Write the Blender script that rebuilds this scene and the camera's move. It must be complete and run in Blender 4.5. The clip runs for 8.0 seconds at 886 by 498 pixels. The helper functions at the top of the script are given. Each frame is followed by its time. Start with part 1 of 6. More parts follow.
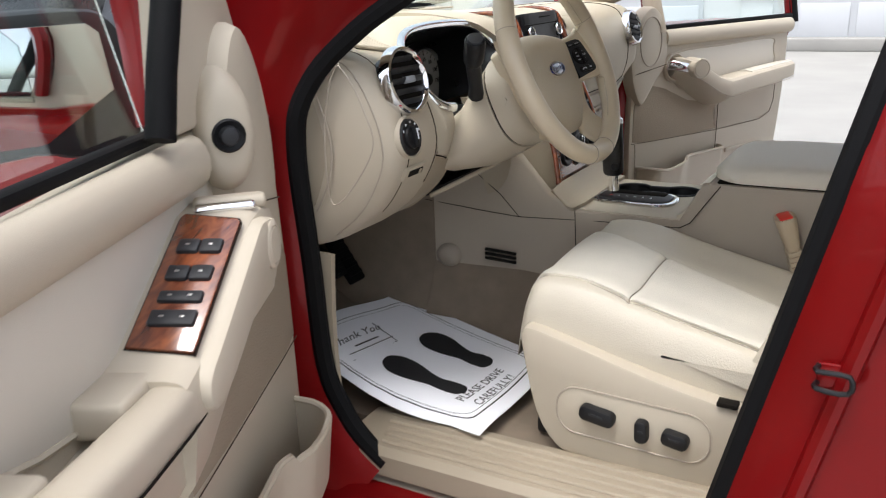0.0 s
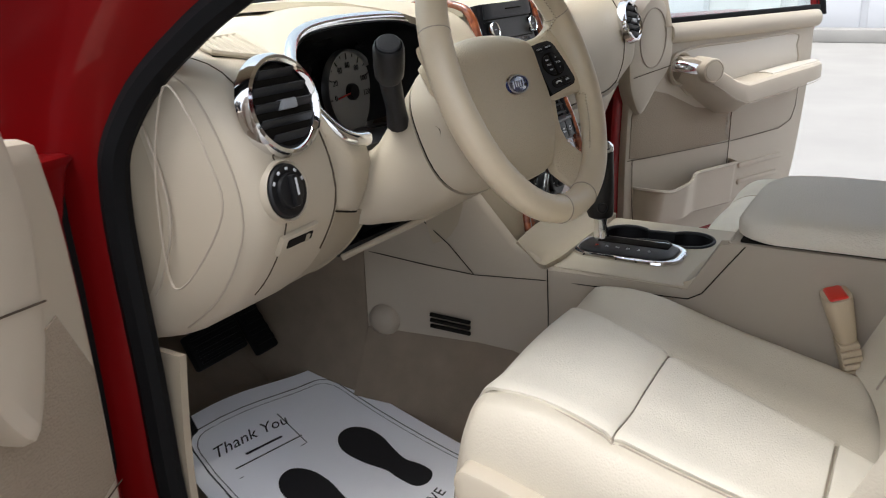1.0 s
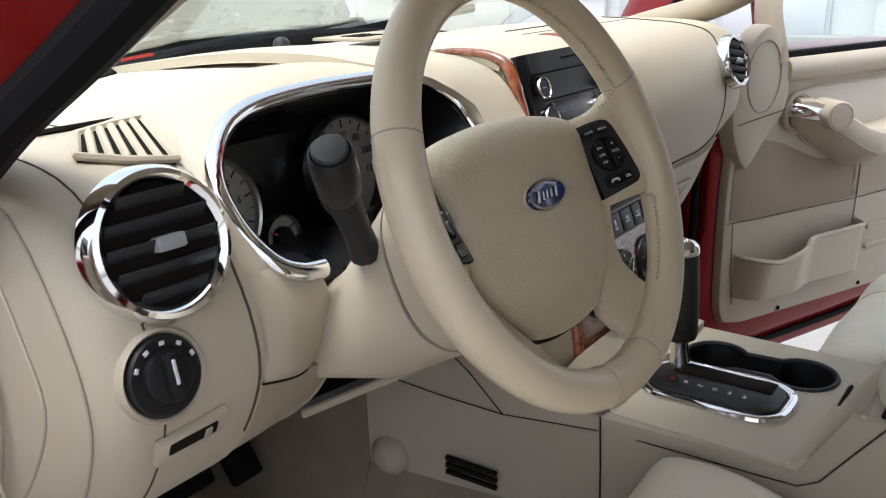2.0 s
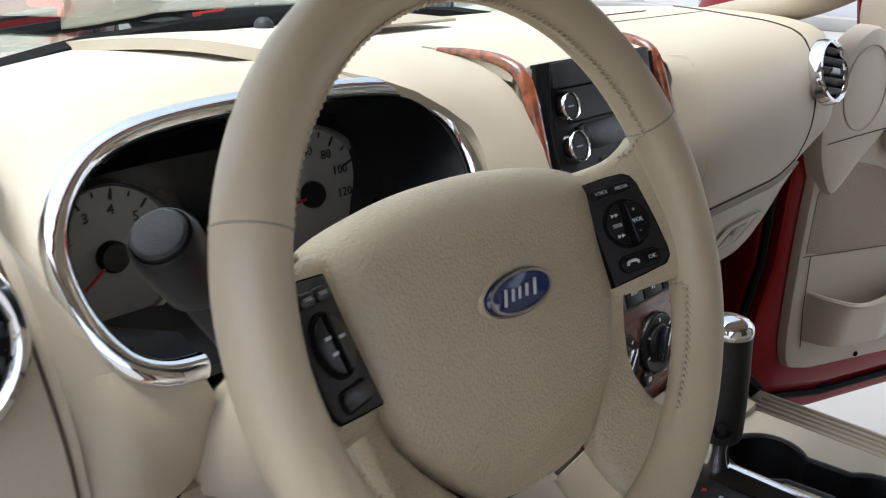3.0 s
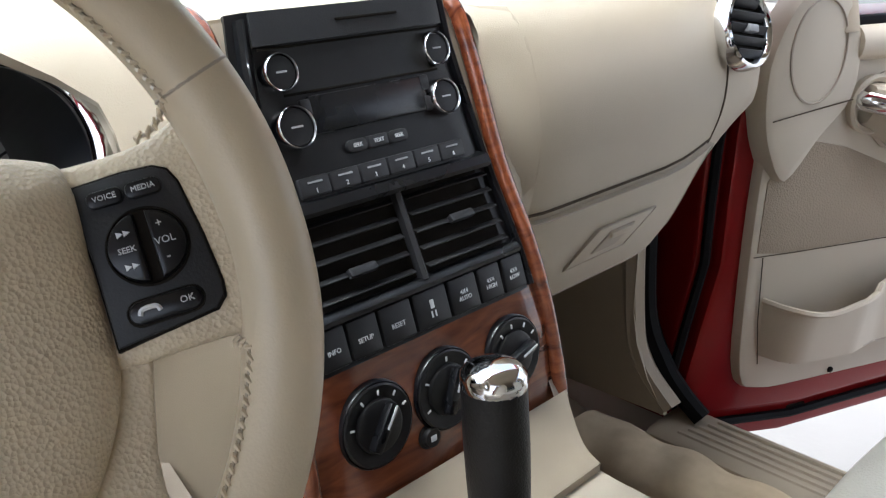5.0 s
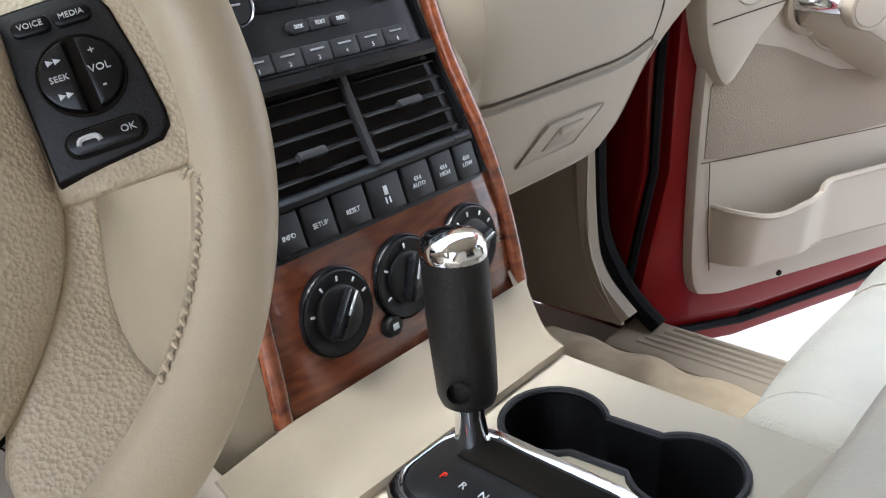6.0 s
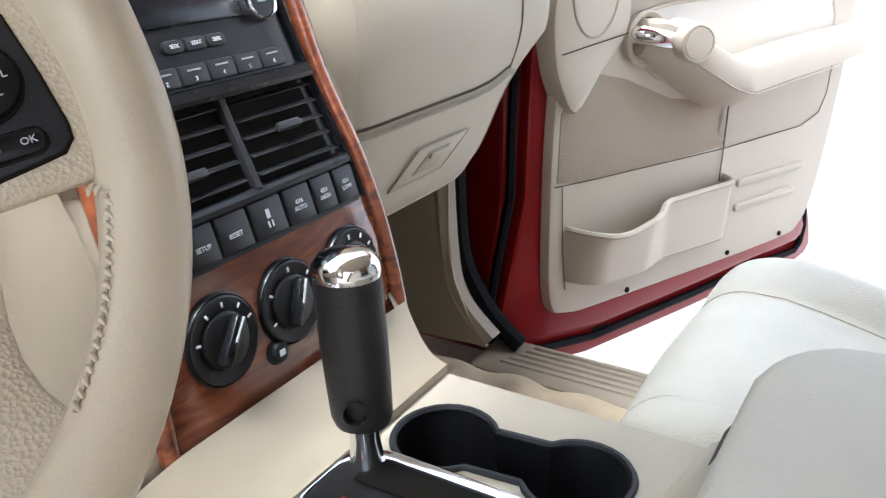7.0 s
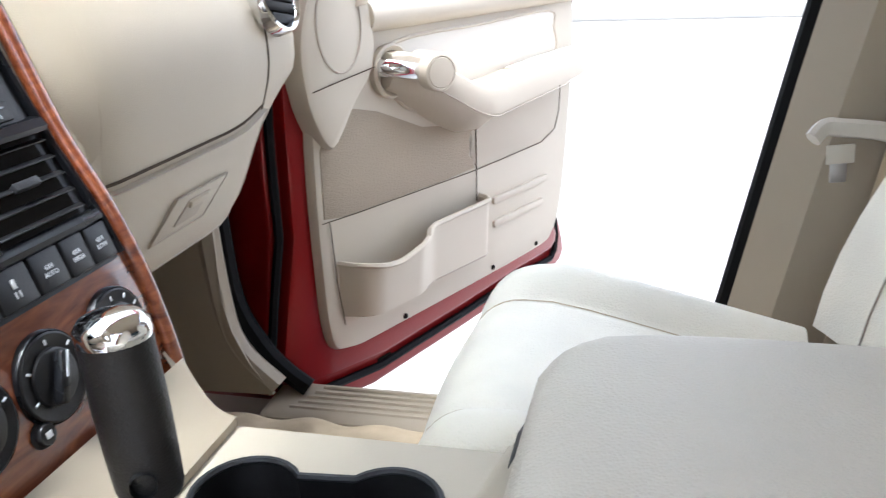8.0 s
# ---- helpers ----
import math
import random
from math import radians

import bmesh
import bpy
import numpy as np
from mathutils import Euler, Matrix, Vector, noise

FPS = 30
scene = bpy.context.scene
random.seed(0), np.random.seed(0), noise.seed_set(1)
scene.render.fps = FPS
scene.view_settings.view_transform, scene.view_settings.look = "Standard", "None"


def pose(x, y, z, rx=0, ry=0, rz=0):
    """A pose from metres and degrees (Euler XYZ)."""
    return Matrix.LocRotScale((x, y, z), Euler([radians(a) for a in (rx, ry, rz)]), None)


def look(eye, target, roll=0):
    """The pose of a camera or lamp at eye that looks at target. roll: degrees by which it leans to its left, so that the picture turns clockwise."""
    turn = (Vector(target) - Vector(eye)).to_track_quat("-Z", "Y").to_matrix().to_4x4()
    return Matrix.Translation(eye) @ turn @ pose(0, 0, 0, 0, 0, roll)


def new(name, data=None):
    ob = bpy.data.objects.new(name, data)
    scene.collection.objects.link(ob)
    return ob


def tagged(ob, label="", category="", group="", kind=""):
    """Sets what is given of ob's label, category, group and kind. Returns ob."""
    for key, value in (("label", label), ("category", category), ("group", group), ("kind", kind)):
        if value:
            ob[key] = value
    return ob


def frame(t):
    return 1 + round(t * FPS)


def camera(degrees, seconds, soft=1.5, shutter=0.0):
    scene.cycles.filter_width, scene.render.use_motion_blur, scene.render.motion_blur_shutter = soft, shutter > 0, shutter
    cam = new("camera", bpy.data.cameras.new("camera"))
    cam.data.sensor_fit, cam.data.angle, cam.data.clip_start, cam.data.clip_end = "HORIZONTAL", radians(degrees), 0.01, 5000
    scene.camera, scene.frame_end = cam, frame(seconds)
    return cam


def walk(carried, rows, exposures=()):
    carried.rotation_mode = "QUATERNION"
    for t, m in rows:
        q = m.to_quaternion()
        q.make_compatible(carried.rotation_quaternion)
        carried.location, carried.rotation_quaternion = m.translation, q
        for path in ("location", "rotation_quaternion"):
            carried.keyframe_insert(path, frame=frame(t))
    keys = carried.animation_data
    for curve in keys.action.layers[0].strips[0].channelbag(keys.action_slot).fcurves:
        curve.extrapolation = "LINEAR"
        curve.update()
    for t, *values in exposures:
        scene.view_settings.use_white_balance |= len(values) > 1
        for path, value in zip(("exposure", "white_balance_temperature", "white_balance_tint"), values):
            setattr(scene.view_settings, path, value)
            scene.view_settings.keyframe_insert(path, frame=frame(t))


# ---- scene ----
cam = camera(55.4, 8.0, soft=1.1, shutter=0.2)

PATH = [
    (0, (-1.815, -0.555, 1.34), (-0.168, 0.401, 0.731), -2.3),
    (0.5, (-1.575, -0.473, 1.337), (0.092, 0.447, 0.726), -1.7),
    (1, (-1.356, -0.426, 1.325), (0.281, 0.528, 0.686), -1.8),
    (1.5, (-1.147, -0.377, 1.326), (0.429, 0.681, 0.695), -3.0),
    (1.7, (-1.078, -0.358, 1.34), (0.474, 0.747, 0.73), -2.9),
    (2.8, (-0.807, -0.253, 1.378), (0.595, 0.987, 0.672), 0.5),
    (3, (-0.756, -0.251, 1.377), (0.624, 1.013, 0.672), 0.8),
    (3.5, (-0.617, -0.276, 1.375), (0.697, 1.063, 0.681), 0.4),
    (4, (-0.514, -0.292, 1.367), (0.762, 1.065, 0.639), 0.2),
    (4.2, (-0.476, -0.296, 1.358), (0.788, 1.083, 0.651), -0.7),
    (5.3, (-0.407, -0.3, 1.297), (0.899, 1.016, 0.549), -2.0),
    (5.5, (-0.411, -0.3, 1.284), (0.9, 0.992, 0.503), -2.6),
    (6, (-0.423, -0.306, 1.256), (0.919, 0.937, 0.447), -3.7),
    (6.5, (-0.436, -0.293, 1.249), (1.013, 0.84, 0.463), -2.1),
    (7, (-0.447, -0.284, 1.25), (1.136, 0.678, 0.498), -1.1),
    (7.5, (-0.453, -0.278, 1.242), (1.261, 0.474, 0.536), -2.5),
    (8, (-0.447, -0.28, 1.244), (1.372, 0.197, 0.562), -2.6),
]
EXPOSURES = [(0, 1.25, 6350, 10), (1.0, 1.25, 6350, 10), (1.5, 1.3, 6300, 10), (3, 1.25, 6050, 10), (4, 1.25, 5980, 10), (5.5, 2.1, 6000, 10), (6.5, 2.4, 5850, 10), (8, 2.6, 5850, 10)]
walk(cam, [(t, look(eye, target, roll)) for t, eye, target, roll in PATH], EXPOSURES)

# ---- world, sun and exposure ----
world = bpy.data.worlds.new("sky")
scene.world = world
world.use_nodes = True
wn = world.node_tree.nodes
sky = wn.new("ShaderNodeTexSky")
sky.sky_type, sky.sun_disc = "NISHITA", False
sky.sun_elevation, sky.sun_rotation = radians(74), radians(276)
sky.air_density, sky.dust_density = 1.0, 3.0
wn["Background"].inputs["Strength"].default_value = 0.15
cloud = wn.new("ShaderNodeHueSaturation")
cloud.inputs["Saturation"].default_value = 0.35
world.node_tree.links.new(sky.outputs["Color"], cloud.inputs["Color"])
world.node_tree.links.new(cloud.outputs["Color"], wn["Background"].inputs["Color"])
sun = new("sun", bpy.data.lights.new("sun", "SUN"))
sun.data.energy, sun.data.angle, sun.data.color = 0.9, radians(24), (1.0, 0.97, 0.93)
sun.matrix_world = look((-3.4, 1.2, 10), (0, 0, 0))

# ---- materials ----


def mat(name, col, rough=0.5, metal=0.0, grain=0.0, bump=0.0, var=0.05, blotch=9.0, coat=0.0, kind="noise", spec=0.5):
    """A surface with a base colour that drifts at a large and a small scale, and a fine relief of that grain (cells to the metre)."""
    m = bpy.data.materials.new(name)
    m.use_nodes = True
    nt = m.node_tree
    b = nt.nodes["Principled BSDF"]
    b.inputs["Roughness"].default_value, b.inputs["Metallic"].default_value = rough, metal
    b.inputs["Coat Weight"].default_value, b.inputs["Specular IOR Level"].default_value = coat, spec
    b.inputs["Coat Roughness"].default_value = 0.06
    co = nt.nodes.new("ShaderNodeTexCoord")
    big = nt.nodes.new("ShaderNodeTexNoise")
    big.inputs["Scale"].default_value, big.inputs["Detail"].default_value = blotch, 5
    nt.links.new(co.outputs["Object"], big.inputs["Vector"])
    ramp = nt.nodes.new("ShaderNodeMix")
    ramp.data_type = "RGBA"
    ramp.inputs[6].default_value = (*[c * (1 - var * 1.6) for c in col], 1)
    ramp.inputs[7].default_value = (*[min(1, c * (1 + var)) for c in col], 1)
    nt.links.new(big.outputs["Fac"], ramp.inputs[0])
    nt.links.new(ramp.outputs[2], b.inputs["Base Color"])
    rr = nt.nodes.new("ShaderNodeMapRange")
    rr.inputs[3].default_value, rr.inputs[4].default_value = rough * 0.85, min(1, rough * 1.15)
    nt.links.new(big.outputs["Fac"], rr.inputs[0])
    nt.links.new(rr.outputs[0], b.inputs["Roughness"])
    if grain:
        if kind == "cells":
            fine = nt.nodes.new("ShaderNodeTexVoronoi")
            out = fine.outputs["Distance"]
        else:
            fine = nt.nodes.new("ShaderNodeTexNoise")
            fine.inputs["Detail"].default_value = 3
            out = fine.outputs["Fac"]
        fine.inputs["Scale"].default_value = grain
        nt.links.new(co.outputs["Object"], fine.inputs["Vector"])
        bp = nt.nodes.new("ShaderNodeBump")
        bp.inputs["Strength"].default_value, bp.inputs["Distance"].default_value = bump, 0.001
        nt.links.new(out, bp.inputs["Height"])
        nt.links.new(bp.outputs[0], b.inputs["Normal"])
    return m


def wood_mat():
    m = mat("burl_wood", (0.25, 0.06, 0.018), 0.25, coat=1.0, var=0.25, blotch=40)
    nt = m.node_tree
    co = nt.nodes["Texture Coordinate"]
    mp = nt.nodes.new("ShaderNodeMapping")
    mp.inputs["Scale"].default_value = (14, 60, 60)
    n1 = nt.nodes.new("ShaderNodeTexNoise")
    n1.inputs["Scale"].default_value, n1.inputs["Detail"].default_value, n1.inputs["Distortion"].default_value = 1.0, 9, 1.2
    rp = nt.nodes.new("ShaderNodeValToRGB")
    rp.color_ramp.elements[0].position, rp.color_ramp.elements[1].position = 0.3, 0.72
    rp.color_ramp.elements[0].color, rp.color_ramp.elements[1].color = (0.075, 0.016, 0.008, 1), (0.29, 0.082, 0.030, 1)
    nt.links.new(co.outputs["Object"], mp.inputs["Vector"])
    nt.links.new(mp.outputs[0], n1.inputs["Vector"])
    nt.links.new(n1.outputs["Fac"], rp.inputs["Fac"])
    nt.links.new(rp.outputs["Color"], nt.nodes["Principled BSDF"].inputs["Base Color"])
    return m


TAN = mat("tan_vinyl", (0.50, 0.44, 0.345), 0.5, grain=900, bump=0.25, var=0.03)
DASH = mat("tan_dashboard_vinyl", (0.45, 0.39, 0.30), 0.48, grain=900, bump=0.3, var=0.04)
TAN_LOW = mat("tan_hard_plastic", (0.345, 0.29, 0.215), 0.55, grain=1200, bump=0.2, var=0.04)
TAN_WHEEL = mat("tan_wheel_leather", (0.58, 0.485, 0.345), 0.40, grain=480, bump=0.8, var=0.06, kind="cells")
TAN_RIM = mat("tan_rim_leather", (0.585, 0.49, 0.35), 0.33, grain=650, bump=0.2, var=0.07, blotch=14)
PALE = mat("pale_worn_leather", (0.84, 0.79, 0.68), 0.5, grain=420, bump=0.5, var=0.12, blotch=9, kind="cells")
LEATHER = mat("cream_leather", (0.65, 0.59, 0.48), 0.45, grain=420, bump=0.4, var=0.06, blotch=6, kind="cells")
CREAM = mat("cream_door_vinyl", (0.63, 0.585, 0.50), 0.5, grain=800, bump=0.3, var=0.03)
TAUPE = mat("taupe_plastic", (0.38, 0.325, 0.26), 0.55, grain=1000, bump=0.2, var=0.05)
CLOTH = mat("ribbed_cloth", (0.33, 0.27, 0.20), 0.9, grain=330, bump=1.0, var=0.06, kind="cells")
LID = mat("grey_armrest_leather", (0.66, 0.605, 0.515), 0.5, grain=420, bump=0.5, var=0.05, kind="cells")
# the floor carpet's colour is darkened to carry the footwell's shade
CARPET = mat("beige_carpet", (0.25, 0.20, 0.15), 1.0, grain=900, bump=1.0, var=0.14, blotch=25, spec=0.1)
BLACK = mat("black_plastic", (0.008, 0.008, 0.009), 0.42, grain=900, bump=0.15, var=0.1, spec=0.35)
SATIN = mat("satin_black", (0.006, 0.0065, 0.008), 0.28, var=0.1, spec=0.4)
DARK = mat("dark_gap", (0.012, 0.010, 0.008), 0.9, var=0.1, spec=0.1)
GREYBLK = mat("charcoal_plastic", (0.022, 0.023, 0.026), 0.5, grain=700, bump=0.2, var=0.1, spec=0.35)
RUBBER = mat("black_rubber_seal", (0.004, 0.004, 0.0045), 0.7, grain=300, bump=0.2, var=0.2, spec=0.15)
CHROME = mat("chrome", (0.82, 0.83, 0.85), 0.07, metal=1.0, var=0.02)
STEEL = mat("brushed_steel", (0.55, 0.55, 0.55), 0.3, metal=1.0, var=0.05)
WOOD = wood_mat()
RED = mat("red_metallic_paint", (0.20, 0.003, 0.004), 0.30, metal=0.35, coat=0.35, spec=0.2, grain=2500, bump=0.05, var=0.1)
SEAM = mat("brown_joint", (0.085, 0.066, 0.048), 0.8, var=0.1, spec=0.1)
WHITE = mat("white_print", (0.62, 0.64, 0.67), 0.6, var=0.02)
DIM = mat("dim_print", (0.30, 0.31, 0.33), 0.6, var=0.02)
PAPER = mat("white_paper", (0.91, 0.92, 0.95), 0.8, grain=60, bump=0.2, var=0.02)
INK = mat("black_ink", (0.012, 0.012, 0.014), 0.7, var=0.3)
REDP = mat("red_button_plastic", (0.65, 0.03, 0.015), 0.35, var=0.05)
BLUE = mat("blue_enamel", (0.012, 0.022, 0.12), 0.2, coat=1.0, var=0.1)
DIAL = mat("gauge_face", (0.31, 0.305, 0.295), 0.6, var=0.05)
NEEDLE = mat("gauge_needle", (0.5, 0.03, 0.02), 0.5)
BELT = mat("tan_seat_belt", (0.54, 0.44, 0.31), 0.7, grain=1400, bump=0.5, var=0.05)
CONC = mat("pale_concrete", (0.34, 0.328, 0.305), 0.9, grain=40, bump=0.6, var=0.14, blotch=1.2)
WALLP = mat("white_wall_paint", (0.74, 0.74, 0.73), 0.7, grain=30, bump=0.2, var=0.05, blotch=2)
PANELG = mat("grey_door_panel", (0.55, 0.56, 0.58), 0.6, var=0.04, blotch=2)
TYRE = mat("tyre_rubber", (0.02, 0.02, 0.02), 0.8, grain=200, bump=0.3, var=0.2)


def glass_mat(name, tint, rough=0.0):
    m = bpy.data.materials.new(name)
    m.use_nodes = True
    nt = m.node_tree
    g = nt.nodes.new("ShaderNodeBsdfGlass")
    g.inputs["Color"].default_value, g.inputs["Roughness"].default_value, g.inputs["IOR"].default_value = (*tint, 1), rough, 1.45
    nt.links.new(g.outputs[0], nt.nodes["Material Output"].inputs["Surface"])
    return m


GLASS = glass_mat("clear_glass", (0.93, 0.97, 0.96))
PRIVACY = glass_mat("tinted_privacy_glass", (0.10, 0.11, 0.11))
MIRROR = mat("mirror_silver", (0.85, 0.87, 0.88), 0.01, metal=1.0, var=0.0)

# ---- mesh helpers ----


def V(*a):
    return np.array(a, float)


def unit(v):
    return v / (np.linalg.norm(v) + 1e-12)


class Frame:
    """A place with three axes: a to the right, b up along the face, c out of it."""

    def __init__(self, o, a, b):
        self.o, self.a = np.array(o, float), unit(np.array(a, float))
        b = np.array(b, float)
        self.b = unit(b - self.a * (b @ self.a))
        self.c = np.cross(self.a, self.b)

    def __call__(self, a, b, c=0.0):
        return self.o + self.a * a + self.b * b + self.c * c

    def at(self, a, b, c=0.0, spin=0.0):
        s, k = math.sin(spin), math.cos(spin)
        g = Frame(self(a, b, c), self.a * k + self.b * s, self.b * k - self.a * s)
        g.a, g.b, g.c = g.a * np.linalg.norm(self.a), g.b * np.linalg.norm(self.b), self.c.copy()
        return g


def merge(*geos):
    vs, fs, n = [], [], 0
    for v, f in geos:
        vs += list(v)
        fs += [tuple(i + n for i in q) for q in f]
        n += len(v)
    return vs, fs


def part(name, geo, material, parent, label="", angle=40, category="", kind=""):
    vs, fs = geo
    me = bpy.data.meshes.new(name)
    me.from_pydata([tuple(map(float, v)) for v in vs], [], fs)
    me.materials.append(material)
    bm = bmesh.new()
    bm.from_mesh(me)
    bmesh.ops.recalc_face_normals(bm, faces=bm.faces)
    bm.to_mesh(me)
    bm.free()
    me.shade_smooth()
    me.set_sharp_from_angle(angle=radians(angle))
    ob = new(name, me)
    if parent is not None:
        ob.parent = parent
        top = parent.parent or parent
        ob.matrix_parent_inverse = parent.matrix_world.inverted() if parent.type != "EMPTY" else Matrix.Translation(parent.location).inverted()
    return tagged(ob, label, category, "", kind)


def thing(name, base, label, category, group="", kind=""):
    ob = new(name)
    ob.empty_display_size = 0.05
    ob.location = base
    return tagged(ob, label, category, group, kind)


def sheet(fn, nu, nv, thick=0.0, wrap_u=False):
    """A surface fn(u, v) over 0..1, given that thickness behind it."""
    P = np.array([[fn(i / (nu if wrap_u else nu - 1), j / (nv - 1)) for j in range(nv)] for i in range(nu)])
    vs = [p for row in P for p in row]
    q = lambda i, j: (i % nu) * nv + j
    fs = [(q(i, j), q(i + 1, j), q(i + 1, j + 1), q(i, j + 1)) for i in range(nu if wrap_u else nu - 1) for j in range(nv - 1)]
    if thick:
        du = np.gradient(P, axis=0)
        dv = np.gradient(P, axis=1)
        nrm = np.cross(du, dv)
        nrm /= np.linalg.norm(nrm, axis=2, keepdims=True) + 1e-12
        B = P - nrm * thick
        n = nu * nv
        vs += [p for row in B for p in row]
        fs += [tuple(n + k for k in reversed(f)) for f in list(fs)]
        rim = []
        if not wrap_u:
            rim += [(q(0, j), q(0, j + 1)) for j in range(nv - 1)] + [(q(nu - 1, j + 1), q(nu - 1, j)) for j in range(nv - 1)]
        m = nu if wrap_u else nu - 1
        rim += [(q(i + 1, 0), q(i, 0)) for i in range(m)] + [(q(i, nv - 1), q(i + 1, nv - 1)) for i in range(m)]
        fs += [(a, b, b + n, a + n) for a, b in rim]
    return vs, fs


def loft(rings, closed=True, caps=True):
    n = len(rings[0])
    vs = [p for r in rings for p in r]
    m = n if closed else n - 1
    fs = [(k * n + i, k * n + (i + 1) % n, (k + 1) * n + (i + 1) % n, (k + 1) * n + i) for k in range(len(rings) - 1) for i in range(m)]
    if caps and closed:
        fs += [tuple(range(n))[::-1], tuple((len(rings) - 1) * n + i for i in range(n))]
    return vs, fs


def tube(pts, r, seg=8, closed=False, flat=1.0, up=None):
    P = [np.array(p, float) for p in pts]
    n = len(P)
    rings = []
    side = None
    for i, p in enumerate(P):
        t = unit((P[(i + 1) % n] if closed or i < n - 1 else p) - (P[i - 1] if closed or i else p))
        if side is None:
            ref = np.array(up, float) if up is not None else (V(0, 0, 1) if abs(t[2]) < 0.9 else V(1, 0, 0))
            side = unit(np.cross(t, ref))
        else:
            side = unit(side - t * (side @ t))
        w = np.cross(side, t)
        rr = r[i] if isinstance(r, (list, tuple)) else r
        rings.append([p + rr * (math.cos(a) * side + flat * math.sin(a) * w) for a in np.linspace(0, 2 * math.pi, seg, endpoint=False)])
    if closed:
        rings.append(rings[0])
        return loft(rings, caps=False)
    return loft(rings)


def lathe(prof, f, seg=32, squash=1.0, capped=False):
    """Turns (radius, height) rows about the axis c of the frame f."""
    rings = [[f(r * math.cos(a), r * squash * math.sin(a), h) for a in np.linspace(0, 2 * math.pi, seg, endpoint=False)] for r, h in prof]
    n = seg
    vs, fs = loft(rings, caps=False)
    if prof[0][0] <= 0.001 or capped:
        fs.append(tuple(range(n))[::-1])
    if prof[-1][0] <= 0.001 or capped:
        fs.append(tuple((len(prof) - 1) * n + i for i in range(n)))
    return vs, fs


def rbox(f, sx, sy, sz, r=0.004, seg=2):
    """A box with rounded edges, centred on the frame's place."""
    bm = bmesh.new()
    bmesh.ops.create_cube(bm, size=1)
    bmesh.ops.scale(bm, vec=(sx, sy, sz), verts=bm.verts)
    bmesh.ops.bevel(bm, geom=list(bm.edges), offset=min(r, 0.49 * min(sx, sy, sz)), segments=seg, affect="EDGES", profile=0.5)
    bm.verts.index_update()
    vs = [f(*v.co) for v in bm.verts]
    fs = [tuple(v.index for v in p.verts) for p in bm.faces]
    bm.free()
    return vs, fs


def prism(outline, f, depth, bevel=0.002, back=None):
    """A plate of that outline, its face at c = 0 with a rounded rim, going depth deep behind."""
    o = np.array(outline, float)
    n = len(o)
    area = 0.5 * sum(o[i][0] * o[(i + 1) % n][1] - o[(i + 1) % n][0] * o[i][1] for i in range(n))
    if area < 0:
        o = o[::-1]
    d1 = np.array([unit(o[(i + 1) % n] - o[i]) for i in range(n)])
    nn = np.array([unit(V(d1[i][1], -d1[i][0]) + V(d1[i - 1][1], -d1[i - 1][0])) for i in range(n)])
    rows = [(0, -depth), (0, -bevel), (-bevel * 0.3, -bevel * 0.3), (-bevel, 0)]
    return loft([[f(*(o[i] + nn[i] * w), h) for i in range(n)] for w, h in rows])


def rounded(w, h, r, seg=5, cx=0.0, cy=0.0):
    pts = []
    for sx, sy, a0 in ((1, 1, 0), (-1, 1, 90), (-1, -1, 180), (1, -1, 270)):
        for k in range(seg + 1):
            a = radians(a0 + 90 * k / seg)
            pts.append((cx + sx * (w / 2 - r) + r * math.cos(a), cy + sy * (h / 2 - r) + r * math.sin(a)))
    return pts


def smooth_poly(pts, n=4):
    """Rounds a closed outline (Catmull-Rom)."""
    P = np.array(pts, float)
    out = []
    m = len(P)
    for i in range(m):
        a, b, c, d = P[i - 1], P[i], P[(i + 1) % m], P[(i + 2) % m]
        for k in range(n):
            t = k / n
            out.append(0.5 * (2 * b + (c - a) * t + (2 * a - 5 * b + 4 * c - d) * t * t + (3 * b - a - 3 * c + d) * t ** 3))
    return out


def spline(pts, n=6):
    P = np.array(pts, float)
    m = len(P)
    out = []
    for i in range(m - 1):
        a, b, c, d = P[max(i - 1, 0)], P[i], P[i + 1], P[min(i + 2, m - 1)]
        for k in range(n):
            t = k / n
            out.append(0.5 * (2 * b + (c - a) * t + (2 * a - 5 * b + 4 * c - d) * t * t + (3 * b - a - 3 * c + d) * t ** 3))
    out.append(P[-1])
    return out


def curve_at(pts, s):
    """The point at s (0..1) of a polyline, by length."""
    P = np.array(pts, float)
    d = np.r_[0, np.cumsum(np.linalg.norm(np.diff(P, axis=0), axis=1))]
    return np.array([np.interp(s * d[-1], d, P[:, k]) for k in range(P.shape[1])])


def lettering(body, f, size, depth=0.0006, align="CENTER", shear=0.0):
    cu = bpy.data.curves.new("text", "FONT")
    cu.body, cu.size, cu.extrude, cu.align_x, cu.align_y, cu.shear = body, size, depth / 2, align, "CENTER", shear
    cu.resolution_u = 2
    ob = bpy.data.objects.new("text", cu)
    scene.collection.objects.link(ob)
    me = bpy.data.meshes.new_from_object(ob.evaluated_get(bpy.context.evaluated_depsgraph_get()))
    geo = [f(v.co.x, v.co.y, v.co.z) for v in me.vertices], [tuple(p.vertices) for p in me.polygons]
    bpy.data.objects.remove(ob)
    bpy.data.curves.remove(cu)
    bpy.data.meshes.remove(me)
    return geo


X, Y, Z = V(1, 0, 0), V(0, 1, 0), V(0, 0, 1)

# ---- ground and far things ----
ground = part("ground", sheet(lambda u, v: V(-150 + 300 * u, -150 + 300 * v, 0), 3, 3, 0.2), CONC, None, "pale sunlit concrete yard", category="ground", kind="structure")

# ---- the body shell of the car ----
car = thing("car", (0, 0, 0), "red metallic car body with both front doors open", "car")


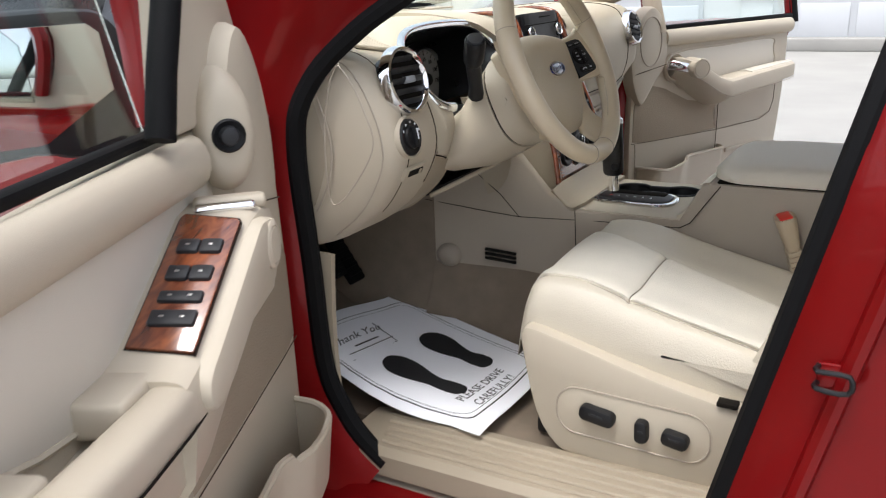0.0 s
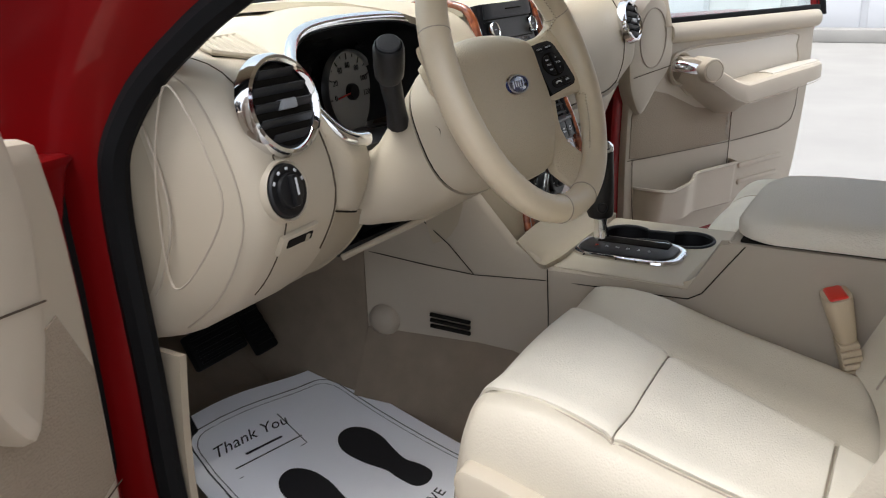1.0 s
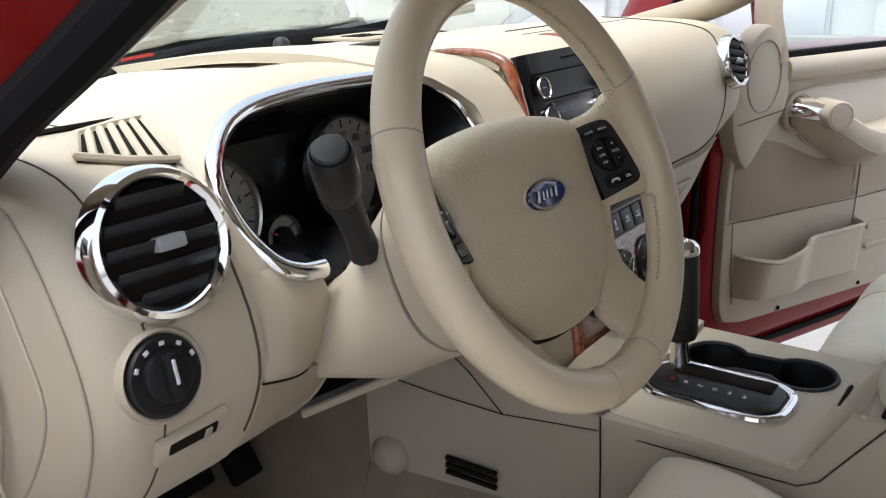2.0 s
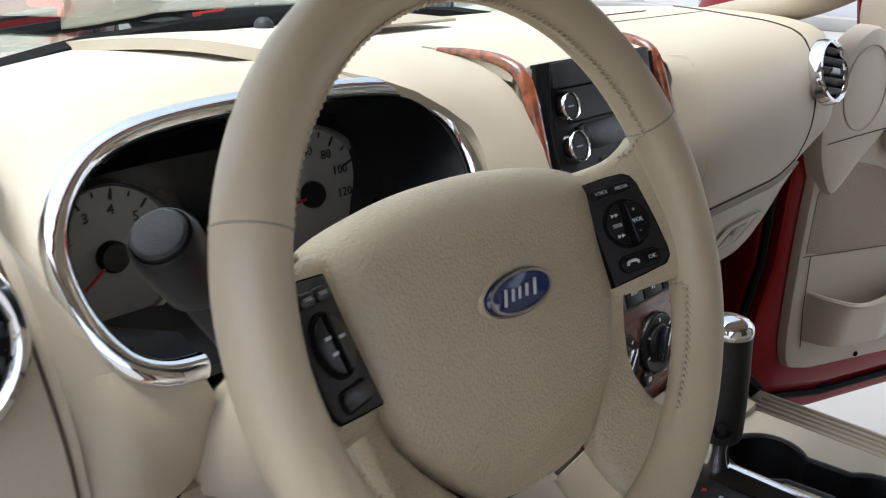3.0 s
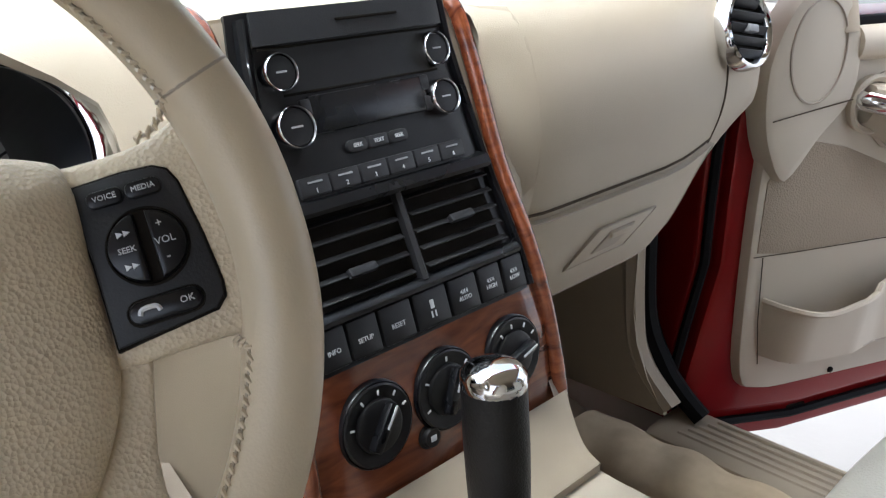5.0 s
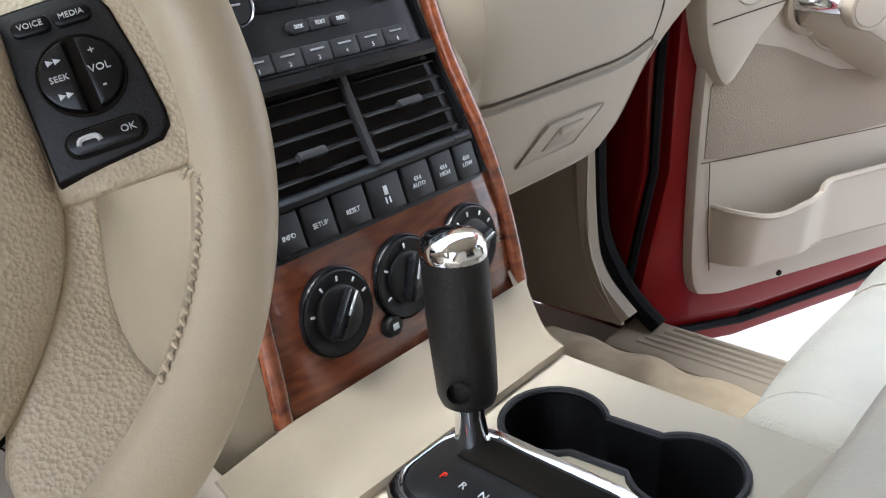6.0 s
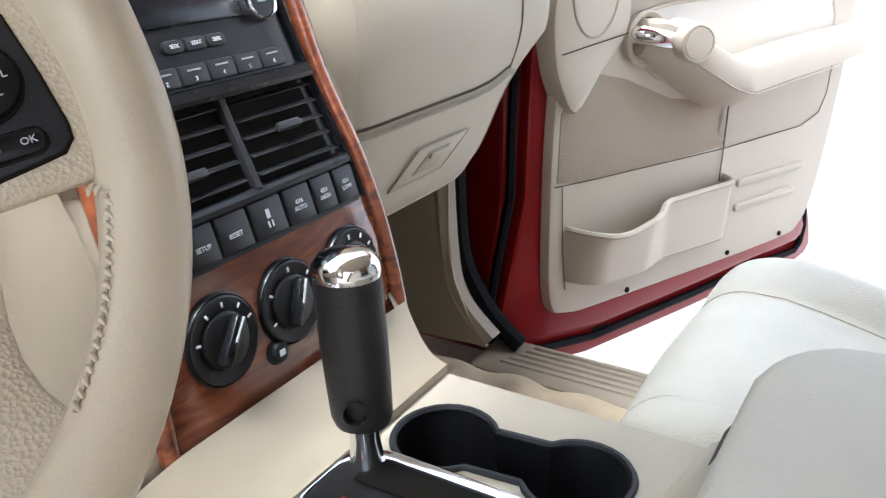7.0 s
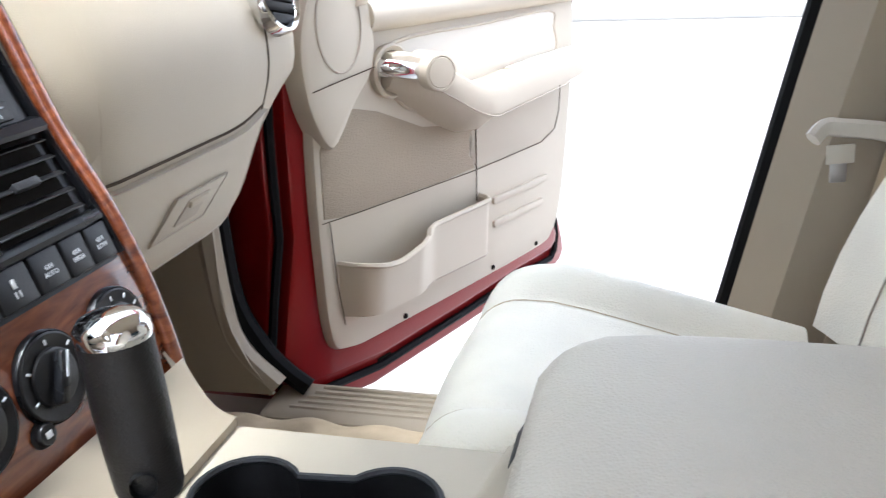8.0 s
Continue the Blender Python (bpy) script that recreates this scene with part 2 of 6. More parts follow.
def pillar(side, dy):
    """The front post with its door opening edge: side -1 at the driver, 1 at the passenger."""
    cx = -0.045
    h = lambda x: cx + side * x
    # path of the opening's front edge, from the sill up to the roof
    path = [(0.16, 0.560), (0.20, 0.590), (0.238, 0.635), (0.275, 0.72), (0.285, 0.90), (0.295, 1.10), (0.262, 1.20), (0.18, 1.275), (0.08, 1.335), (-0.08, 1.43), (-0.30, 1.53), (-0.62, 1.58)]
    P = spline([(y + dy, z) for y, z in path], 6)
    t = [unit(np.array(P[min(i + 1, len(P) - 1)]) - np.array(P[max(i - 1, 0)])) for i in range(len(P))]
    out = [V(-d[1], d[0]) for d in t]
    row = lambda x, off: [V(h(x - 0.10 * max(0, (p[1] - 1.15) / 0.45)), *(p + o * -off)) for p, o in zip(P, out)]
    red = loft([row(0.735, 0.0), row(0.75, 0.012), row(0.765, 0.05), row(0.79, 0.075), row(0.80, 0.12), row(0.84, 0.16)], closed=False)
    part("post", red, RED, car, "glossy red painted door post")
    seal = tube([p for p in row(0.738, -0.002)], 0.016, 8)
    if side > 0:
        # black tube added in place of the shade in the jamb's folds
        part("jamb_dark_fold", tube([p for p in row(0.772, 0.055)], 0.009, 8), RUBBER, car, "black strip added for a shaded fold of the door jamb")
    part("door_seal", seal, RUBBER, car, "black rubber door seal")


def hull():
    cx = -0.045
    # roof, rear wall, bulkhead and floor pan close the cabin
    def roof(u, v):
        x = -0.66 + 1.32 * u
        y = 0.12 - 2.6 * v
        return V(cx + x, y, 1.60 + 0.09 * math.sin(math.pi * min(1, 0.12 + v * 0.85)) - 0.05 * abs(2 * u - 1) ** 4 - 0.16 * max(0, 0.12 - v) / 0.12)
    part("roof", sheet(roof, 17, 17, 0.03), RED, car, "red painted roof")
    part("headliner", sheet(lambda u, v: roof(0.03 + 0.94 * u, 0.01 + 0.98 * v) - V(0, 0, 0.034), 9, 9, 0.015), TAN, car, "tan cloth headliner")
    part("rear_wall", rbox(Frame((cx, -2.5, 0.82), X, Z), 1.5, 0.6, 0.06, 0.02), TAUPE, car)
    part("rear_glass", rbox(Frame((cx, -2.48, 1.36), X, Z), 1.3, 0.46, 0.006, 0.002), PRIVACY, car, "dark tinted tailgate window")
    for s in (-1, 1):
        part("rear_side", rbox(Frame((cx + s * 0.80, -1.55, 0.85), X, Z), 0.10, 0.75, 1.75, 0.03), RED, car)
        # glass above the rear side
        part("rear_window", rbox(Frame((cx + s * 0.72, -1.6, 1.4), X, Z), 0.006, 0.36, 1.6, 0.002), PRIVACY, car, "dark tinted rear side window")
        part("centre_post", loft([[V(cx + s * (0.80 + dx - 0.1 * max(0, (z - 1.15) / 0.45)), y + dy - (0.25 if s < 0 else 0.20) * (z - 0.67), z) for dx, dy in ((0.04, -0.03), (0.045, -0.2), (-0.05, -0.2), (-0.05, -0.045), (-0.02, -0.012), (0.02, -0.0))] for z, y in ((0.52, -0.34), (0.58, -0.37), (0.67, -0.385), (0.9, -0.385), (1.15, -0.385), (1.35, -0.385), (1.58, -0.385))]), RED, car, "red painted centre door post")
        part("edge_seal", tube([V(cx + s * (0.806 - 0.1 * max(0, (z - 1.15) / 0.45)), -0.380 - (0.25 if s < 0 else 0.20) * (z - 0.67), z) for z in np.linspace(0.57, 1.56, 16)], 0.017 if s < 0 else 0.015, 8), RUBBER, car, "black rubber seal on the post edge")
        part("centre_trim", loft([[V(cx + s * (0.74 + dx - 0.1 * max(0, (z - 1.15) / 0.45)), -0.405 + dy - (0.25 if s < 0 else 0.20) * (z - 0.67), z) for dx, dy in (((0.02, 0.0), (0.0, 0.004)) if s < 0 else ((0.054, 0.020), (0.020, 0.030))) + ((-0.035, -0.02), (-0.04, -0.16), (0.02, -0.16))] for z in np.linspace(0.56, 1.56, 9)]), TAN_LOW, car, "tan centre post trim")
        # sill: outer red rocker and step
        part("rocker", loft([[V(cx + s * x, y, z) for x, z in ((0.70, 0.40), (0.86, 0.36), (0.885, 0.42), (0.875, 0.475), (0.835, 0.50), (0.80, 0.512), (0.775, 0.525), (0.70, 0.53))] for y in np.linspace(-1.2, 0.42 + 0.08 * s, 6)]), RED, car, "red painted sill")
    part("floor_pan", rbox(Frame((cx, -0.9, 0.50), X, Y), 1.5, 3.1, 0.06, 0.01), TAUPE, car)
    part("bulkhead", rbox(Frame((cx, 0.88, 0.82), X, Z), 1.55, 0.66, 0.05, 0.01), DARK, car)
    # windscreen with black border, cowl and bonnet
    ws = lambda u, v: V(cx + (0.74 - 0.13 * v) * (2 * u - 1), 0.92 - 0.86 * v - 0.10 * (2 * u - 1) ** 2, 1.20 + 0.36 * v)
    g = part("windscreen", sheet(ws, 17, 9, 0.005), GLASS, car, "clear curved windscreen")
    g.visible_shadow = False
    part("windscreen_border", tube([V(x, 0.790 - 0.20 * (x + 0.045) ** 2, 1.254 - 0.20 * (x - 0.05) ** 2) for x in np.linspace(-0.70, 0.60, 25)], 0.021, 8), RUBBER, car, "black windscreen border")
    part("cowl", sheet(lambda u, v: V(cx + 1.56 * (u - 0.5), 0.88 + 0.22 * v - 0.10 * (2 * u - 1) ** 2, 1.195 - 0.035 * v), 13, 5, 0.02), BLACK, car, "black plastic cowl")
    part("bonnet", sheet(lambda u, v: V(cx + (1.62 - 0.14 * v) * (u - 0.5), 1.06 + 0.95 * v - 0.10 * (2 * u - 1) ** 2, 1.200 - 0.06 * v - 0.12 * v * v - 0.05 * (2 * u - 1) ** 4), 17, 13, 0.02), RED, car, "red painted bonnet")
    for s in (-1, 1):
        part("wing", sheet(lambda u, v: V(cx + s * (0.80 + 0.10 * math.sin(1.6 * u)), 0.42 + 1.6 * v, 1.185 - 0.06 * v - 0.66 * u), 9, 13, 0.02), RED, car, "red painted front wing")
        part("post_trim", tube(spline([V(cx + s * x, y, z) for x, y, z in ((0.72, 0.60, 1.19), (0.70, 0.40, 1.245), (0.682, 0.24, 1.29), (0.66, 0.10, 1.365), (0.63, -0.05, 1.45), (0.59, -0.3, 1.55))], 5), 0.034, 12, flat=0.75), TAN_LOW, car, "tan windscreen post trim")
        part("kick_panel", sheet(lambda u, v: V(cx + s * (0.70 + 0.012 * math.sin(math.pi * v) - 0.02 * u), 0.325 + 0.05 * s - 0.075 * max(0, 1 - v / 0.28) ** 2 + (0.35 if s > 0 else 0.55) * u, 0.57 + (0.62 if s > 0 else 0.34) * v), 7, 13, 0.01), TAN_LOW, car, "tan kick panel")
        if s > 0:
            part("kick_edge", tube(spline([V(cx + s * 0.715, 0.35 + 0.05 * s, 1.15), V(cx + s * 0.715, 0.345 + 0.05 * s, 0.95), V(cx + s * 0.715, 0.335 + 0.05 * s, 0.72), V(cx + s * 0.712, 0.31 + 0.05 * s, 0.635), V(cx + s * 0.71, 0.25 + 0.05 * s, 0.575)], 6), 0.02 if s > 0 else 0.009, 8), TAN_LOW, car)


# added near-black sheet that keeps the footwell in shade, no real lining
part("footwell_shade", sheet(lambda u, v: V(-0.72 + 1.28 * u, 0.30 + 0.57 * v, 0.955 + 0.05 * v), 9, 5, 0.01), DARK, car, "dark sheet added under the dashboard to darken the footwell")
for s in (-1, 1):
    for y in (1.22, -1.62):
        wh = part("wheel", lathe([(0.20, -0.11), (0.34, -0.11), (0.365, -0.07), (0.365, 0.07), (0.34, 0.11), (0.20, 0.11)], Frame((-0.045 + s * 0.76, y, 0.365), Y, Z), 36), TYRE, car, "black tyre")
        part("rim", lathe([(0.0005, 0.075), (0.06, 0.085), (0.19, 0.075), (0.215, 0.10), (0.225, 0.09)], Frame((-0.045 + s * 0.76, y, 0.365), V(0, s, 0), Z), 32), STEEL, wh)
part("nose", sheet(lambda u, v: V(-0.045 + 1.5 * (u - 0.5), 2.06 - 0.16 * (2 * u - 1) ** 2 - 0.05 * v, 0.45 + 0.60 * v), 13, 5, 0.03), RED, car, "red painted front end")
pillar(-1, 0.012)
pillar(1, 0.10)
hull()


def sill_plate(s, x0, x1, zt, yf):
    """x0: inner edge, x1: outer edge, zt: height of the top, yf: front end."""
    t = thing("sill_plate", ((x0 + x1) / 2, 0, zt - 0.02), "tan ribbed plastic scuff plate on the door sill", "scuff plate", "scuff plates of both doors")
    prof = [(1.0, -0.05), (1.0, -0.012), (0.92, 0.0), (0.10, 0.002), (0.0, -0.006), (-0.04, -0.05)]
    part("plate", loft([[V(x0 + (x1 - x0) * k, y, zt + dz - (0.004 if y > yf - 0.01 else 0)) for k, dz in prof] for y in (-0.8, -0.4, 0.0, yf - 0.012, yf)]), TAN_LOW, t)
    for k in range(5):
        q = 0.22 + 0.15 * k
        part("rib", tube([V(x0 + (x1 - x0) * q, y, zt + 0.0015) for y in (-0.75, -0.2, yf - 0.06 - 0.008 * k, yf - 0.045 - 0.008 * k)], 0.0046, 6, flat=0.8), TAN_LOW, t)


sill_plate(-1, -0.655, -0.795, 0.592, 0.262)
sill_plate(1, 0.622, 0.735, 0.550, 0.318)


# ---- carpet, pedals ----
def floor_z(x, y):
    side = min(1.0, max(0.0, (x + 0.1) / 0.2))
    return 0.580 - 0.040 * side + 0.62 * max(0.0, y - 0.42) ** 1.25


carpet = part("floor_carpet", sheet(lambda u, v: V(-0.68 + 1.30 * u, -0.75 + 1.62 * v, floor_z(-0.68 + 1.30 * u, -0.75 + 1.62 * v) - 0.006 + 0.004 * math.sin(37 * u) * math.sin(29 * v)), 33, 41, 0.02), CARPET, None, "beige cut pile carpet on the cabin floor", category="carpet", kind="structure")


def pedal(name, x, y, z, w, h, tilt, label):
    t = thing(name, (x, y, z - h / 2), label, "pedal")
    f = Frame((x, y, z), X, V(0, math.sin(radians(tilt)), math.cos(radians(tilt))))
    part("pad", rbox(f, w, h, 0.016, 0.005), RUBBER, t)
    for k in range(5):
        part("pad_rib", rbox(f.at(0, (k - 2) * h / 6, 0.009), w * 0.85, h / 14, 0.004, 0.001), RUBBER, t)
    part("arm", tube([f(0, 0, -0.01), f(0, 0.06, -0.06), f(0.0, 0.2, -0.12)], 0.009, 6), BLACK, t)


pedal("brake_pedal", -0.47, 0.52, 0.76, 0.11, 0.06, 30, "black ribbed rubber brake pedal")
pedal("accelerator_pedal", -0.345, 0.56, 0.74, 0.05, 0.12, 35, "black rubber accelerator pedal")
pedal("parking_brake_pedal", -0.65, 0.44, 0.72, 0.075, 0.055, 30, "black rubber parking brake pedal")


edge = thing("carpet_edge", (0.57, 0.12, 0.54), "beige carpet edge rolled up along the passenger sill", "carpet")
# lighter copy of the carpet colour, with the daylight at the sill painted in
CARPET_LIT = mat("lit_beige_carpet", (0.50, 0.40, 0.27), 1.0, grain=800, bump=1.0, var=0.16, blotch=30, spec=0.1)


def rolled(u, v):
    y = 0.40 - 0.52 * v
    a = math.pi * (0.05 + 0.90 * u)
    return V(0.555 + 0.060 * math.cos(math.pi - a) + 0.004 * math.sin(23 * v), y, 0.530 + 0.030 * math.sin(a) + 0.003 * math.sin(31 * v + 4 * u))


part("roll", sheet(rolled, 13, 41, 0.008), CARPET_LIT, edge)

# ---- door striker on the driver's centre post ----
striker = thing("door_striker", (-0.89, -0.505, 0.90), "dark steel door striker loop on the red post", "latch")
sk = Frame((-0.889, -0.503, 0.913), V(0, -1, 0), V(0, -0.1, 1))
part("plate", rbox(sk, 0.036, 0.028, 0.005, 0.002), RED, striker)
part("loop", tube(spline([sk(-0.016, 0.010, 0.0), sk(-0.016, 0.010, 0.018), sk(0.016, 0.010, 0.020), sk(0.016, -0.010, 0.020), sk(-0.016, -0.010, 0.018), sk(-0.016, -0.010, 0.0)], 3), 0.0032, 8), BLACK, striker)
part("rear_door_edge", loft([[V(-0.905 + dx + 0.1 * max(0, (z - 1.15) / 0.45), -0.575 + dy - 0.25 * (z - 0.67), z) for dx, dy in ((0.03, 0.0), (0.0, 0.012), (-0.018, 0.0), (-0.022, -0.03), (-0.022, -0.4), (0.04, -0.4))] for z in np.linspace(0.45, 1.5, 9)]), RED, car, "red painted rear door edge")
part("post_crease", tube([V(-0.887 + 0.1 * max(0, (z - 1.15) / 0.45), -0.455 - 0.25 * (z - 0.67), z) for z in np.linspace(0.50, 1.5, 9)], 0.012, 8), RED, car)

# ---- dashboard ----
dash = thing("dashboard", (-0.045, 0.5, 0.9), "tan vinyl dashboard with round chrome-ringed air vents", "dashboard")

P_PROF = [(0.36, 0.915), (0.295, 0.912), (0.252, 0.922), (0.228, 0.942), (0.214, 0.972), (0.202, 1.008), (0.189, 1.045), (0.178, 1.082), (0.171, 1.12), (0.173, 1.165), (0.184, 1.205), (0.202, 1.233), (0.24, 1.252), (0.32, 1.262), (0.5, 1.262), (0.83, 1.235)]
D_PROF = [(0.36, 0.905), (0.285, 0.925), (0.235, 0.955), (0.195, 0.99), (0.165, 1.035), (0.150, 1.075), (0.153, 1.115), (0.168, 1.155), (0.19, 1.195), (0.215, 1.222), (0.26, 1.238), (0.34, 1.243), (0.5, 1.243), (0.83, 1.225)]
P_CURVE, D_CURVE = spline(P_PROF, 5), spline(D_PROF, 5)


def p_s(z):
    """How far along the passenger's profile the face reaches the height z."""
    return min((abs(curve_at(P_CURVE, q)[1] - z), q) for q in np.linspace(0.05, 0.68, 253))[1]


def p_dash(x, s):
    """A place on the passenger's side of the dashboard: s goes from the bottom (0) over the face to the windscreen (1)."""
    y, z = curve_at(P_CURVE, s)
    k = max(0.0, (x - 0.585) / 0.095)
    e = 1 - (1 - math.sqrt(max(0.0, 1 - min(1, k) ** 2.6))) * 0.85
    lift = 0.16 * max(0.0, (x - 0.44) / 0.2) ** 1.5 * max(0.0, (1.10 - z) / 0.19)
    inner = 0.018 * max(0.0, (0.20 - x) / 0.06) ** 2
    deep = 0.012 * min(1.0, max(0.0, (x - 0.40) / 0.12)) * min(1.0, max(0.0, (1.25 - z) / 0.03))
    return V(x, 0.45 + (y - 0.45) * e + deep + inner * min(1, max(0, (1.252 - z) / 0.05)), 1.13 + (z + lift - 1.13) * (0.55 + 0.45 * e))


def d_dash(x, s):
    y, z = curve_at(D_CURVE, s)
    k = max(0.0, (-0.712 - x) / 0.043)
    e = 1 - (1 - math.sqrt(max(0.0, 1 - min(1, k) ** 2.2))) * 0.40
    return V(x, 0.45 + (y - 0.45) * e, 1.08 + (z - 1.08) * (0.75 + 0.25 * e))


xs = list(np.linspace(0.126, 0.5, 12)) + [0.53, 0.56, 0.585, 0.605, 0.625, 0.64, 0.655, 0.667, 0.675, 0.68]
part("passenger_panel", loft([[p_dash(x, s) for s in np.linspace(0, 1, 48)] for x in xs], closed=False), DASH, dash, "tan vinyl panel over the passenger airbag")
xs = [-0.755, -0.752, -0.745, -0.735, -0.725, -0.712, -0.68, -0.64, -0.602]
part("driver_panel", loft([[d_dash(x, s) for s in np.linspace(0, 1, 48)] for x in xs], closed=False), DASH, dash)
end = [d_dash(-0.755, s) for s in np.linspace(0, 0.8, 30)]
part("end_cap", loft([end, [p + V(-0.006, 0.02, 0) + (V(0, 0.45, 1.08) - V(0, p[1], p[2])) * 0.05 for p in end], [V(-0.766, 0.45 + (p[1] - 0.45) * 0.55, 1.08 + (p[2] - 1.08) * 0.62) for p in end], [V(-0.758, 0.46, 1.08 + (p[2] - 1.08) * 0.3) for p in end]], closed=False), TAN_LOW, dash, "tan dashboard end cover")
part("end_groove", tube(smooth_poly([V(-0.767, 0.230, 1.219), V(-0.767, 0.201, 1.194), V(-0.767, 0.181, 1.152), V(-0.767, 0.168, 1.106), V(-0.767, 0.194, 1.056), V(-0.767, 0.240, 1.006), V(-0.767, 0.260, 1.020), V(-0.767, 0.258, 1.132)], 4), 0.0013, 5, closed=True), TAUPE, dash)
# band under the instruments and lower knee panel
def band(u, v):
    x = -0.602 + 0.112 * u
    p = d_dash(x, 0.02 + (0.235 - 0.04 * u) * v)
    return p + V(0, 0.004 + 0.016 * u * u * v, 0)


part("knee_panel", sheet(lambda u, v: band(u, v), 13, 16, 0.012), TAN_LOW, dash, "tan knee panel under the wheel")


part("knee_edge", tube([band(1.0, v) + V(0.002, 0.004, 0) for v in np.linspace(0, 1, 10)], 0.005, 8), TAN_LOW, dash)
part("shelf", sheet(lambda u, v: V(-0.492 + 0.12 * u, 0.245 - 0.12 * u + 0.2 * v, 0.960 + 0.058 * u), 5, 5, 0.01), SATIN, dash, "dark open slot")
part("slot_lip", tube(spline([V(-0.492, 0.236, 0.953), V(-0.455, 0.178, 0.984), V(-0.425, 0.122, 1.014), V(-0.395, 0.112, 1.024)], 4), 0.0045, 8), TAN_LOW, dash)

# hood over the instruments
RIM = spline([(-0.517, 0.166, 1.126), (-0.542, 0.167, 1.130), (-0.562, 0.177, 1.142), (-0.574, 0.20, 1.170), (-0.570, 0.228, 1.205), (-0.541, 0.254, 1.234), (-0.50, 0.268, 1.250), (-0.44, 0.275, 1.256), (-0.36, 0.277, 1.257), (-0.28, 0.276, 1.254), (-0.232, 0.270, 1.245), (-0.206, 0.254, 1.224), (-0.200, 0.233, 1.198), (-0.207, 0.212, 1.172), (-0.216, 0.195, 1.148), (-0.23, 0.18, 1.13)], 4)
MID = V(-0.385, 0.215, 1.185)
PN = unit(V(0.02, -0.7656, 0.643))


def swell(p, out, fwd):
    d = p - MID
    d = d - PN * (d @ PN)
    return p + unit(d) * out + V(0, fwd, 0)


def hood_row(out, fwd, drop=0.0):
    return [swell(p, out, fwd) + V(0, 0, -drop) for p in RIM]


rows = [hood_row(0.002, 0.006), hood_row(0.008, 0.0), hood_row(0.016, 0.006), hood_row(0.022, 0.024), hood_row(0.022, 0.07), hood_row(0.014, 0.12, 0.006), hood_row(0.0, 0.20, 0.022), hood_row(-0.02, 0.32, 0.06)]
cheek = []
for k in range(30):
    q = k / 29
    a = swell(RIM[round(q * 30)], 0.007, 0.005)
    b = d_dash(-0.602, 0.335 + 0.285 * q ** 0.9)
    m = (a + b) / 2 + V(0, 0.009 * (1 - q), 0.002)
    cheek.append([a, a * 0.6 + m * 0.4, m, b * 0.6 + m * 0.4, b])
CHEEK = loft([list(r) for r in zip(*cheek)], closed=False)
part("hood_cheek", CHEEK, DASH, dash)


def pod_foot(u):
    """The lower edge of the pod, falling back towards the column."""
    return (1 - u) * d_dash(-0.604, 0.255) + u * V(-0.506, 0.200, 1.033) + V(0, -0.003 - 0.014 * math.sin(math.pi * u), 0)


def pod():
    """The rounded panel under the lower left of the instruments, with its edges turned under and back."""
    cols = []
    for u in np.linspace(0, 1, 15):
        hi = V(*[float(np.interp(u, [0.0, 0.2, 0.5, 0.8, 1.0], [p[k] for p in cheek[0][::-1]])) for k in range(3)]) + V(0, -0.0005, 0.002)
        lo = pod_foot(u)
        col = [lo + V(0, 0.07, -0.006), lo + V(0, 0.014, -0.0065), lo + V(0, 0.004, -0.004)]
        for v in np.linspace(0, 1, 12):
            col.append((1 - v) * lo + v * hi + V(0.008 * u * math.sin(math.pi * v), -0.012 * math.sin(math.pi * v) ** 0.8 * min(1.0, 3 * u), 0))
        cols.append(col)
    for dx, dy in ((0.004, 0.003), (0.007, 0.012), (0.008, 0.06)):
        cols.append([p + V(dx, dy, 0) for p in cols[14]])
    return loft(cols, closed=False)


part("pod", pod(), DASH, dash, "tan rounded panel under the instruments")
part("pod_seam", tube([pod_foot(u) + V(0, 0.004, -0.004) for u in np.linspace(0, 1, 12)], 0.0016, 5), DARK, dash)
part("cluster_sill", sheet(lambda u, v: V(-0.585 + 0.36 * u, 0.19 + 0.20 * v, 1.108 - 0.03 * v), 9, 4, 0.006), SATIN, dash)
part("instrument_hood", loft(rows, closed=False), DASH, dash, "tan padded hood over the instruments")
part("chrome_trim", tube(RIM, 0.0088, 10), CHROME, dash, "bright chrome trim round the instruments")
# the padded column between the instruments and the centre stack, running over the top
part("middle_panel", sheet(lambda u, v: V(-0.127 - (0.070 + 0.11 * min(1, max(0, (v - 0.225) / 0.12)) ** 1.2) * (1 - u), *(curve_at(spline([(0.19, 1.03), (0.175, 1.10), (0.185, 1.16), (0.215, 1.22), (0.262, 1.262), (0.36, 1.277), (0.55, 1.272), (0.84, 1.24)], 5), v) + V(0.018 * (1 - u) * (1 - v), 0.004 * math.sin(math.pi * u) - 0.011 * u * u * min(1.0, 3 * v)))), 9, 40, 0.012), DASH, dash)
part("top_panel", sheet(lambda u, v: V(-0.75 + 1.40 * u, 0.36 + 0.50 * v - 0.07 * (2 * u - 1) ** 2 * v, 1.238 + 0.029 * math.exp(-((u - 0.5) / 0.25) ** 4) - 0.03 * v * v - 0.03 * abs(2 * u - 1) ** 6), 33, 13, 0.015), CREAM, dash, "pale tan dashboard top")
part("top_gap", tube([V(x, 0.357, 1.246) for x in np.linspace(-0.66, -0.46, 8)], 0.0028, 6), DARK, dash)
# speaker grille and sensor on the top
part("top_grille", rbox(Frame((-0.03, 0.52, 1.2745), X, Y), 0.16, 0.10, 0.004, 0.0015), TAN_LOW, dash)
for i in range(3):
    for j in range(4):
        part("grille_slot", rbox(Frame((-0.075 + 0.018 * i, 0.505 + 0.011 * j, 1.277), X, Y), 0.014, 0.005, 0.002, 0.0008), DARK, dash)
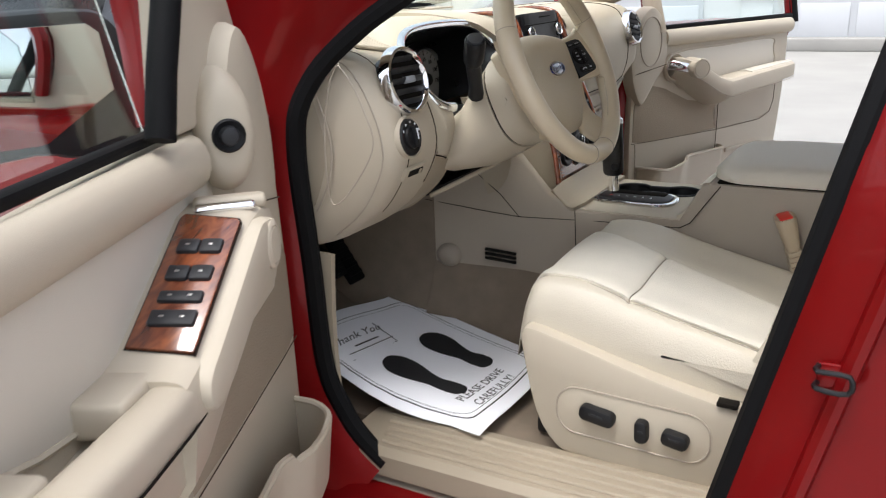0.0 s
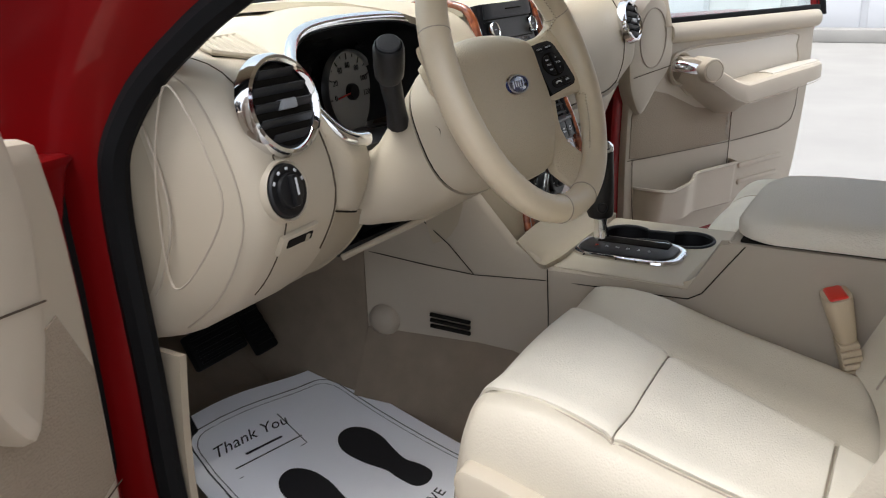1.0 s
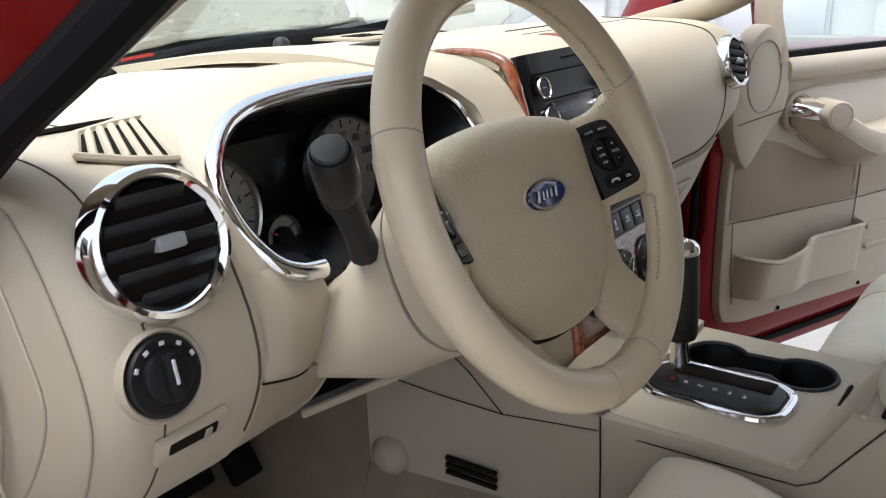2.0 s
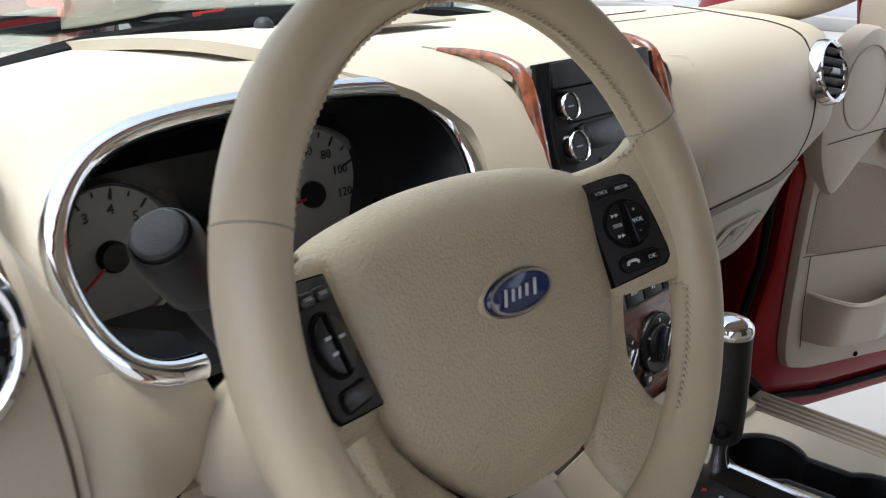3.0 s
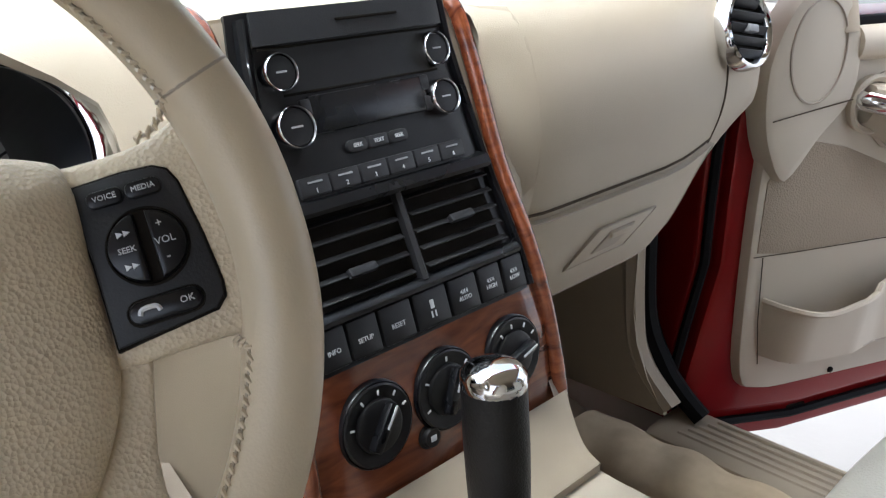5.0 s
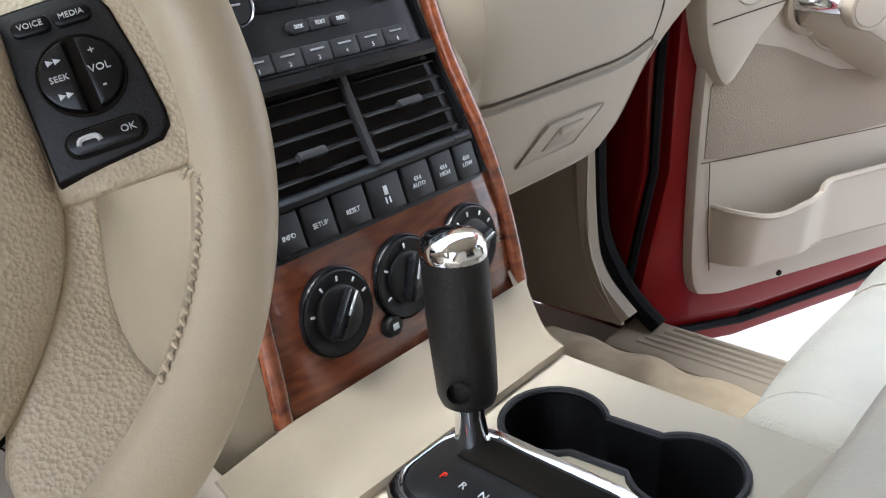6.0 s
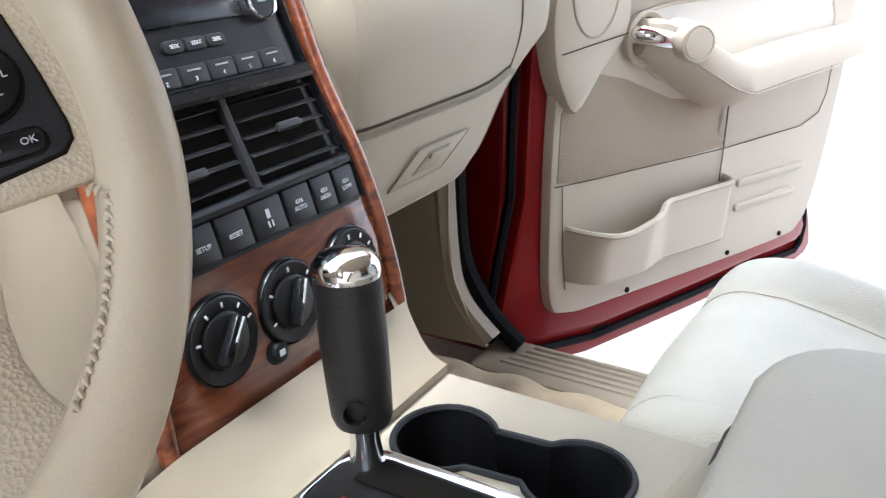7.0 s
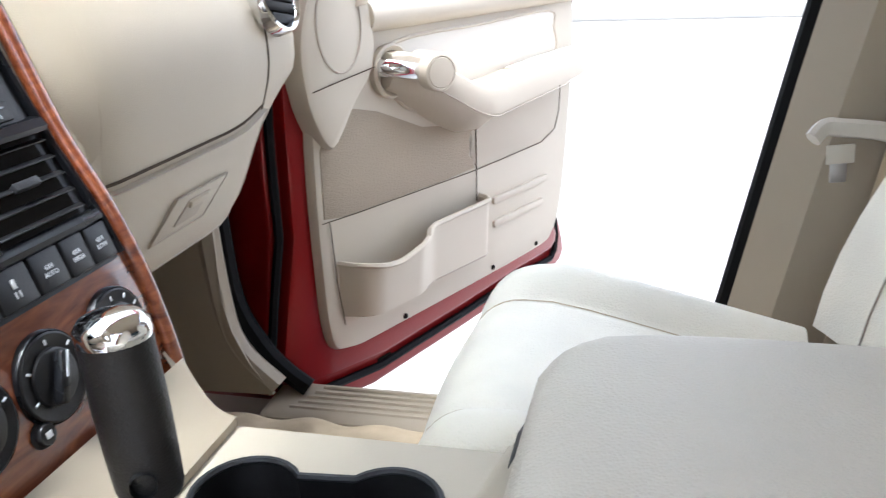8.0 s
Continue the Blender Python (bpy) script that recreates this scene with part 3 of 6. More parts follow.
part("light_sensor", lathe([(0.012, 0), (0.011, 0.006), (0.006, 0.011), (0.001, 0.012)], Frame((-0.16, 0.58, 1.27), X, Y), 16), GREYBLK, dash, "small dark dome sensor")
# vents at the base of the windscreen, driver's corner
LL, LR, UL, UR = V(-0.668, 0.256, 1.239), V(-0.606, 0.224, 1.2285), V(-0.634, 0.312, 1.245), V(-0.574, 0.309, 1.249)
grid = lambda u, v, c=0.0: (1 - v) * ((1 - u) * LL + u * LR) + v * ((1 - u) * UL + u * UR) + V(0, -0.12, 0.99) * c
part("demister_well", sheet(lambda u, v: grid(u, v, 0.002), 5, 5, 0.004), DARK, dash, "dark windscreen demister slots")
for k in range(7):
    part("demister_bar", tube([grid(k / 6, v, 0.003) for v in (0.0, 0.35, 0.7, 1.0)], 0.0034, 6, flat=0.8), DASH, dash)
part("demister_frame", tube([grid(u, v, 0.003) for u, v in ((0, 0), (0.5, -0.06), (1, 0), (1.06, 0.5), (1, 1), (0.5, 1.05), (0, 1), (-0.05, 0.5))], 0.0034, 6, closed=True), DASH, dash)
# gap lines
seam = lambda pts, r=0.0011: part("seam", tube(pts, r * 0.75, 5), SEAM, dash)
seam([p_dash(0.518 + 0.07 * max(0.0, (s - 0.52) / 0.14) ** 1.3, s) + V(0, -0.0005, 0.0004) for s in np.linspace(0.16, 0.66, 34)], 0.0022)
seam([p_dash(x, 0.585) for x in np.linspace(0.155, 0.53, 14)], 0.0013)
seam([p_dash(x, 0.64) + V(0, 0, 0.001) for x in np.linspace(0.20, 0.46, 10)], 0.0012)
seam([d_dash(-0.600 - 0.006 * math.sin(3.1 * s), s) + V(-0.004, -0.0005, 0) for s in np.linspace(0.20, 0.60, 26)], 0.0016)
seam([d_dash(-0.695, s) + V(0, -0.0005, 0) for s in np.linspace(0.16, 0.50, 20)], 0.0012)
part("end_line", tube([d_dash(-0.738, s) + V(-0.0005, -0.0005, 0) for s in np.linspace(0.10, 0.52, 26)], 0.0012, 5), TAUPE, dash)
part("end_line", tube([d_dash(-0.754, s) + V(-0.0045, 0.012, 0) for s in np.linspace(0.16, 0.50, 22)], 0.0016, 5), TAUPE, dash)
# glove box lid with latch
G0, G1 = p_s(0.936), p_s(1.047)


def lid_at(u, v, c=0.0):
    """A place on the glove box lid: u along the car's width, v up."""
    x = 0.172 + (0.352 - 0.045 * (1 - v)) * u
    return p_dash(x, G0 + (G1 - G0) * v) + V(0, -0.0055 - c, -0.003 - 0.4 * c)


seam([p_dash(x, G1 + 0.006) + V(0, -0.0006, 0) for x in np.linspace(0.165, 0.520, 16)], 0.0022)
glove = part("glove_box_lid", sheet(lambda u, v: lid_at(u, v), 19, 11, 0.008), DASH, dash, "tan glove box lid with a square latch")
rim_uv = [(k / 14, 1) for k in range(15)] + [(1, 1 - k / 8) for k in range(1, 9)] + [(1 - k / 14, 0) for k in range(1, 15)] + [(0, k / 8) for k in range(1, 8)]
part("lid_edge", tube([lid_at(u, v, 0.0002) for u, v in rim_uv], 0.0011, 5, closed=True), TAUPE, glove)
gf = Frame(lid_at(0.46, 0.52, 0.001), X, lid_at(0.46, 0.8) - lid_at(0.46, 0.2))
part("latch_plate", prism([(-0.074, -0.019), (0.032, -0.019), (0.074, 0.019), (-0.032, 0.019)], gf.at(0, 0, 0.0022), 0.006, 0.0016), DASH, glove)
part("latch_edge", tube([gf(x, y, 0.0016) for x, y in ((-0.0755, -0.020), (0.0325, -0.020), (0.0755, 0.020), (-0.0325, 0.020))], 0.0010, 5, closed=True), TAUPE, glove)
# the recess is not cut: its shade is a taupe plate laid on top
part("latch_shade", prism([(-0.034, -0.0105), (0.010, -0.0105), (0.036, 0.0125), (-0.008, 0.0125)], gf.at(0, 0.0, 0.0040), 0.004, 0.001), TAUPE, glove, "raised darker plate painted as the shade in the latch recess")
part("latch_lever", rbox(gf.at(0.010, 0.0085, 0.0045), 0.040, 0.008, 0.006, 0.002), DASH, glove)


def vent(f, r, label):
    """A round outlet: chrome ring, dark barrel, slanting blades and a small tab."""
    v = part("air_vent", lathe([(r * 0.80, -0.03), (r * 0.80, 0.004), (r * 0.86, 0.004)], f, 40), SATIN, dash, label)
    part("ring", lathe([(r * 0.79, -0.004), (r * 0.80, 0.005), (r * 0.83, 0.0085), (r * 0.90, 0.0115), (r * 0.97, 0.0100), (r * 1.03, 0.004), (r * 1.05, -0.006), (r * 0.9, -0.012)], f, 48), CHROME, v, "polished chrome ring")
    for k in range(5):
        b = (k - 2) * r * 0.31
        w = 2 * math.sqrt(max(0.0, (r * 0.79) ** 2 - b * b))
        part("blade", rbox(Frame(f(0, b, 0.0058), f.a, f.b * 0.75 + f.c * 0.65), w, 0.011, 0.0024, 0.001), GREYBLK, v)
    part("backing", lathe([(0.0005, 0.0016), (r * 0.80, 0.0016), (r * 0.80, -0.004), (0.0005, -0.004)], f, 32), DARK, v)
    part("tab", rbox(f.at(0.004, 0.0, 0.0065), r * 0.42, r * 0.2, 0.012, 0.002), DIM, v, "small grey slider tab")


vent(Frame((-0.668, 0.169, 1.189), V(1, -0.05, 0), V(0.0, 0.24, 0.97)), 0.0535, "round air vent with a chrome ring")
vent(Frame((0.539, 0.1785, 1.192), V(0.98, -0.12, -0.17), V(0.2, 0.26, 0.95)), 0.0465, "round air vent with a chrome ring")
# lamp switch and dimmer
kf = Frame((-0.692, 0.148, 1.104), V(1, 0.0, 0), V(0, 0.18, 0.98))
sw = part("light_switch", lathe([(0.034, -0.012), (0.034, -0.002), (0.032, 0.001), (0.0295, -0.002)], kf, 40), DASH, dash, "round black headlight switch")
part("dial", lathe([(0.0295, -0.004), (0.029, 0.001), (0.027, 0.003), (0.019, 0.003), (0.018, 0.007), (0.016, 0.008), (0.0005, 0.008)], kf, 40), BLACK, sw, "black dial")
part("grip", rbox(kf.at(0, 0, 0.010), 0.010, 0.034, 0.009, 0.003), BLACK, sw)
part("mark", rbox(kf.at(0, 0.004, 0.0150), 0.0025, 0.018, 0.0012, 0.0003), WHITE, sw)
for k in range(5):
    a = radians(150 - 32 * k)
    part("icon", rbox(kf.at(0.0245 * math.cos(a), 0.0235 * math.sin(a), 0.0035, a), 0.003, 0.004, 0.001, 0.0003), WHITE, sw)
df = Frame((-0.672, 0.157, 1.045), V(1, 0.0, 0), V(0, -0.42, 0.9))
dm = part("dimmer_panel", prism([(-0.03, -0.014), (0.03, -0.010), (0.03, 0.012), (-0.03, 0.010)], df.at(0, 0, 0.003), 0.006, 0.0015), DASH, dash)
part("dimmer_slot", rbox(df.at(0, 0, 0.003), 0.042, 0.011, 0.003, 0.001), DARK, dm)
part("dimmer_wheel", rbox(df.at(0.012, 0, 0.004), 0.006, 0.009, 0.004, 0.001), TAN_LOW, dm)

# ---- instrument cluster ----
cluster = thing("instrument_cluster", (-0.385, 0.37, 1.08), "dark instrument cluster with grey round gauges", "gauges")
part("shroud", loft([[swell(p, -0.004, 0.004) for p in RIM], [swell(p, -0.012, 0.04) for p in RIM], [swell(p, -0.022, 0.11) + V(0, 0, -0.03) for p in RIM], [V(p[0] * 0.93 - 0.027, 0.385, 1.13 + (p[2] - 1.185) * 0.9) for p in RIM]], closed=False), SATIN, cluster, "black instrument shroud")
part("face", rbox(Frame((-0.385, 0.392, 1.135), X, Z), 0.40, 0.17, 0.01, 0.002), SATIN, cluster)


def gauge(x, z, r, nums, a0, a1, name):
    f = Frame((x, 0.364, z), X, V(0, 0.12, 1))
    g = part(name, lathe([(0.0005, 0.0), (r * 0.93, 0.0), (r * 0.93, -0.01), (0.0005, -0.01)], f, 40), DIAL, cluster, "grey dial face with dark figures")
    part("bezel", lathe([(r * 0.93, -0.006), (r * 0.94, 0.006), (r * 0.985, 0.008), (r, 0.002), (r, -0.006)], f, 48), STEEL, g)
    part("hub", lathe([(0.013, 0), (0.013, 0.006), (0.011, 0.009), (0.0005, 0.009)], f, 24), BLACK, g)
    for i, t in enumerate(nums):
        a = radians(a0 + (a1 - a0) * i / (len(nums) - 1))
        part("figure", lettering(t, f.at(r * 0.62 * math.cos(a), r * 0.62 * math.sin(a), 0.0012), r * 0.19), INK, g)
        part("tick", rbox(f.at(r * 0.83 * math.cos(a), r * 0.83 * math.sin(a), 0.001, a), r * 0.15, 0.0020, 0.001, 0.0003), INK, g)
        if i < len(nums) - 1:
            a += radians((a1 - a0) / (len(nums) - 1) / 2)
            part("tick", rbox(f.at(r * 0.86 * math.cos(a), r * 0.86 * math.sin(a), 0.001, a), r * 0.08, 0.0014, 0.001, 0.0003), INK, g)
    part("needle", rbox(f.at(r * 0.3 * math.cos(radians(a0)), r * 0.3 * math.sin(radians(a0)), 0.007, radians(a0)), r * 0.72, 0.0025, 0.0015, 0.0005), NEEDLE, g)


gauge(-0.272, 1.140, 0.066, ["0", "20", "40", "60", "80", "100", "120"], 188, -8, "speedometer")
gauge(-0.474, 1.132, 0.060, ["0", "1", "2", "3", "4", "5", "6", "7"], 215, -20, "tachometer")
gauge(-0.385, 1.085, 0.026, ["C", "H"], 150, 30, "small_gauge")

# ---- centre stack ----
stack = thing("centre_stack", (0, 0.15, 0.9), "centre stack with black controls and burl wood trim", "control panel")
SY = [(0.895, 0.121), (0.93, 0.128), (0.975, 0.133), (1.047, 0.157), (1.113, 0.188), (1.185, 0.215), (1.22, 0.227), (1.262, 0.235), (1.29, 0.25)]


def sy(z):
    return float(np.interp(z, [a for a, _ in SY], [b for _, b in SY]))


def sw_half(z):
    return float(np.interp(z, [0.90, 0.95, 1.047, 1.18, 1.265], [0.128, 0.125, 0.117, 0.106, 0.098]))


def face(x, z, c=0.0):
    d = 0.02
    t = unit(V(0, sy(z + d) - sy(z - d), 2 * d))
    return V(x, sy(z), z) + V(0, -t[2], t[1]) * c


def sframe(x, z, c=0.0):
    d = 0.015
    return Frame(face(x, z, c), X, V(0, sy(z + d) - sy(z - d), 2 * d))


def slab(z0, z1, hw, c, thick, n=15, inset=0.0):
    """A panel that follows the bowed face between two heights."""
    def fn(u, v):
        z = z0 + (z1 - z0) * v
        w = hw(z) - inset
        e = 0.004 * (max(0, abs(2 * u - 1) - 0.94) / 0.06) ** 2
        return face(w * (2 * u - 1), z, c - e)
    return sheet(fn, 17, n, thick)


wide = lambda z: sw_half(z) + 0.0135
part("surround", slab(0.86, 1.256, lambda z: sw_half(z) + 0.032 + 0.02 * max(0, 0.95 - z) + 0.018 * min(1, max(0, (z - 1.08) / 0.08)) * min(1, max(0, (1.23 - z) / 0.03)) - 0.013 * min(1, max(0, (z - 1.21) / 0.03)), -0.004, 0.05, 24), TAN, stack, "tan surround")
part("wood_panel", slab(0.903, 1.022, wide, 0.003, 0.012, 12), WOOD, stack, "glossy burl wood trim")
for s in (-1, 1):
    ridge = spline([V(s * 0.128, 0.335, 1.2655), V(s * 0.1245, 0.295, 1.266), V(s * 0.121, 0.256, 1.2615), V(s * 0.1195, 0.231, 1.246), V(s * 0.1215, 0.212, 1.20), V(s * 0.124, 0.185, 1.12), V(s * 0.130, 0.157, 1.055), V(s * 0.134, 0.139, 1.0), V(s * 0.137, 0.128, 0.95), V(s * 0.139, 0.121, 0.907)], 5)
    part("wood_edge", tube(ridge, [0.003 + 0.0048 * min(1, k / 14) for k in range(len(ridge))], 10), WOOD, stack, "curved burl wood edge")
flange = []
for z in list(np.linspace(0.955, 1.235, 18)):
    hi = min(1.0, max(0.0, (z - 1.10) / 0.08))
    a = V(0.1275 + 0.016 * max(0.0, (1.16 - z) / 0.25), sy(z) + 0.004 - 0.007 * hi, z)
    b = p_dash(0.172, p_s(z)) + V(0, 0.001, 0)
    flange.append([a + V(0, 0.02, 0), a, a * 0.62 + b * 0.38 + V(0, 0.004 - 0.007 * hi, 0), a * 0.3 + b * 0.7 + V(0, 0.006 - 0.008 * hi, 0), b])
for a, q in ((V(0.127, 0.234, 1.250), p_s(1.244)), (V(0.128, 0.258, 1.260), 0.66), (V(0.131, 0.300, 1.264), 0.71), (V(0.136, 0.345, 1.262), 0.76)):
    b = p_dash(0.172, q) + V(0, -0.0005, 0.001)
    flange.append([a + V(0, 0.02, -0.01), a, a * 0.62 + b * 0.38 + V(0, 0, -0.001), a * 0.3 + b * 0.7, b])
part("stack_flange", loft(flange, closed=False), DASH, stack, "tan flange beside the wood edge")
part("top_cover", sheet(lambda u, v: V(0.125 * (2 * u - 1), 0.240 + 0.15 * v, 1.2575 + 0.0105 * min(1.0, 2.2 * v) - 0.001 * (2 * u - 1) ** 2), 9, 9, 0.012), DASH, stack, "pale tan cover over the radio")
part("black_panel", slab(1.013, 1.259, lambda z: sw_half(z) + 0.004 * min(1, max(0, (z - 1.12) / 0.08)), 0.006, 0.012, 24), BLACK, stack, "black control panel")
# vents in the middle
rec = part("middle_vent", slab(1.050, 1.122, lambda z: sw_half(z) - 0.007, 0.0065, 0.004, 9), DARK, stack, "wide black middle air vent")
part("vent_sill", loft([[face(x, 1.0455 + dz, c) for dz, c in ((0, 0.006), (0.0, 0.013), (0.003, 0.0145), (0.007, 0.012), (0.009, 0.006))] for x in np.linspace(-0.108, 0.108, 5)]), SATIN, rec)
part("vent_brow", loft([[face(x, 1.120 + dz, c) for dz, c in ((-0.003, 0.006), (-0.004, 0.015), (-0.001, 0.018), (0.006, 0.016), (0.010, 0.006))] for x in np.linspace(-0.103, 0.103, 5)]), SATIN, rec)
for s in (-1, 1):
    part("vent_cheek", loft([[face(s * (sw_half(z) - 0.004 + dx), z, c) for dx, c in ((-0.004, 0.006), (-0.003, 0.0105), (0.0, 0.012), (0.003, 0.010), (0.003, 0.004))] for z in np.linspace(1.016, 1.254, 9)]), SATIN, rec)
    for k in range(5):
        z = 1.0600 + 0.0128 * k
        part("slat", rbox(Frame(face(s * 0.053, z, 0.0105), X, V(0, 0.97, 0.22)), 0.092, 0.006, 0.0011, 0.0004), BLACK, rec)
    part("slider", rbox(Frame(face(s * 0.055, 1.0728 if s < 0 else 1.0856, 0.0135), X, V(0, 0.6, 0.6)), 0.026, 0.007, 0.006, 0.0015), GREYBLK, rec)
part("divider", loft([[face(x, z, c) for x, c in ((-0.0035, 0.006), (-0.003, 0.013), (0.0, 0.0155), (0.003, 0.013), (0.0035, 0.006))] for z in np.linspace(1.052, 1.120, 7)]), GREYBLK, rec)
# row of push buttons
names = ["INFO", "SETUP", "RESET", "", "4X4\nAUTO", "4X4\nHIGH", "4X4\nLOW"]
cuts = [-0.111, -0.083, -0.053, -0.019, 0.019, 0.053, 0.082, 0.111]
for k, t in enumerate(names):
    x, w = (cuts[k] + cuts[k + 1]) / 2, cuts[k + 1] - cuts[k] - 0.0022
    f = sframe(x, 1.0305, 0.0075)
    b = part("push_button", prism(rounded(w, 0.0295, 0.002, 2), f.at(0, 0, 0.003), 0.006, 0.0015), BLACK, stack, "black rectangular push button")
    if t:
        for j, line in enumerate(t.split("\n")):
            part("marking", lettering(line, f.at(0, (0.002 if "\n" in t else -0.002) - 0.0052 * j, 0.0032), 0.0052), WHITE, b)
    else:
        part("icon", rbox(f.at(0, 0.003, 0.0034), 0.004, 0.007, 0.0006, 0.0002), WHITE, b)
        part("icon", rbox(f.at(-0.002, -0.005, 0.0034), 0.0015, 0.005, 0.0006, 0.0002), WHITE, b)
        part("icon", rbox(f.at(0.002, -0.005, 0.0034), 0.0015, 0.005, 0.0006, 0.0002), WHITE, b)


def climate_knob(x, spin, marks):
    f = sframe(x, 0.966, 0.003)
    k = part("climate_dial", lathe([(0.0345, -0.003), (0.0345, 0.001), (0.0335, 0.003), (0.0325, 0.002)], f, 40), SATIN, stack, "round black climate dial")
    part("disc", lathe([(0.0325, -0.002), (0.0325, 0.0035), (0.031, 0.0045), (0.0215, 0.003), (0.021, 0.006), (0.019, 0.007), (0.0005, 0.007)], f, 40), BLACK, k, "black dial")
    g = f.at(0, 0, 0.009, spin)
    part("grip", rbox(g, 0.010, 0.039, 0.011, 0.003), SATIN, k)
    part("pointer", rbox(g.at(0, 0.009, 0.0060), 0.002, 0.019, 0.0008, 0.0003), WHITE, k)
    for a in marks:
        part("mark", rbox(f.at(0.0265 * math.cos(radians(a)), 0.0265 * math.sin(radians(a)), 0.0058, radians(a)), 0.004, 0.0018, 0.0008, 0.0003), WHITE, k)


climate_knob(-0.073, radians(-38), (165, 120, 85, 50, 20))
climate_knob(0.0, radians(-25), (200, 150, 90, 40, 0))
climate_knob(0.080, radians(-75), (160, 125, 95, 60, 30))
f = sframe(-0.024, 0.934, 0.003)
ab = part("round_button", lathe([(0.0105, -0.002), (0.0105, 0.001), (0.0085, 0.0025), (0.0085, 0.005), (0.0075, 0.0065), (0.0005, 0.0065)], f, 24), BLACK, stack, "small round black button")
part("icon", rbox(f.at(0, 0, 0.007), 0.006, 0.005, 0.0006, 0.0002), WHITE, ab)

# ---- radio ----
radio = thing("car_radio", (0, 0.2, 1.14), "black car radio with chrome-ringed knobs", "radio")
part("fascia", slab(1.127, 1.256, lambda z: sw_half(z) - 0.012, 0.0115, 0.006, 12), BLACK, radio)
part("top_flap", slab(1.236, 1.257, lambda z: sw_half(z) - 0.010, 0.0155, 0.006, 5), GREYBLK, radio)
part("disc_slot", rbox(sframe(0.01, 1.2475, 0.0165), 0.06, 0.0022, 0.002, 0.0006), DARK, radio)
part("gap", rbox(sframe(0, 1.2335, 0.0122), 0.176, 0.0018, 0.002, 0.0005), DARK, radio)
part("gap", rbox(sframe(0, 1.1995, 0.0122), 0.15, 0.002, 0.002, 0.0005), DARK, radio)
part("display", prism(rounded(0.112, 0.028, 0.002, 2), sframe(-0.002, 1.183, 0.0145), 0.004, 0.001), SATIN, radio, "dark glossy display")
for sx, z, r in ((-0.077, 1.2155, 0.0145), (0.0735, 1.2155, 0.0145), (-0.0765, 1.177, 0.0165), (0.0705, 1.177, 0.0155)):
    f = sframe(sx, z, 0.0115)
    k = part("knob", lathe([(r * 0.86, 0.0), (r * 0.86, 0.006), (r * 0.80, 0.008), (0.0005, 0.0085)], f, 32), BLACK, radio, "black knob")
    part("ring", lathe([(r * 0.83, 0.006), (r * 0.85, 0.0088), (r * 0.90, 0.0102), (r * 0.95, 0.0092), (r * 0.98, 0.006), (r, 0.0)], f, 36), CHROME, k, "chrome ring")
    part("mark", rbox(f.at(0, 0, 0.0086), r * 0.6, 0.0014, 0.0006, 0.0002), DIM, k)
for k in range(6):
    f = sframe(-0.0725 + 0.0276 * k, 1.1365, 0.0125)
    b = part("preset_button", prism(rounded(0.0261, 0.0145, 0.0015, 2), f.at(0, 0, 0.003), 0.005, 0.0012), GREYBLK, radio, "charcoal preset button")
    part("figure", lettering(str(k + 1), f.at(0, -0.0035, 0.0034), 0.0048), WHITE, b)
    part("marking", rbox(f.at(0, 0.003, 0.0034), 0.013, 0.0014, 0.0005, 0.0002), DIM, b)
for k, t in enumerate(("SEEK", "TEXT", "SEEK")):
    f = sframe(-0.026 + 0.0205 * k, 1.1565, 0.0125)
    b = part("seek_button", prism(rounded(0.019, 0.0095, 0.004 if k != 1 else 0.001, 3), f.at(0, 0, 0.0025), 0.004, 0.001), GREYBLK, radio)
    part("marking", lettering(t, f.at(0, 0, 0.0029), 0.0042), WHITE, b)
for sx, dz in ((0.056, 0.004), (0.056, -0.012), (-0.061, 0.002)):
    part("side_button", rbox(sframe(sx, 1.187 + dz, 0.013), 0.009, 0.012, 0.004, 0.001), GREYBLK, radio)

# ---- centre console ----
console = thing("centre_console", (-0.05, -0.2, 0.6), "tan centre console with two cup holders and a grey padded lid", "console")
CX = -0.0386


RISE = spline([(0.119, 0.9065), (0.104, 0.892), (0.090, 0.8795), (0.078, 0.8725), (0.066, 0.8695), (0.052, 0.8688)], 3)


def riser(u, v):
    """The steep panel under the wood, rolled out into the console top and turned back at its outer corner."""
    y, z = curve_at(RISE, v)
    q = min(1.0, u / 0.25)
    xl, xr = -0.124 - 0.034 * v, 0.139 - 0.030 * v ** 0.8
    left = V(-0.197 - 0.008 * (1 - v), 0.064 + 0.050 * (1 - v), z - 0.004)
    if q < 1:
        bend = V(xl - 0.016, y + 0.001, z)
        return left * (1 - q) ** 2 + bend * 2 * q * (1 - q) + V(xl, y, z) * q * q
    return V(xl + (xr - xl) * (u - 0.25) / 0.75, y, z)


part("riser", sheet(riser, 21, 16, 0.008), TAN_LOW, console, "tan riser under the wood trim")
part("riser_seam", tube([V(x, 0.0535, 0.8692) for x in np.linspace(-0.17, 0.106, 6)], 0.0011, 5), TAUPE, console)


def shoulder(u, v):
    """The side of the stack, curving back into the knee space beside the column."""
    z = 0.885 + 0.225 * v
    y0 = float(np.interp(z, [0.895, 0.975, 1.047, 1.11], [0.127, 0.139, 0.163, 0.196]))
    a, c, b = V(-0.144, y0, z), V(-0.205 - 0.02 * v, y0 + 0.004, z), V(-0.236 - 0.065 * v, 0.24 + 0.03 * v, z)
    return a * (1 - u) ** 2 + c * 2 * u * (1 - u) + b * u * u


part("stack_shoulder", sheet(shoulder, 14, 10, 0.006), TAN_LOW, console, "tan side of the centre stack")
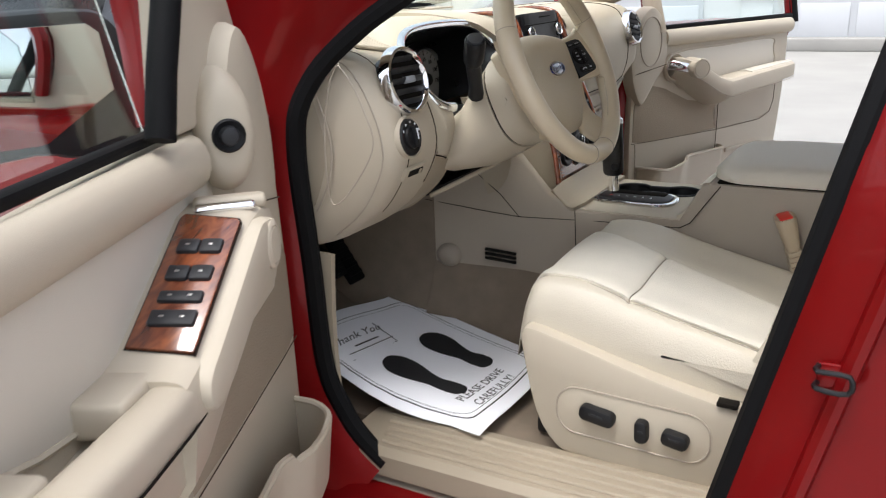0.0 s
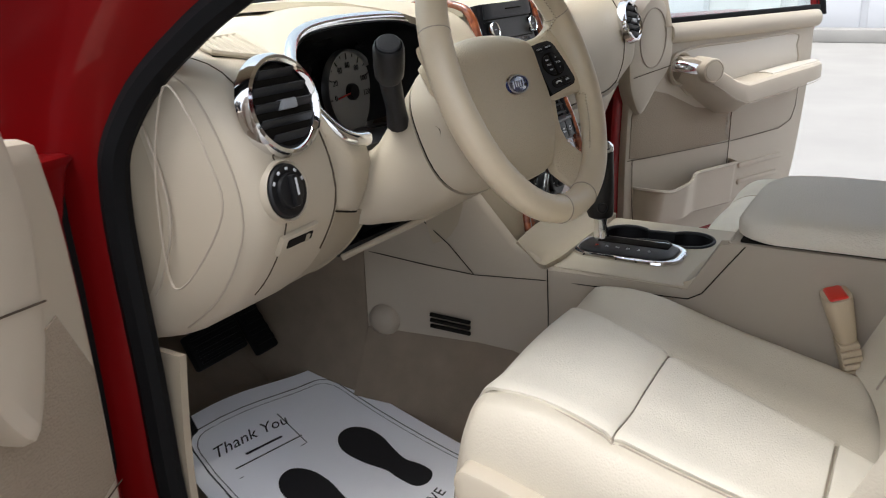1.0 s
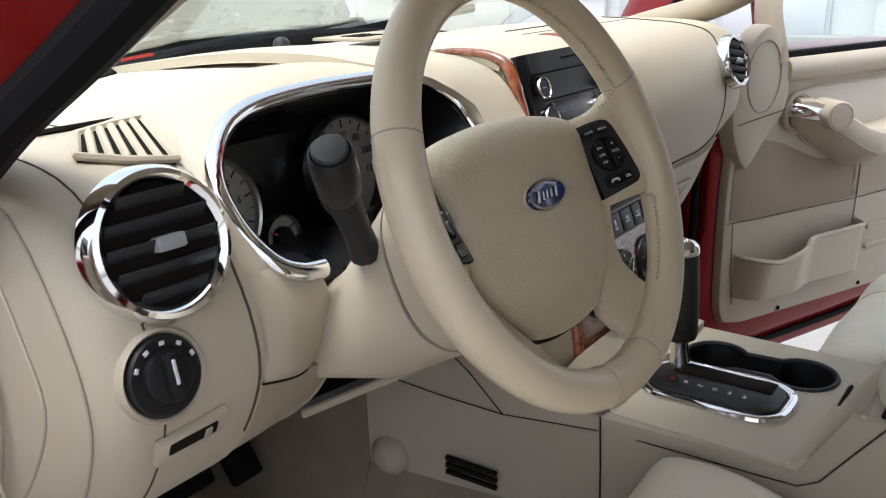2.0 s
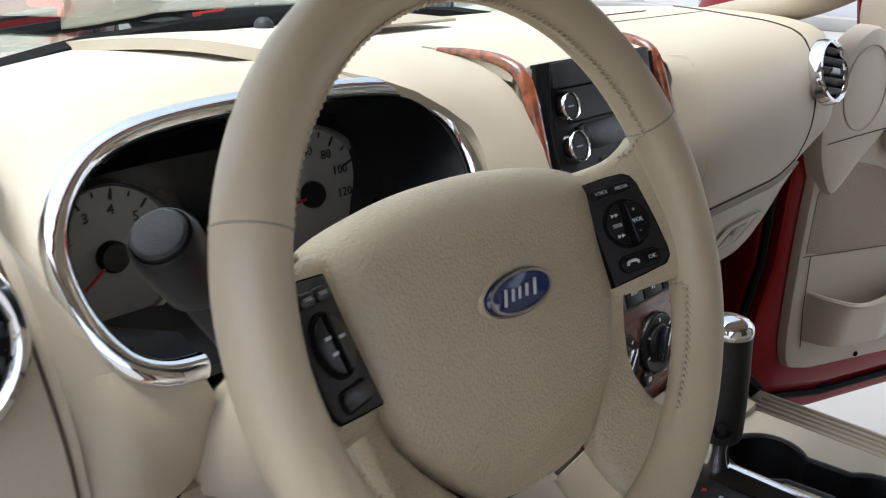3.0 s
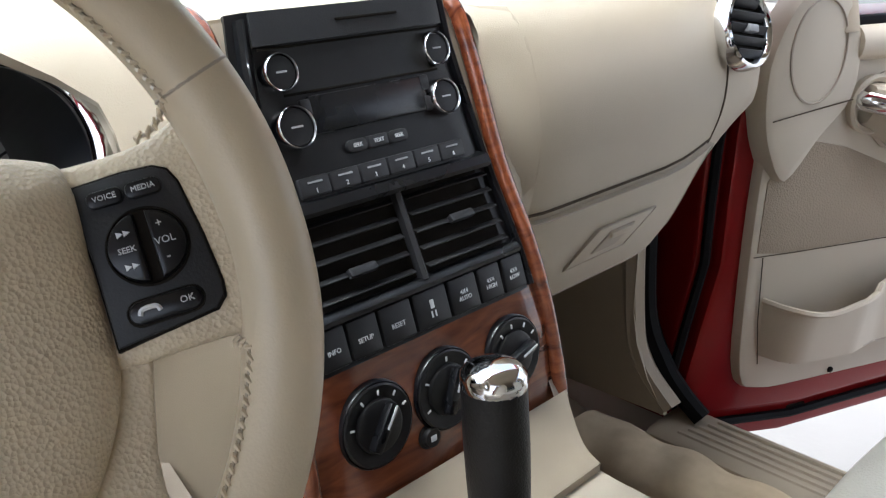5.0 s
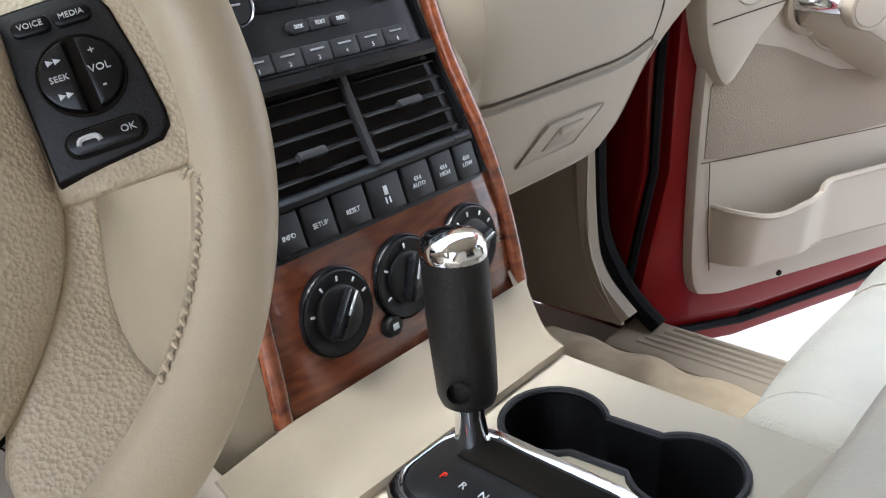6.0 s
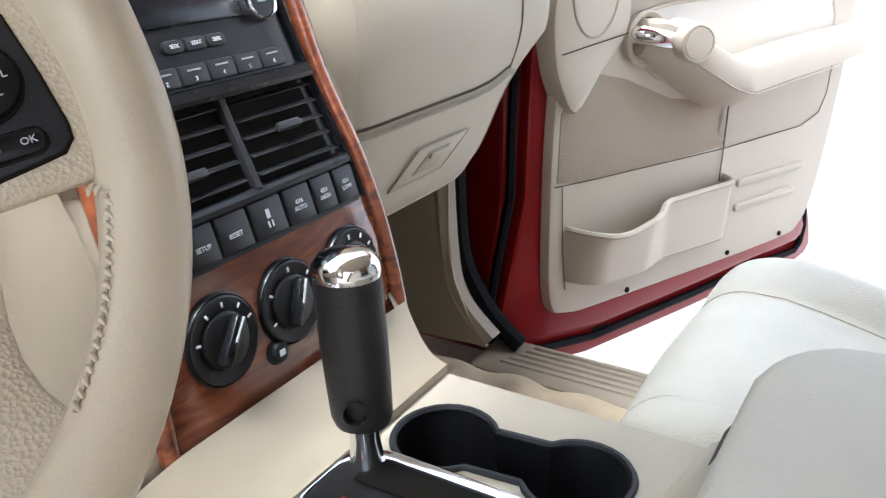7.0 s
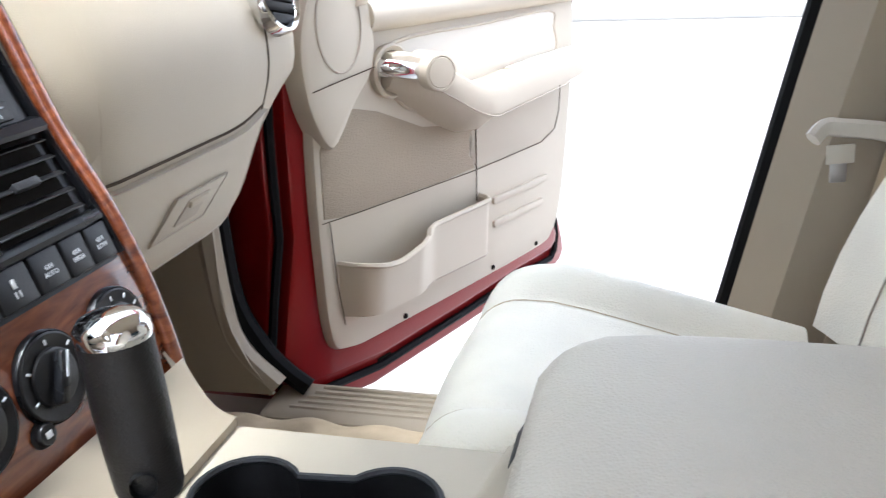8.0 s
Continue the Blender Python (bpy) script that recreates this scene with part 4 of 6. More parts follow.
# flanks: rows along the car, each from top to floor
fl = [(-0.47, 0.948, -0.191, 0.60), (-0.23, 0.947, -0.191, 0.60), (-0.197, 0.943, -0.191, 0.60), (-0.155, 0.868, -0.191, 0.62), (0.0, 0.867, -0.193, 0.66), (0.062, 0.867, -0.197, 0.70), (0.115, 0.91, -0.212, 0.72), (0.17, 0.985, -0.228, 0.73), (0.25, 1.02, -0.248, 0.735), (0.36, 1.05, -0.27, 0.74), (0.5, 1.05, -0.28, 0.74), (0.8, 1.05, -0.29, 0.74)]
for s in (-1, 1):
    rows = []
    for y, zt, x, zb in fl:
        xx = x if s < 0 else CX + (CX - x)
        if s > 0 and -0.2 < y < -0.15:
            y -= 0.030 if y > -0.17 else 0.009
        off = -s * 1.0
        rows.append([V(xx + off * 0.012, y, zt), V(xx + off * 0.003, y, zt - 0.004), V(xx, y, zt - 0.014), V(xx, y, (zt + zb) / 2 + 0.02), V(xx, y, zb + 0.05), V(xx, y, zb), V(xx + s * 0.05, y, zb - 0.12)])
    part("flank", loft([r[:6] for r in rows[:-2]], closed=False), TAUPE, console, "taupe console side")
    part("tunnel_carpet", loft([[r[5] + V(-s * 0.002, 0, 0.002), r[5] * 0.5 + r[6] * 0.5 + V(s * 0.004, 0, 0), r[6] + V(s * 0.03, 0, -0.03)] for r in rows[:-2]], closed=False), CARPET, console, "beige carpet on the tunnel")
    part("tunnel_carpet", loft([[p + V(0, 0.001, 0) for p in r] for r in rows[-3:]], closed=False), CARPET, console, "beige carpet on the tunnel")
part("flank_seam", tube([V(-0.1935, 0.064, 0.846), V(-0.1935, -0.046, 0.849), V(-0.193, -0.118, 0.8505), V(-0.193, -0.158, 0.852), V(-0.193, -0.178, 0.864), V(-0.193, -0.206, 0.905), V(-0.193, -0.232, 0.942)], 0.0009, 5), DARK, console)
part("flank_seam", tube([V(-0.1985, 0.060, 0.866), V(-0.1985, 0.058, 0.80), V(-0.199, 0.056, 0.70)], 0.0009, 5), DARK, console)
part("flank_seam", tube([V(-0.197, 0.062, 0.846), V(-0.2135, 0.115, 0.848), V(-0.2335, 0.172, 0.851)], 0.0008, 5), DARK, console)
part("flank_seam", tube([V(-0.2335, 0.172, 0.851), V(-0.245, 0.21, 0.90), V(-0.256, 0.28, 0.96)], 0.0008, 5), DARK, console)
part("flank_seam", tube([V(-0.2335, 0.172, 0.851), V(-0.252, 0.25, 0.862), V(-0.272, 0.38, 0.88)], 0.0008, 5), DARK, console)
for k in range(3):
    part("floor_outlet_slot", rbox(Frame((-0.2455 , 0.212, 0.752 + 0.010 * k), V(-0.20, 1, 0.12), Z), 0.07, 0.0055, 0.006, 0.001), DARK, console)
part("bump", lathe([(0.03, -0.01), (0.028, 0.004), (0.018, 0.013), (0.0005, 0.016)], Frame((-0.262, 0.33, 0.755), V(0.2, -1, 0), Z), 20), TAUPE, console)

# top plate with real openings for the cups and the selector
CUPS = []
for cx_, cy_, a0, a1 in ((0.0235, 0.003, -52, 232), (0.0275, -0.1045, 128, 412)):
    CUPS.append([(cx_ + 0.0425 * math.cos(radians(a)), cy_ + 0.0403 * math.sin(radians(a))) for a in np.linspace(a0, a1, 22)])
cup_line = CUPS[0] + CUPS[1]
SEL = rounded(0.097, 0.170, 0.036, 6, -0.0707, -0.030)
top_out = rounded(0.295, 0.236, 0.006, 2, CX, -0.062)
TOPZ = 0.868


def plate_with_holes(outer, holes, z, thick):
    """A flat plate cut through by holes, made by filling between the loops."""
    bm = bmesh.new()
    edges = []
    for loop in [outer] + holes:
        vs = [bm.verts.new((x, y, z)) for x, y in loop]
        edges += [bm.edges.new((vs[i], vs[(i + 1) % len(vs)])) for i in range(len(vs))]
    res = bmesh.ops.triangle_fill(bm, use_beauty=True, use_dissolve=False, edges=edges)
    bm.faces.ensure_lookup_table()
    ret = bmesh.ops.extrude_face_region(bm, geom=list(bm.faces))
    bmesh.ops.translate(bm, vec=(0, 0, -thick), verts=[v for v in ret["geom"] if isinstance(v, bmesh.types.BMVert)])
    bm.verts.index_update()
    geo = [V(*v.co) for v in bm.verts], [tuple(v.index for v in f.verts) for f in bm.faces]
    bm.free()
    return geo


part("top_plate", plate_with_holes(top_out, [cup_line, SEL], TOPZ, 0.006), TAN, console, "tan console top")
part("slope", sheet(lambda u, v: V(CX + 0.147 * (2 * u - 1), -0.151 - 0.032 * u ** 2 - (0.064 - 0.028 * u ** 2) * v, TOPZ - 0.001 + 0.074 * v ** 1.6), 5, 9, 0.008), TAN, console)
wall = [[V(x, y, TOPZ + 0.0022) for x, y in cup_line], [V(x * 0.97 + 0.0003, y, TOPZ - 0.004) for x, y in cup_line], [V(0.025 + (x - 0.025) * 0.9, -0.052 + (y + 0.052) * 0.93, TOPZ - 0.07) for x, y in cup_line]]
cup = part("cup_holder", merge(loft(wall, caps=False), ([p for p in wall[-1]], [tuple(range(len(cup_line)))])), BLACK, console, "black twin cup holder")
part("cup_rim", tube([V(x, y, TOPZ + 0.001) for x, y in cup_line], 0.003, 6, closed=True), GREYBLK, cup)
def lid_ring(x, e2):
    """A slice of the lid along the car: the front corners are rounded in plan, the upper edges all round."""
    k = max(0.0, (abs(x) - 0.082) / 0.068)
    yfr = -0.214 - 0.055 * (1 - math.sqrt(max(0.0, 1 - k * k)))
    top = 0.964 + 0.030 * e2
    prof = [(-0.60, 0.961), (-0.60, top - 0.006), (-0.57, top), (-0.45, top + 0.001), (yfr - 0.10, top + 0.001), (yfr - 0.05, top - 0.0005), (yfr - 0.025, top - 0.003), (yfr - 0.008, top - 0.010 * e2), (yfr, 0.964 + 0.012 * e2), (yfr, 0.962), (yfr - 0.01, 0.960)]
    return [V(CX + 1.04 * x, y + 0.004, z - 0.010) for y, z in prof]


lid = part("lid", loft([lid_ring(x, e) for x, e in [(-0.150, 0.10), (-0.1495, 0.35), (-0.147, 0.62), (-0.142, 0.82), (-0.132, 0.94), (-0.115, 1.0), (-0.09, 1.02), (-0.05, 1.04), (0.0, 1.05), (0.05, 1.04), (0.09, 1.02), (0.115, 1.0), (0.132, 0.94), (0.142, 0.82), (0.147, 0.62), (0.1495, 0.35), (0.150, 0.10)]]), LID, console, "grey-tan leather armrest lid", angle=60)
part("lid_gap", rbox(Frame((CX, -0.416, 0.947), X, Y), 0.292, 0.386, 0.0045, 0.002), DARK, console)
part("box_top", rbox(Frame((CX, -0.41, 0.935), X, Y), 0.298, 0.40, 0.018, 0.004), TAUPE, console)
part("lid_latch", rbox(Frame((0.056, -0.203, 0.914), X, V(0, -0.5, 0.85)), 0.05, 0.03, 0.012, 0.004), GREYBLK, console, "dark lid catch")
part("latch_slot", rbox(Frame((-0.016, -0.1625, 0.8755), X, V(0, -0.5, 0.4)), 0.06, 0.006, 0.004, 0.001), DARK, console)

# ---- gear selector ----
gear = thing("gear_selector", (-0.071, -0.030, TOPZ), "black leather gear lever with chrome cap and bezel", "gear lever")
part("bezel", tube([V(x, y, TOPZ + 0.003) for x, y in SEL], 0.0065, 8, closed=True, flat=0.7), CHROME, gear, "chrome oval bezel")
gate = rounded(0.086, 0.158, 0.031, 6, -0.0707, -0.030)
part("gate_plate", prism(gate, Frame((0, 0, TOPZ + 0.010), X, Y), 0.02, 0.006), BLACK, gear, "black gate plate")
part("gate_slot", rbox(Frame((-0.049, -0.033, TOPZ + 0.0105), X, Y), 0.029, 0.119, 0.002, 0.0008), DARK, gear)
for k, t in enumerate("PRND32"):
    part("gate_letter", lettering(t, Frame((-0.086, 0.0195 - 0.0176 * k, TOPZ + 0.0106), V(0, -1, 0), X), 0.009), REDP if k == 0 else WHITE, gear)
B0, B1 = V(-0.045, 0.0267, TOPZ + 0.005), V(-0.045, 0.036, 1.042)
ax = unit(B1 - B0)
lf = Frame(B0, X, Y - ax * (ax @ Y))
lf.c = ax
lf.a = unit(np.cross(V(0, 1, 0), ax))
lf.b = np.cross(ax, lf.a)
L = np.linalg.norm(B1 - B0)
part("lever", lathe([(0.014, 0), (0.0125, 0.012), (0.0105, 0.03), (0.0125, 0.044)], lf, 20), CHROME, gear, "chrome lever")
part("grip", lathe([(0.0135, 0.040), (0.0185, 0.043), (0.0205, 0.050), (0.0215, 0.08), (0.022, 0.11), (0.0215, L - 0.014)], lf, 28, 1.1), mat("black_leather", (0.008, 0.007, 0.007), 0.5, grain=600, bump=0.3, kind="cells"), gear, "black leather grip")
part("cap", lathe([(0.0215, L - 0.016), (0.0222, L - 0.013), (0.0215, L - 0.006), (0.017, L - 0.001), (0.009, L + 0.0015), (0.0005, L + 0.002)], lf, 32, 1.1), CHROME, gear, "chrome cap")
bt = part("overdrive_button", lathe([(0.0085, -0.004), (0.0085, 0.002), (0.0065, 0.004), (0.0065, 0.006), (0.0005, 0.007)], Frame(lf(-0.019, -0.010, 0.062), unit(np.cross(ax, V(-0.8, -0.6, 0))) * -1, ax), 20), BLACK, gear, "small round button")

# ---- steering wheel ----
WC = V(-0.398, 0.012, 1.197)
wa, wb = radians(23.6), radians(-1.0)
WN = V(math.sin(wb) * math.cos(wa), -math.cos(wb) * math.cos(wa), math.sin(wa))
wf = Frame(WC, unit(np.cross(Z, WN)), np.cross(WN, np.cross(Z, WN)))
wheel = thing("steering_wheel", tuple(WC), "tan leather steering wheel with a blue oval badge", "steering wheel")
RR, RT = 0.1745, 0.0172


def rim_at(a, r=RR, c=0.0):
    return wf(r * math.cos(a), r * math.sin(a), c)


def rim_skin(a, b, lift=0.0):
    """A place on the rim's skin: a round the wheel, b round the section (0 outward, 90 towards the driver)."""
    q = unit(rim_at(a) - WC)
    return rim_at(a) + (RT + lift) * (math.cos(b) * q + math.sin(b) * wf.c)


def rim_swell(a):
    """The grips at ten and two o'clock are a little fuller."""
    d = abs((math.degrees(a) + 180) % 360 - 180)
    d = min(d, 180 - d)
    return 1.0 + 0.05 * math.exp(-((d - 14) / 16) ** 2)


part("rim", tube([rim_at(a) for a in np.linspace(0, 2 * math.pi, 120, endpoint=False)], [RT * rim_swell(a) for a in np.linspace(0, 2 * math.pi, 120, endpoint=False)], 20, closed=True), TAN_RIM, wheel, "tan leather rim")
for a in (21.5, 158.5, 258, 282):
    a = radians(a)
    part("rim_seam", tube([rim_skin(a, b, 0.0004) for b in np.linspace(0, 2 * math.pi, 24, endpoint=False)], 0.0008, 5, closed=True), TAUPE, wheel)


def stitches(line, pitch=0.0046):
    """A sewn edge along a line on the leather: a dark seam and slanting raised stitches over it."""
    L_ = spline(line, 4)
    part("sewn_seam", tube(L_, 0.0009, 5), TAN_LOW, wheel)
    n = max(3, int(np.sum(np.linalg.norm(np.diff(np.array(L_), axis=0), axis=1)) / pitch))
    for k in range(n):
        p, q = curve_at(L_, (k + 0.1) / n), curve_at(L_, (k + 0.9) / n)
        w = unit(np.cross(q - p, unit((p + q) / 2 - WC - wf.c * 0.02)))
        part("stitch", tube([p - w * 0.0022, (p + q) / 2 - unit(p - WC) * 0.0011 + wf.c * 0.0006, q + w * 0.0022], [0.0007, 0.0013, 0.0007], 5), TAN_RIM, wheel)


INB = radians(170)
for s in (1, -1):
    turn = lambda d, s=s: radians(d if s > 0 else 180 - d)
    stitches([rim_skin(turn(d), INB, 0.0002) for d in np.linspace(88, 21.5, 14)] + [wf(s * x, y, c) for x, y, c in ((0.147, 0.0535, -0.004), (0.1425, 0.0475, -0.009), (0.136, 0.0462, -0.014))])
    stitches([wf(s * x, y, c) for x, y, c in ((0.148, -0.0478, -0.008),)] + [rim_skin(turn(d), INB, 0.0002) for d in np.linspace(-19, -50, 8)])

BAG = [(0.0, 0.0645), (0.035, 0.0630), (0.070, 0.0580), (0.100, 0.0500), (0.109, 0.0400), (0.107, 0.0), (0.1065, -0.034), (0.098, -0.062), (0.080, -0.090), (0.058, -0.113), (0.045, -0.121), (0.022, -0.126)]
bo = smooth_poly([(x, y) for x, y in BAG] + [(0.0, -0.127)] + [(-x, y) for x, y in BAG[:0:-1]], 4)


def bag_ring(k, c, drop=0.0):
    """A ring of the cover; the top leans back and the foot is cut off at a slant."""
    out = []
    for x, y in bo:
        yy = -0.025 + (y + 0.025) * k
        lean = -0.010 * max(0.0, yy - 0.030) / 0.03 - drop * max(0.0, -0.088 - yy) / 0.03
        out.append(wf(0.004 + x * k, yy, c - 0.026 + lean))
    return out


part("airbag_cover", loft([bag_ring(0.975, -0.045), bag_ring(1.0, -0.026), bag_ring(1.0, -0.014), bag_ring(0.992, -0.008), bag_ring(0.975, -0.004), bag_ring(0.94, 0.000, 0.004), bag_ring(0.88, 0.0035, 0.006), bag_ring(0.78, 0.0062, 0.004), bag_ring(0.6, 0.0082), bag_ring(0.3, 0.0095), bag_ring(0.05, 0.010)]), TAN_WHEEL, wheel, "tan padded airbag cover with a leather grain", angle=60)
part("cover_gap", tube([wf(0.004 + x * 1.004, -0.025 + (y + 0.025) * 1.004, -0.046) for x, y in bo[16:-15]], 0.0034, 6), DARK, wheel)
bf = wf.at(0.005, -0.011, -0.0150)
part("badge_well", lathe([(0.0335, -0.0015), (0.0315, 0.0004), (0.030, -0.0002), (0.0285, -0.0015)], bf, 48, 0.43), TAN_WHEEL, wheel)
em = part("badge", lathe([(0.029, -0.004), (0.029, 0.001), (0.0275, 0.0026), (0.026, 0.002), (0.025, 0.0015), (0.0005, 0.0028)], bf, 48, 0.42), BLUE, wheel, "blue enamel oval badge")
part("badge_ring", tube([bf(0.0270 * math.cos(a), 0.0270 * 0.42 * math.sin(a), 0.0026) for a in np.linspace(0, 2 * math.pi, 48, endpoint=False)], 0.0009, 6, closed=True), STEEL, em)
for x, w in ((-0.0150, 0.0030), (-0.0085, 0.0022), (-0.0025, 0.0022), (0.0040, 0.0022), (0.0115, 0.0030)):
    part("badge_mark", rbox(bf.at(x, 0.0, 0.0030, -0.35), 0.0022, 3.4 * w, 0.0010, 0.0004), WHITE, em)


def pad_c(x, y):
    """Height of the spokes' face: it rises outward to the rim and a little downward."""
    return -0.0375 + 0.44 * (x - 0.105) - 0.21 * (y - 0.033) * min(1.0, max(0.0, (x - 0.09) / 0.03))


def bar(rows, name, sgn, label=""):
    """A rounded bar through rows of (centre a, b), (half width direction), thickness: used for the spokes."""
    rings = []
    for (x0, y0, c0), (x1, y1, c1), th in rows:
        A, B = wf(sgn * x0, y0, c0), wf(sgn * x1, y1, c1)
        m, h = (A + B) / 2, (B - A) / 2
        ring = []
        for t in np.linspace(0, 2 * math.pi, 28, endpoint=False):
            u = math.copysign(abs(math.cos(t)) ** 0.35, math.cos(t))
            w = math.copysign(abs(math.sin(t)) ** 0.6, math.sin(t))
            ring.append(m + h * u + wf.c * (w * th * 0.5 - th * 0.5))
        rings.append(ring)
    return part(name, loft(rings), TAN_WHEEL, wheel, label, angle=50)


def spoke(sgn):
    rows = []
    for x in np.linspace(0.088, 0.166, 12):
        k = max(0.0, (x - 0.140) / 0.026)
        yt, yb_ = 0.0465 - 0.002 * math.sin(math.pi * min(1, (x - 0.088) / 0.06)) + 0.012 * k ** 2, -0.0452 - 0.004 * k ** 2
        rows.append(((x, yt, pad_c(x, yt) + 0.0012 + 0.004 * k), (x, yb_, pad_c(x, yb_) + 0.0012 + 0.002 * k), 0.020))
    bar(rows, "spoke", sgn, "tan spoke")
    o = wf(sgn * 0.1285, 0.0, pad_c(0.1285, 0.0) + 0.0004)
    pf = Frame(o, wf(sgn * 0.15, 0, pad_c(0.15, 0)) - wf(sgn * 0.11, 0, pad_c(0.11, 0)) if sgn > 0 else wf(-0.11, 0, pad_c(0.11, 0)) - wf(-0.15, 0, pad_c(0.15, 0)), wf(sgn * 0.1285, 0.03, pad_c(0.1285, 0.03)) - wf(sgn * 0.1285, -0.03, pad_c(0.1285, -0.03)))
    outl = [(-0.0235, 0.0340), (0.0, 0.0352), (0.0120, 0.0345), (0.0175, 0.0315), (0.0205, 0.0250), (0.0240, 0.0), (0.0258, -0.0215), (0.0250, -0.0280), (0.0205, -0.0325), (0.0, -0.0350), (-0.0215, -0.0370), (-0.0215, 0.0)]
    part("keypad_gap", prism([(sgn * x * 1.035, y * 1.025) for x, y in outl], pf.at(0, 0, 0.0014), 0.006, 0.0005), DARK, wheel)
    kp = part("keypad", prism([(sgn * x, y) for x, y in outl], pf.at(0, 0, 0.0026), 0.008, 0.0016), GREYBLK, wheel, "black keypad with round controls")
    hub = pf.at(sgn * 0.0015, 0.001, 0.0026)
    part("rocker_ring", lathe([(0.0172, -0.001), (0.0172, 0.0012), (0.0164, 0.0018), (0.0156, 0.0004), (0.0005, 0.0004)], hub, 36), DARK, kp)
    for h in (-1, 1):
        a = np.linspace(-84, 84, 14) if h > 0 else np.linspace(96, 264, 14)
        part("half_button", prism([(0.0010 * h + 0.0150 * math.cos(radians(q)), 0.0150 * math.sin(radians(q))) for q in a], hub.at(0, 0, 0.0036), 0.004, 0.0014), SATIN, kp, "glossy black half-round button")
    part("call_gap", prism(rounded(0.0325, 0.0120, 0.0058, 4), pf.at(sgn * 0.0015, -0.0255, 0.0029), 0.003, 0.0003), DARK, kp)
    part("call_button", prism(rounded(0.030, 0.0098, 0.0047, 4), pf.at(sgn * 0.0015, -0.0255, 0.0050), 0.004, 0.0012), SATIN, kp)
    for h in (-1, 1):
        part("mode_button", prism(rounded(0.0150, 0.0074, 0.0030, 3), pf.at(-sgn * 0.0015 + 0.0080 * h, 0.0258, 0.0050), 0.004, 0.0012), SATIN, kp)
    if sgn > 0:
        for t, x, y, s, c in (("VOL", 0.0076, 0.0, 0.0044, 0.0037), ("+", 0.0070, 0.0075, 0.0050, 0.0037), ("-", 0.0070, -0.0070, 0.0060, 0.0037), ("SEEK", -0.0082, 0.0, 0.0036, 0.0037)):
            part("marking", lettering(t, hub.at(x, y, c), s), WHITE, kp)
        for t, x, y, s in (("OK", 0.0105, -0.0255, 0.0042), ("VOICE", -0.0095, 0.0258, 0.0034), ("MEDIA", 0.0065, 0.0258, 0.0034)):
            part("marking", lettering(t, pf.at(x, y, 0.0052), s), WHITE, kp)
        part("call_icon", tube(spline([pf(x, y, 0.0053) for x, y in ((-0.0092, -0.0268), (-0.0078, -0.0245), (-0.0022, -0.0245), (-0.0008, -0.0268))], 3), 0.0011, 5), WHITE, kp)
        for y, d in ((0.0072, 1), (-0.0072, -1)):
            part("marking", prism([(-0.0022, -0.0014), (0.0006, 0.0), (-0.0022, 0.0014)], hub.at(-0.0085, y, 0.0039), 0.0006, 0.0001), WHITE, kp)
            part("marking", prism([(-0.0022, -0.0014), (0.0006, 0.0), (-0.0022, 0.0014)], hub.at(-0.0056, y, 0.0039), 0.0006, 0.0001), WHITE, kp)
    else:
        for x, y in ((0.007, 0.002), (-0.006, 0.004), (-0.006, -0.004)):
            part("marking", rbox(hub.at(x, y, 0.0038), 0.006, 0.0018, 0.0006, 0.0002), WHITE, kp)
        for h in (-1, 1):
            part("marking", rbox(pf.at(0.0015 + 0.0080 * h, 0.0258, 0.0052), 0.008, 0.0022, 0.0006, 0.0002), DIM, kp)
    # the frame beside the cover, running down into the lower spoke and the rim
    bar([((0.096, -0.036, -0.040), (0.1225, -0.038, -0.0235), 0.018), ((0.098, -0.050, -0.038), (0.1185, -0.052, -0.0265), 0.018), ((0.094, -0.066, -0.036), (0.1150, -0.068, -0.0285), 0.018), ((0.084, -0.083, -0.034), (0.1110, -0.084, -0.0285), 0.018), ((0.070, -0.100, -0.033), (0.1085, -0.099, -0.0250), 0.018), ((0.058, -0.116, -0.031), (0.1080, -0.112, -0.0180), 0.018), ((0.050, -0.132, -0.026), (0.1105, -0.124, -0.0100), 0.018), ((0.047, -0.150, -0.014), (0.1150, -0.133, -0.0030), 0.016), ((0.050, -0.166, -0.006), (0.1190, -0.142, 0.0000), 0.010)], "lower_spoke", sgn, "tan lower spoke")


spoke(1)
spoke(-1)

# ---- steering column ----
col = thing("steering_column", (-0.4, 0.12, 1.05), "tan plastic steering column cover with a black stalk", "steering column")


def col_ring(d, rx, rz, drop):
    return [WC - WN * d + wf.a * rx * math.copysign(abs(math.cos(a)) ** 0.75, math.cos(a)) + wf.b * (rz * math.copysign(abs(math.sin(a)) ** 0.75, math.sin(a)) - drop) for a in np.linspace(0, 2 * math.pi, 40, endpoint=False)]


part("cover", loft([col_ring(0.050, 0.078, 0.06, 0.03), col_ring(0.060, 0.102, 0.080, 0.031), col_ring(0.073, 0.110, 0.086, 0.032), col_ring(0.10, 0.114, 0.086, 0.034)]), DASH, col, "tan round column collar")
part("cover_gap", loft([col_ring(0.098, 0.111, 0.083, 0.034), col_ring(0.106, 0.111, 0.083, 0.035)]), DARK, col)
part("lower_cover", loft([col_ring(0.104, 0.114, 0.085, 0.036), col_ring(0.14, 0.118, 0.074, 0.050), col_ring(0.18, 0.124, 0.062, 0.066), col_ring(0.24, 0.130, 0.046, 0.068)]), DASH, col, "tan column shroud")
st = part("stalk", tube([V(-0.508, 0.125, 1.145), V(-0.522, 0.118, 1.165), V(-0.548, 0.108, 1.205)], [0.014, 0.012, 0.013], 12), BLACK, col, "black multifunction stalk")
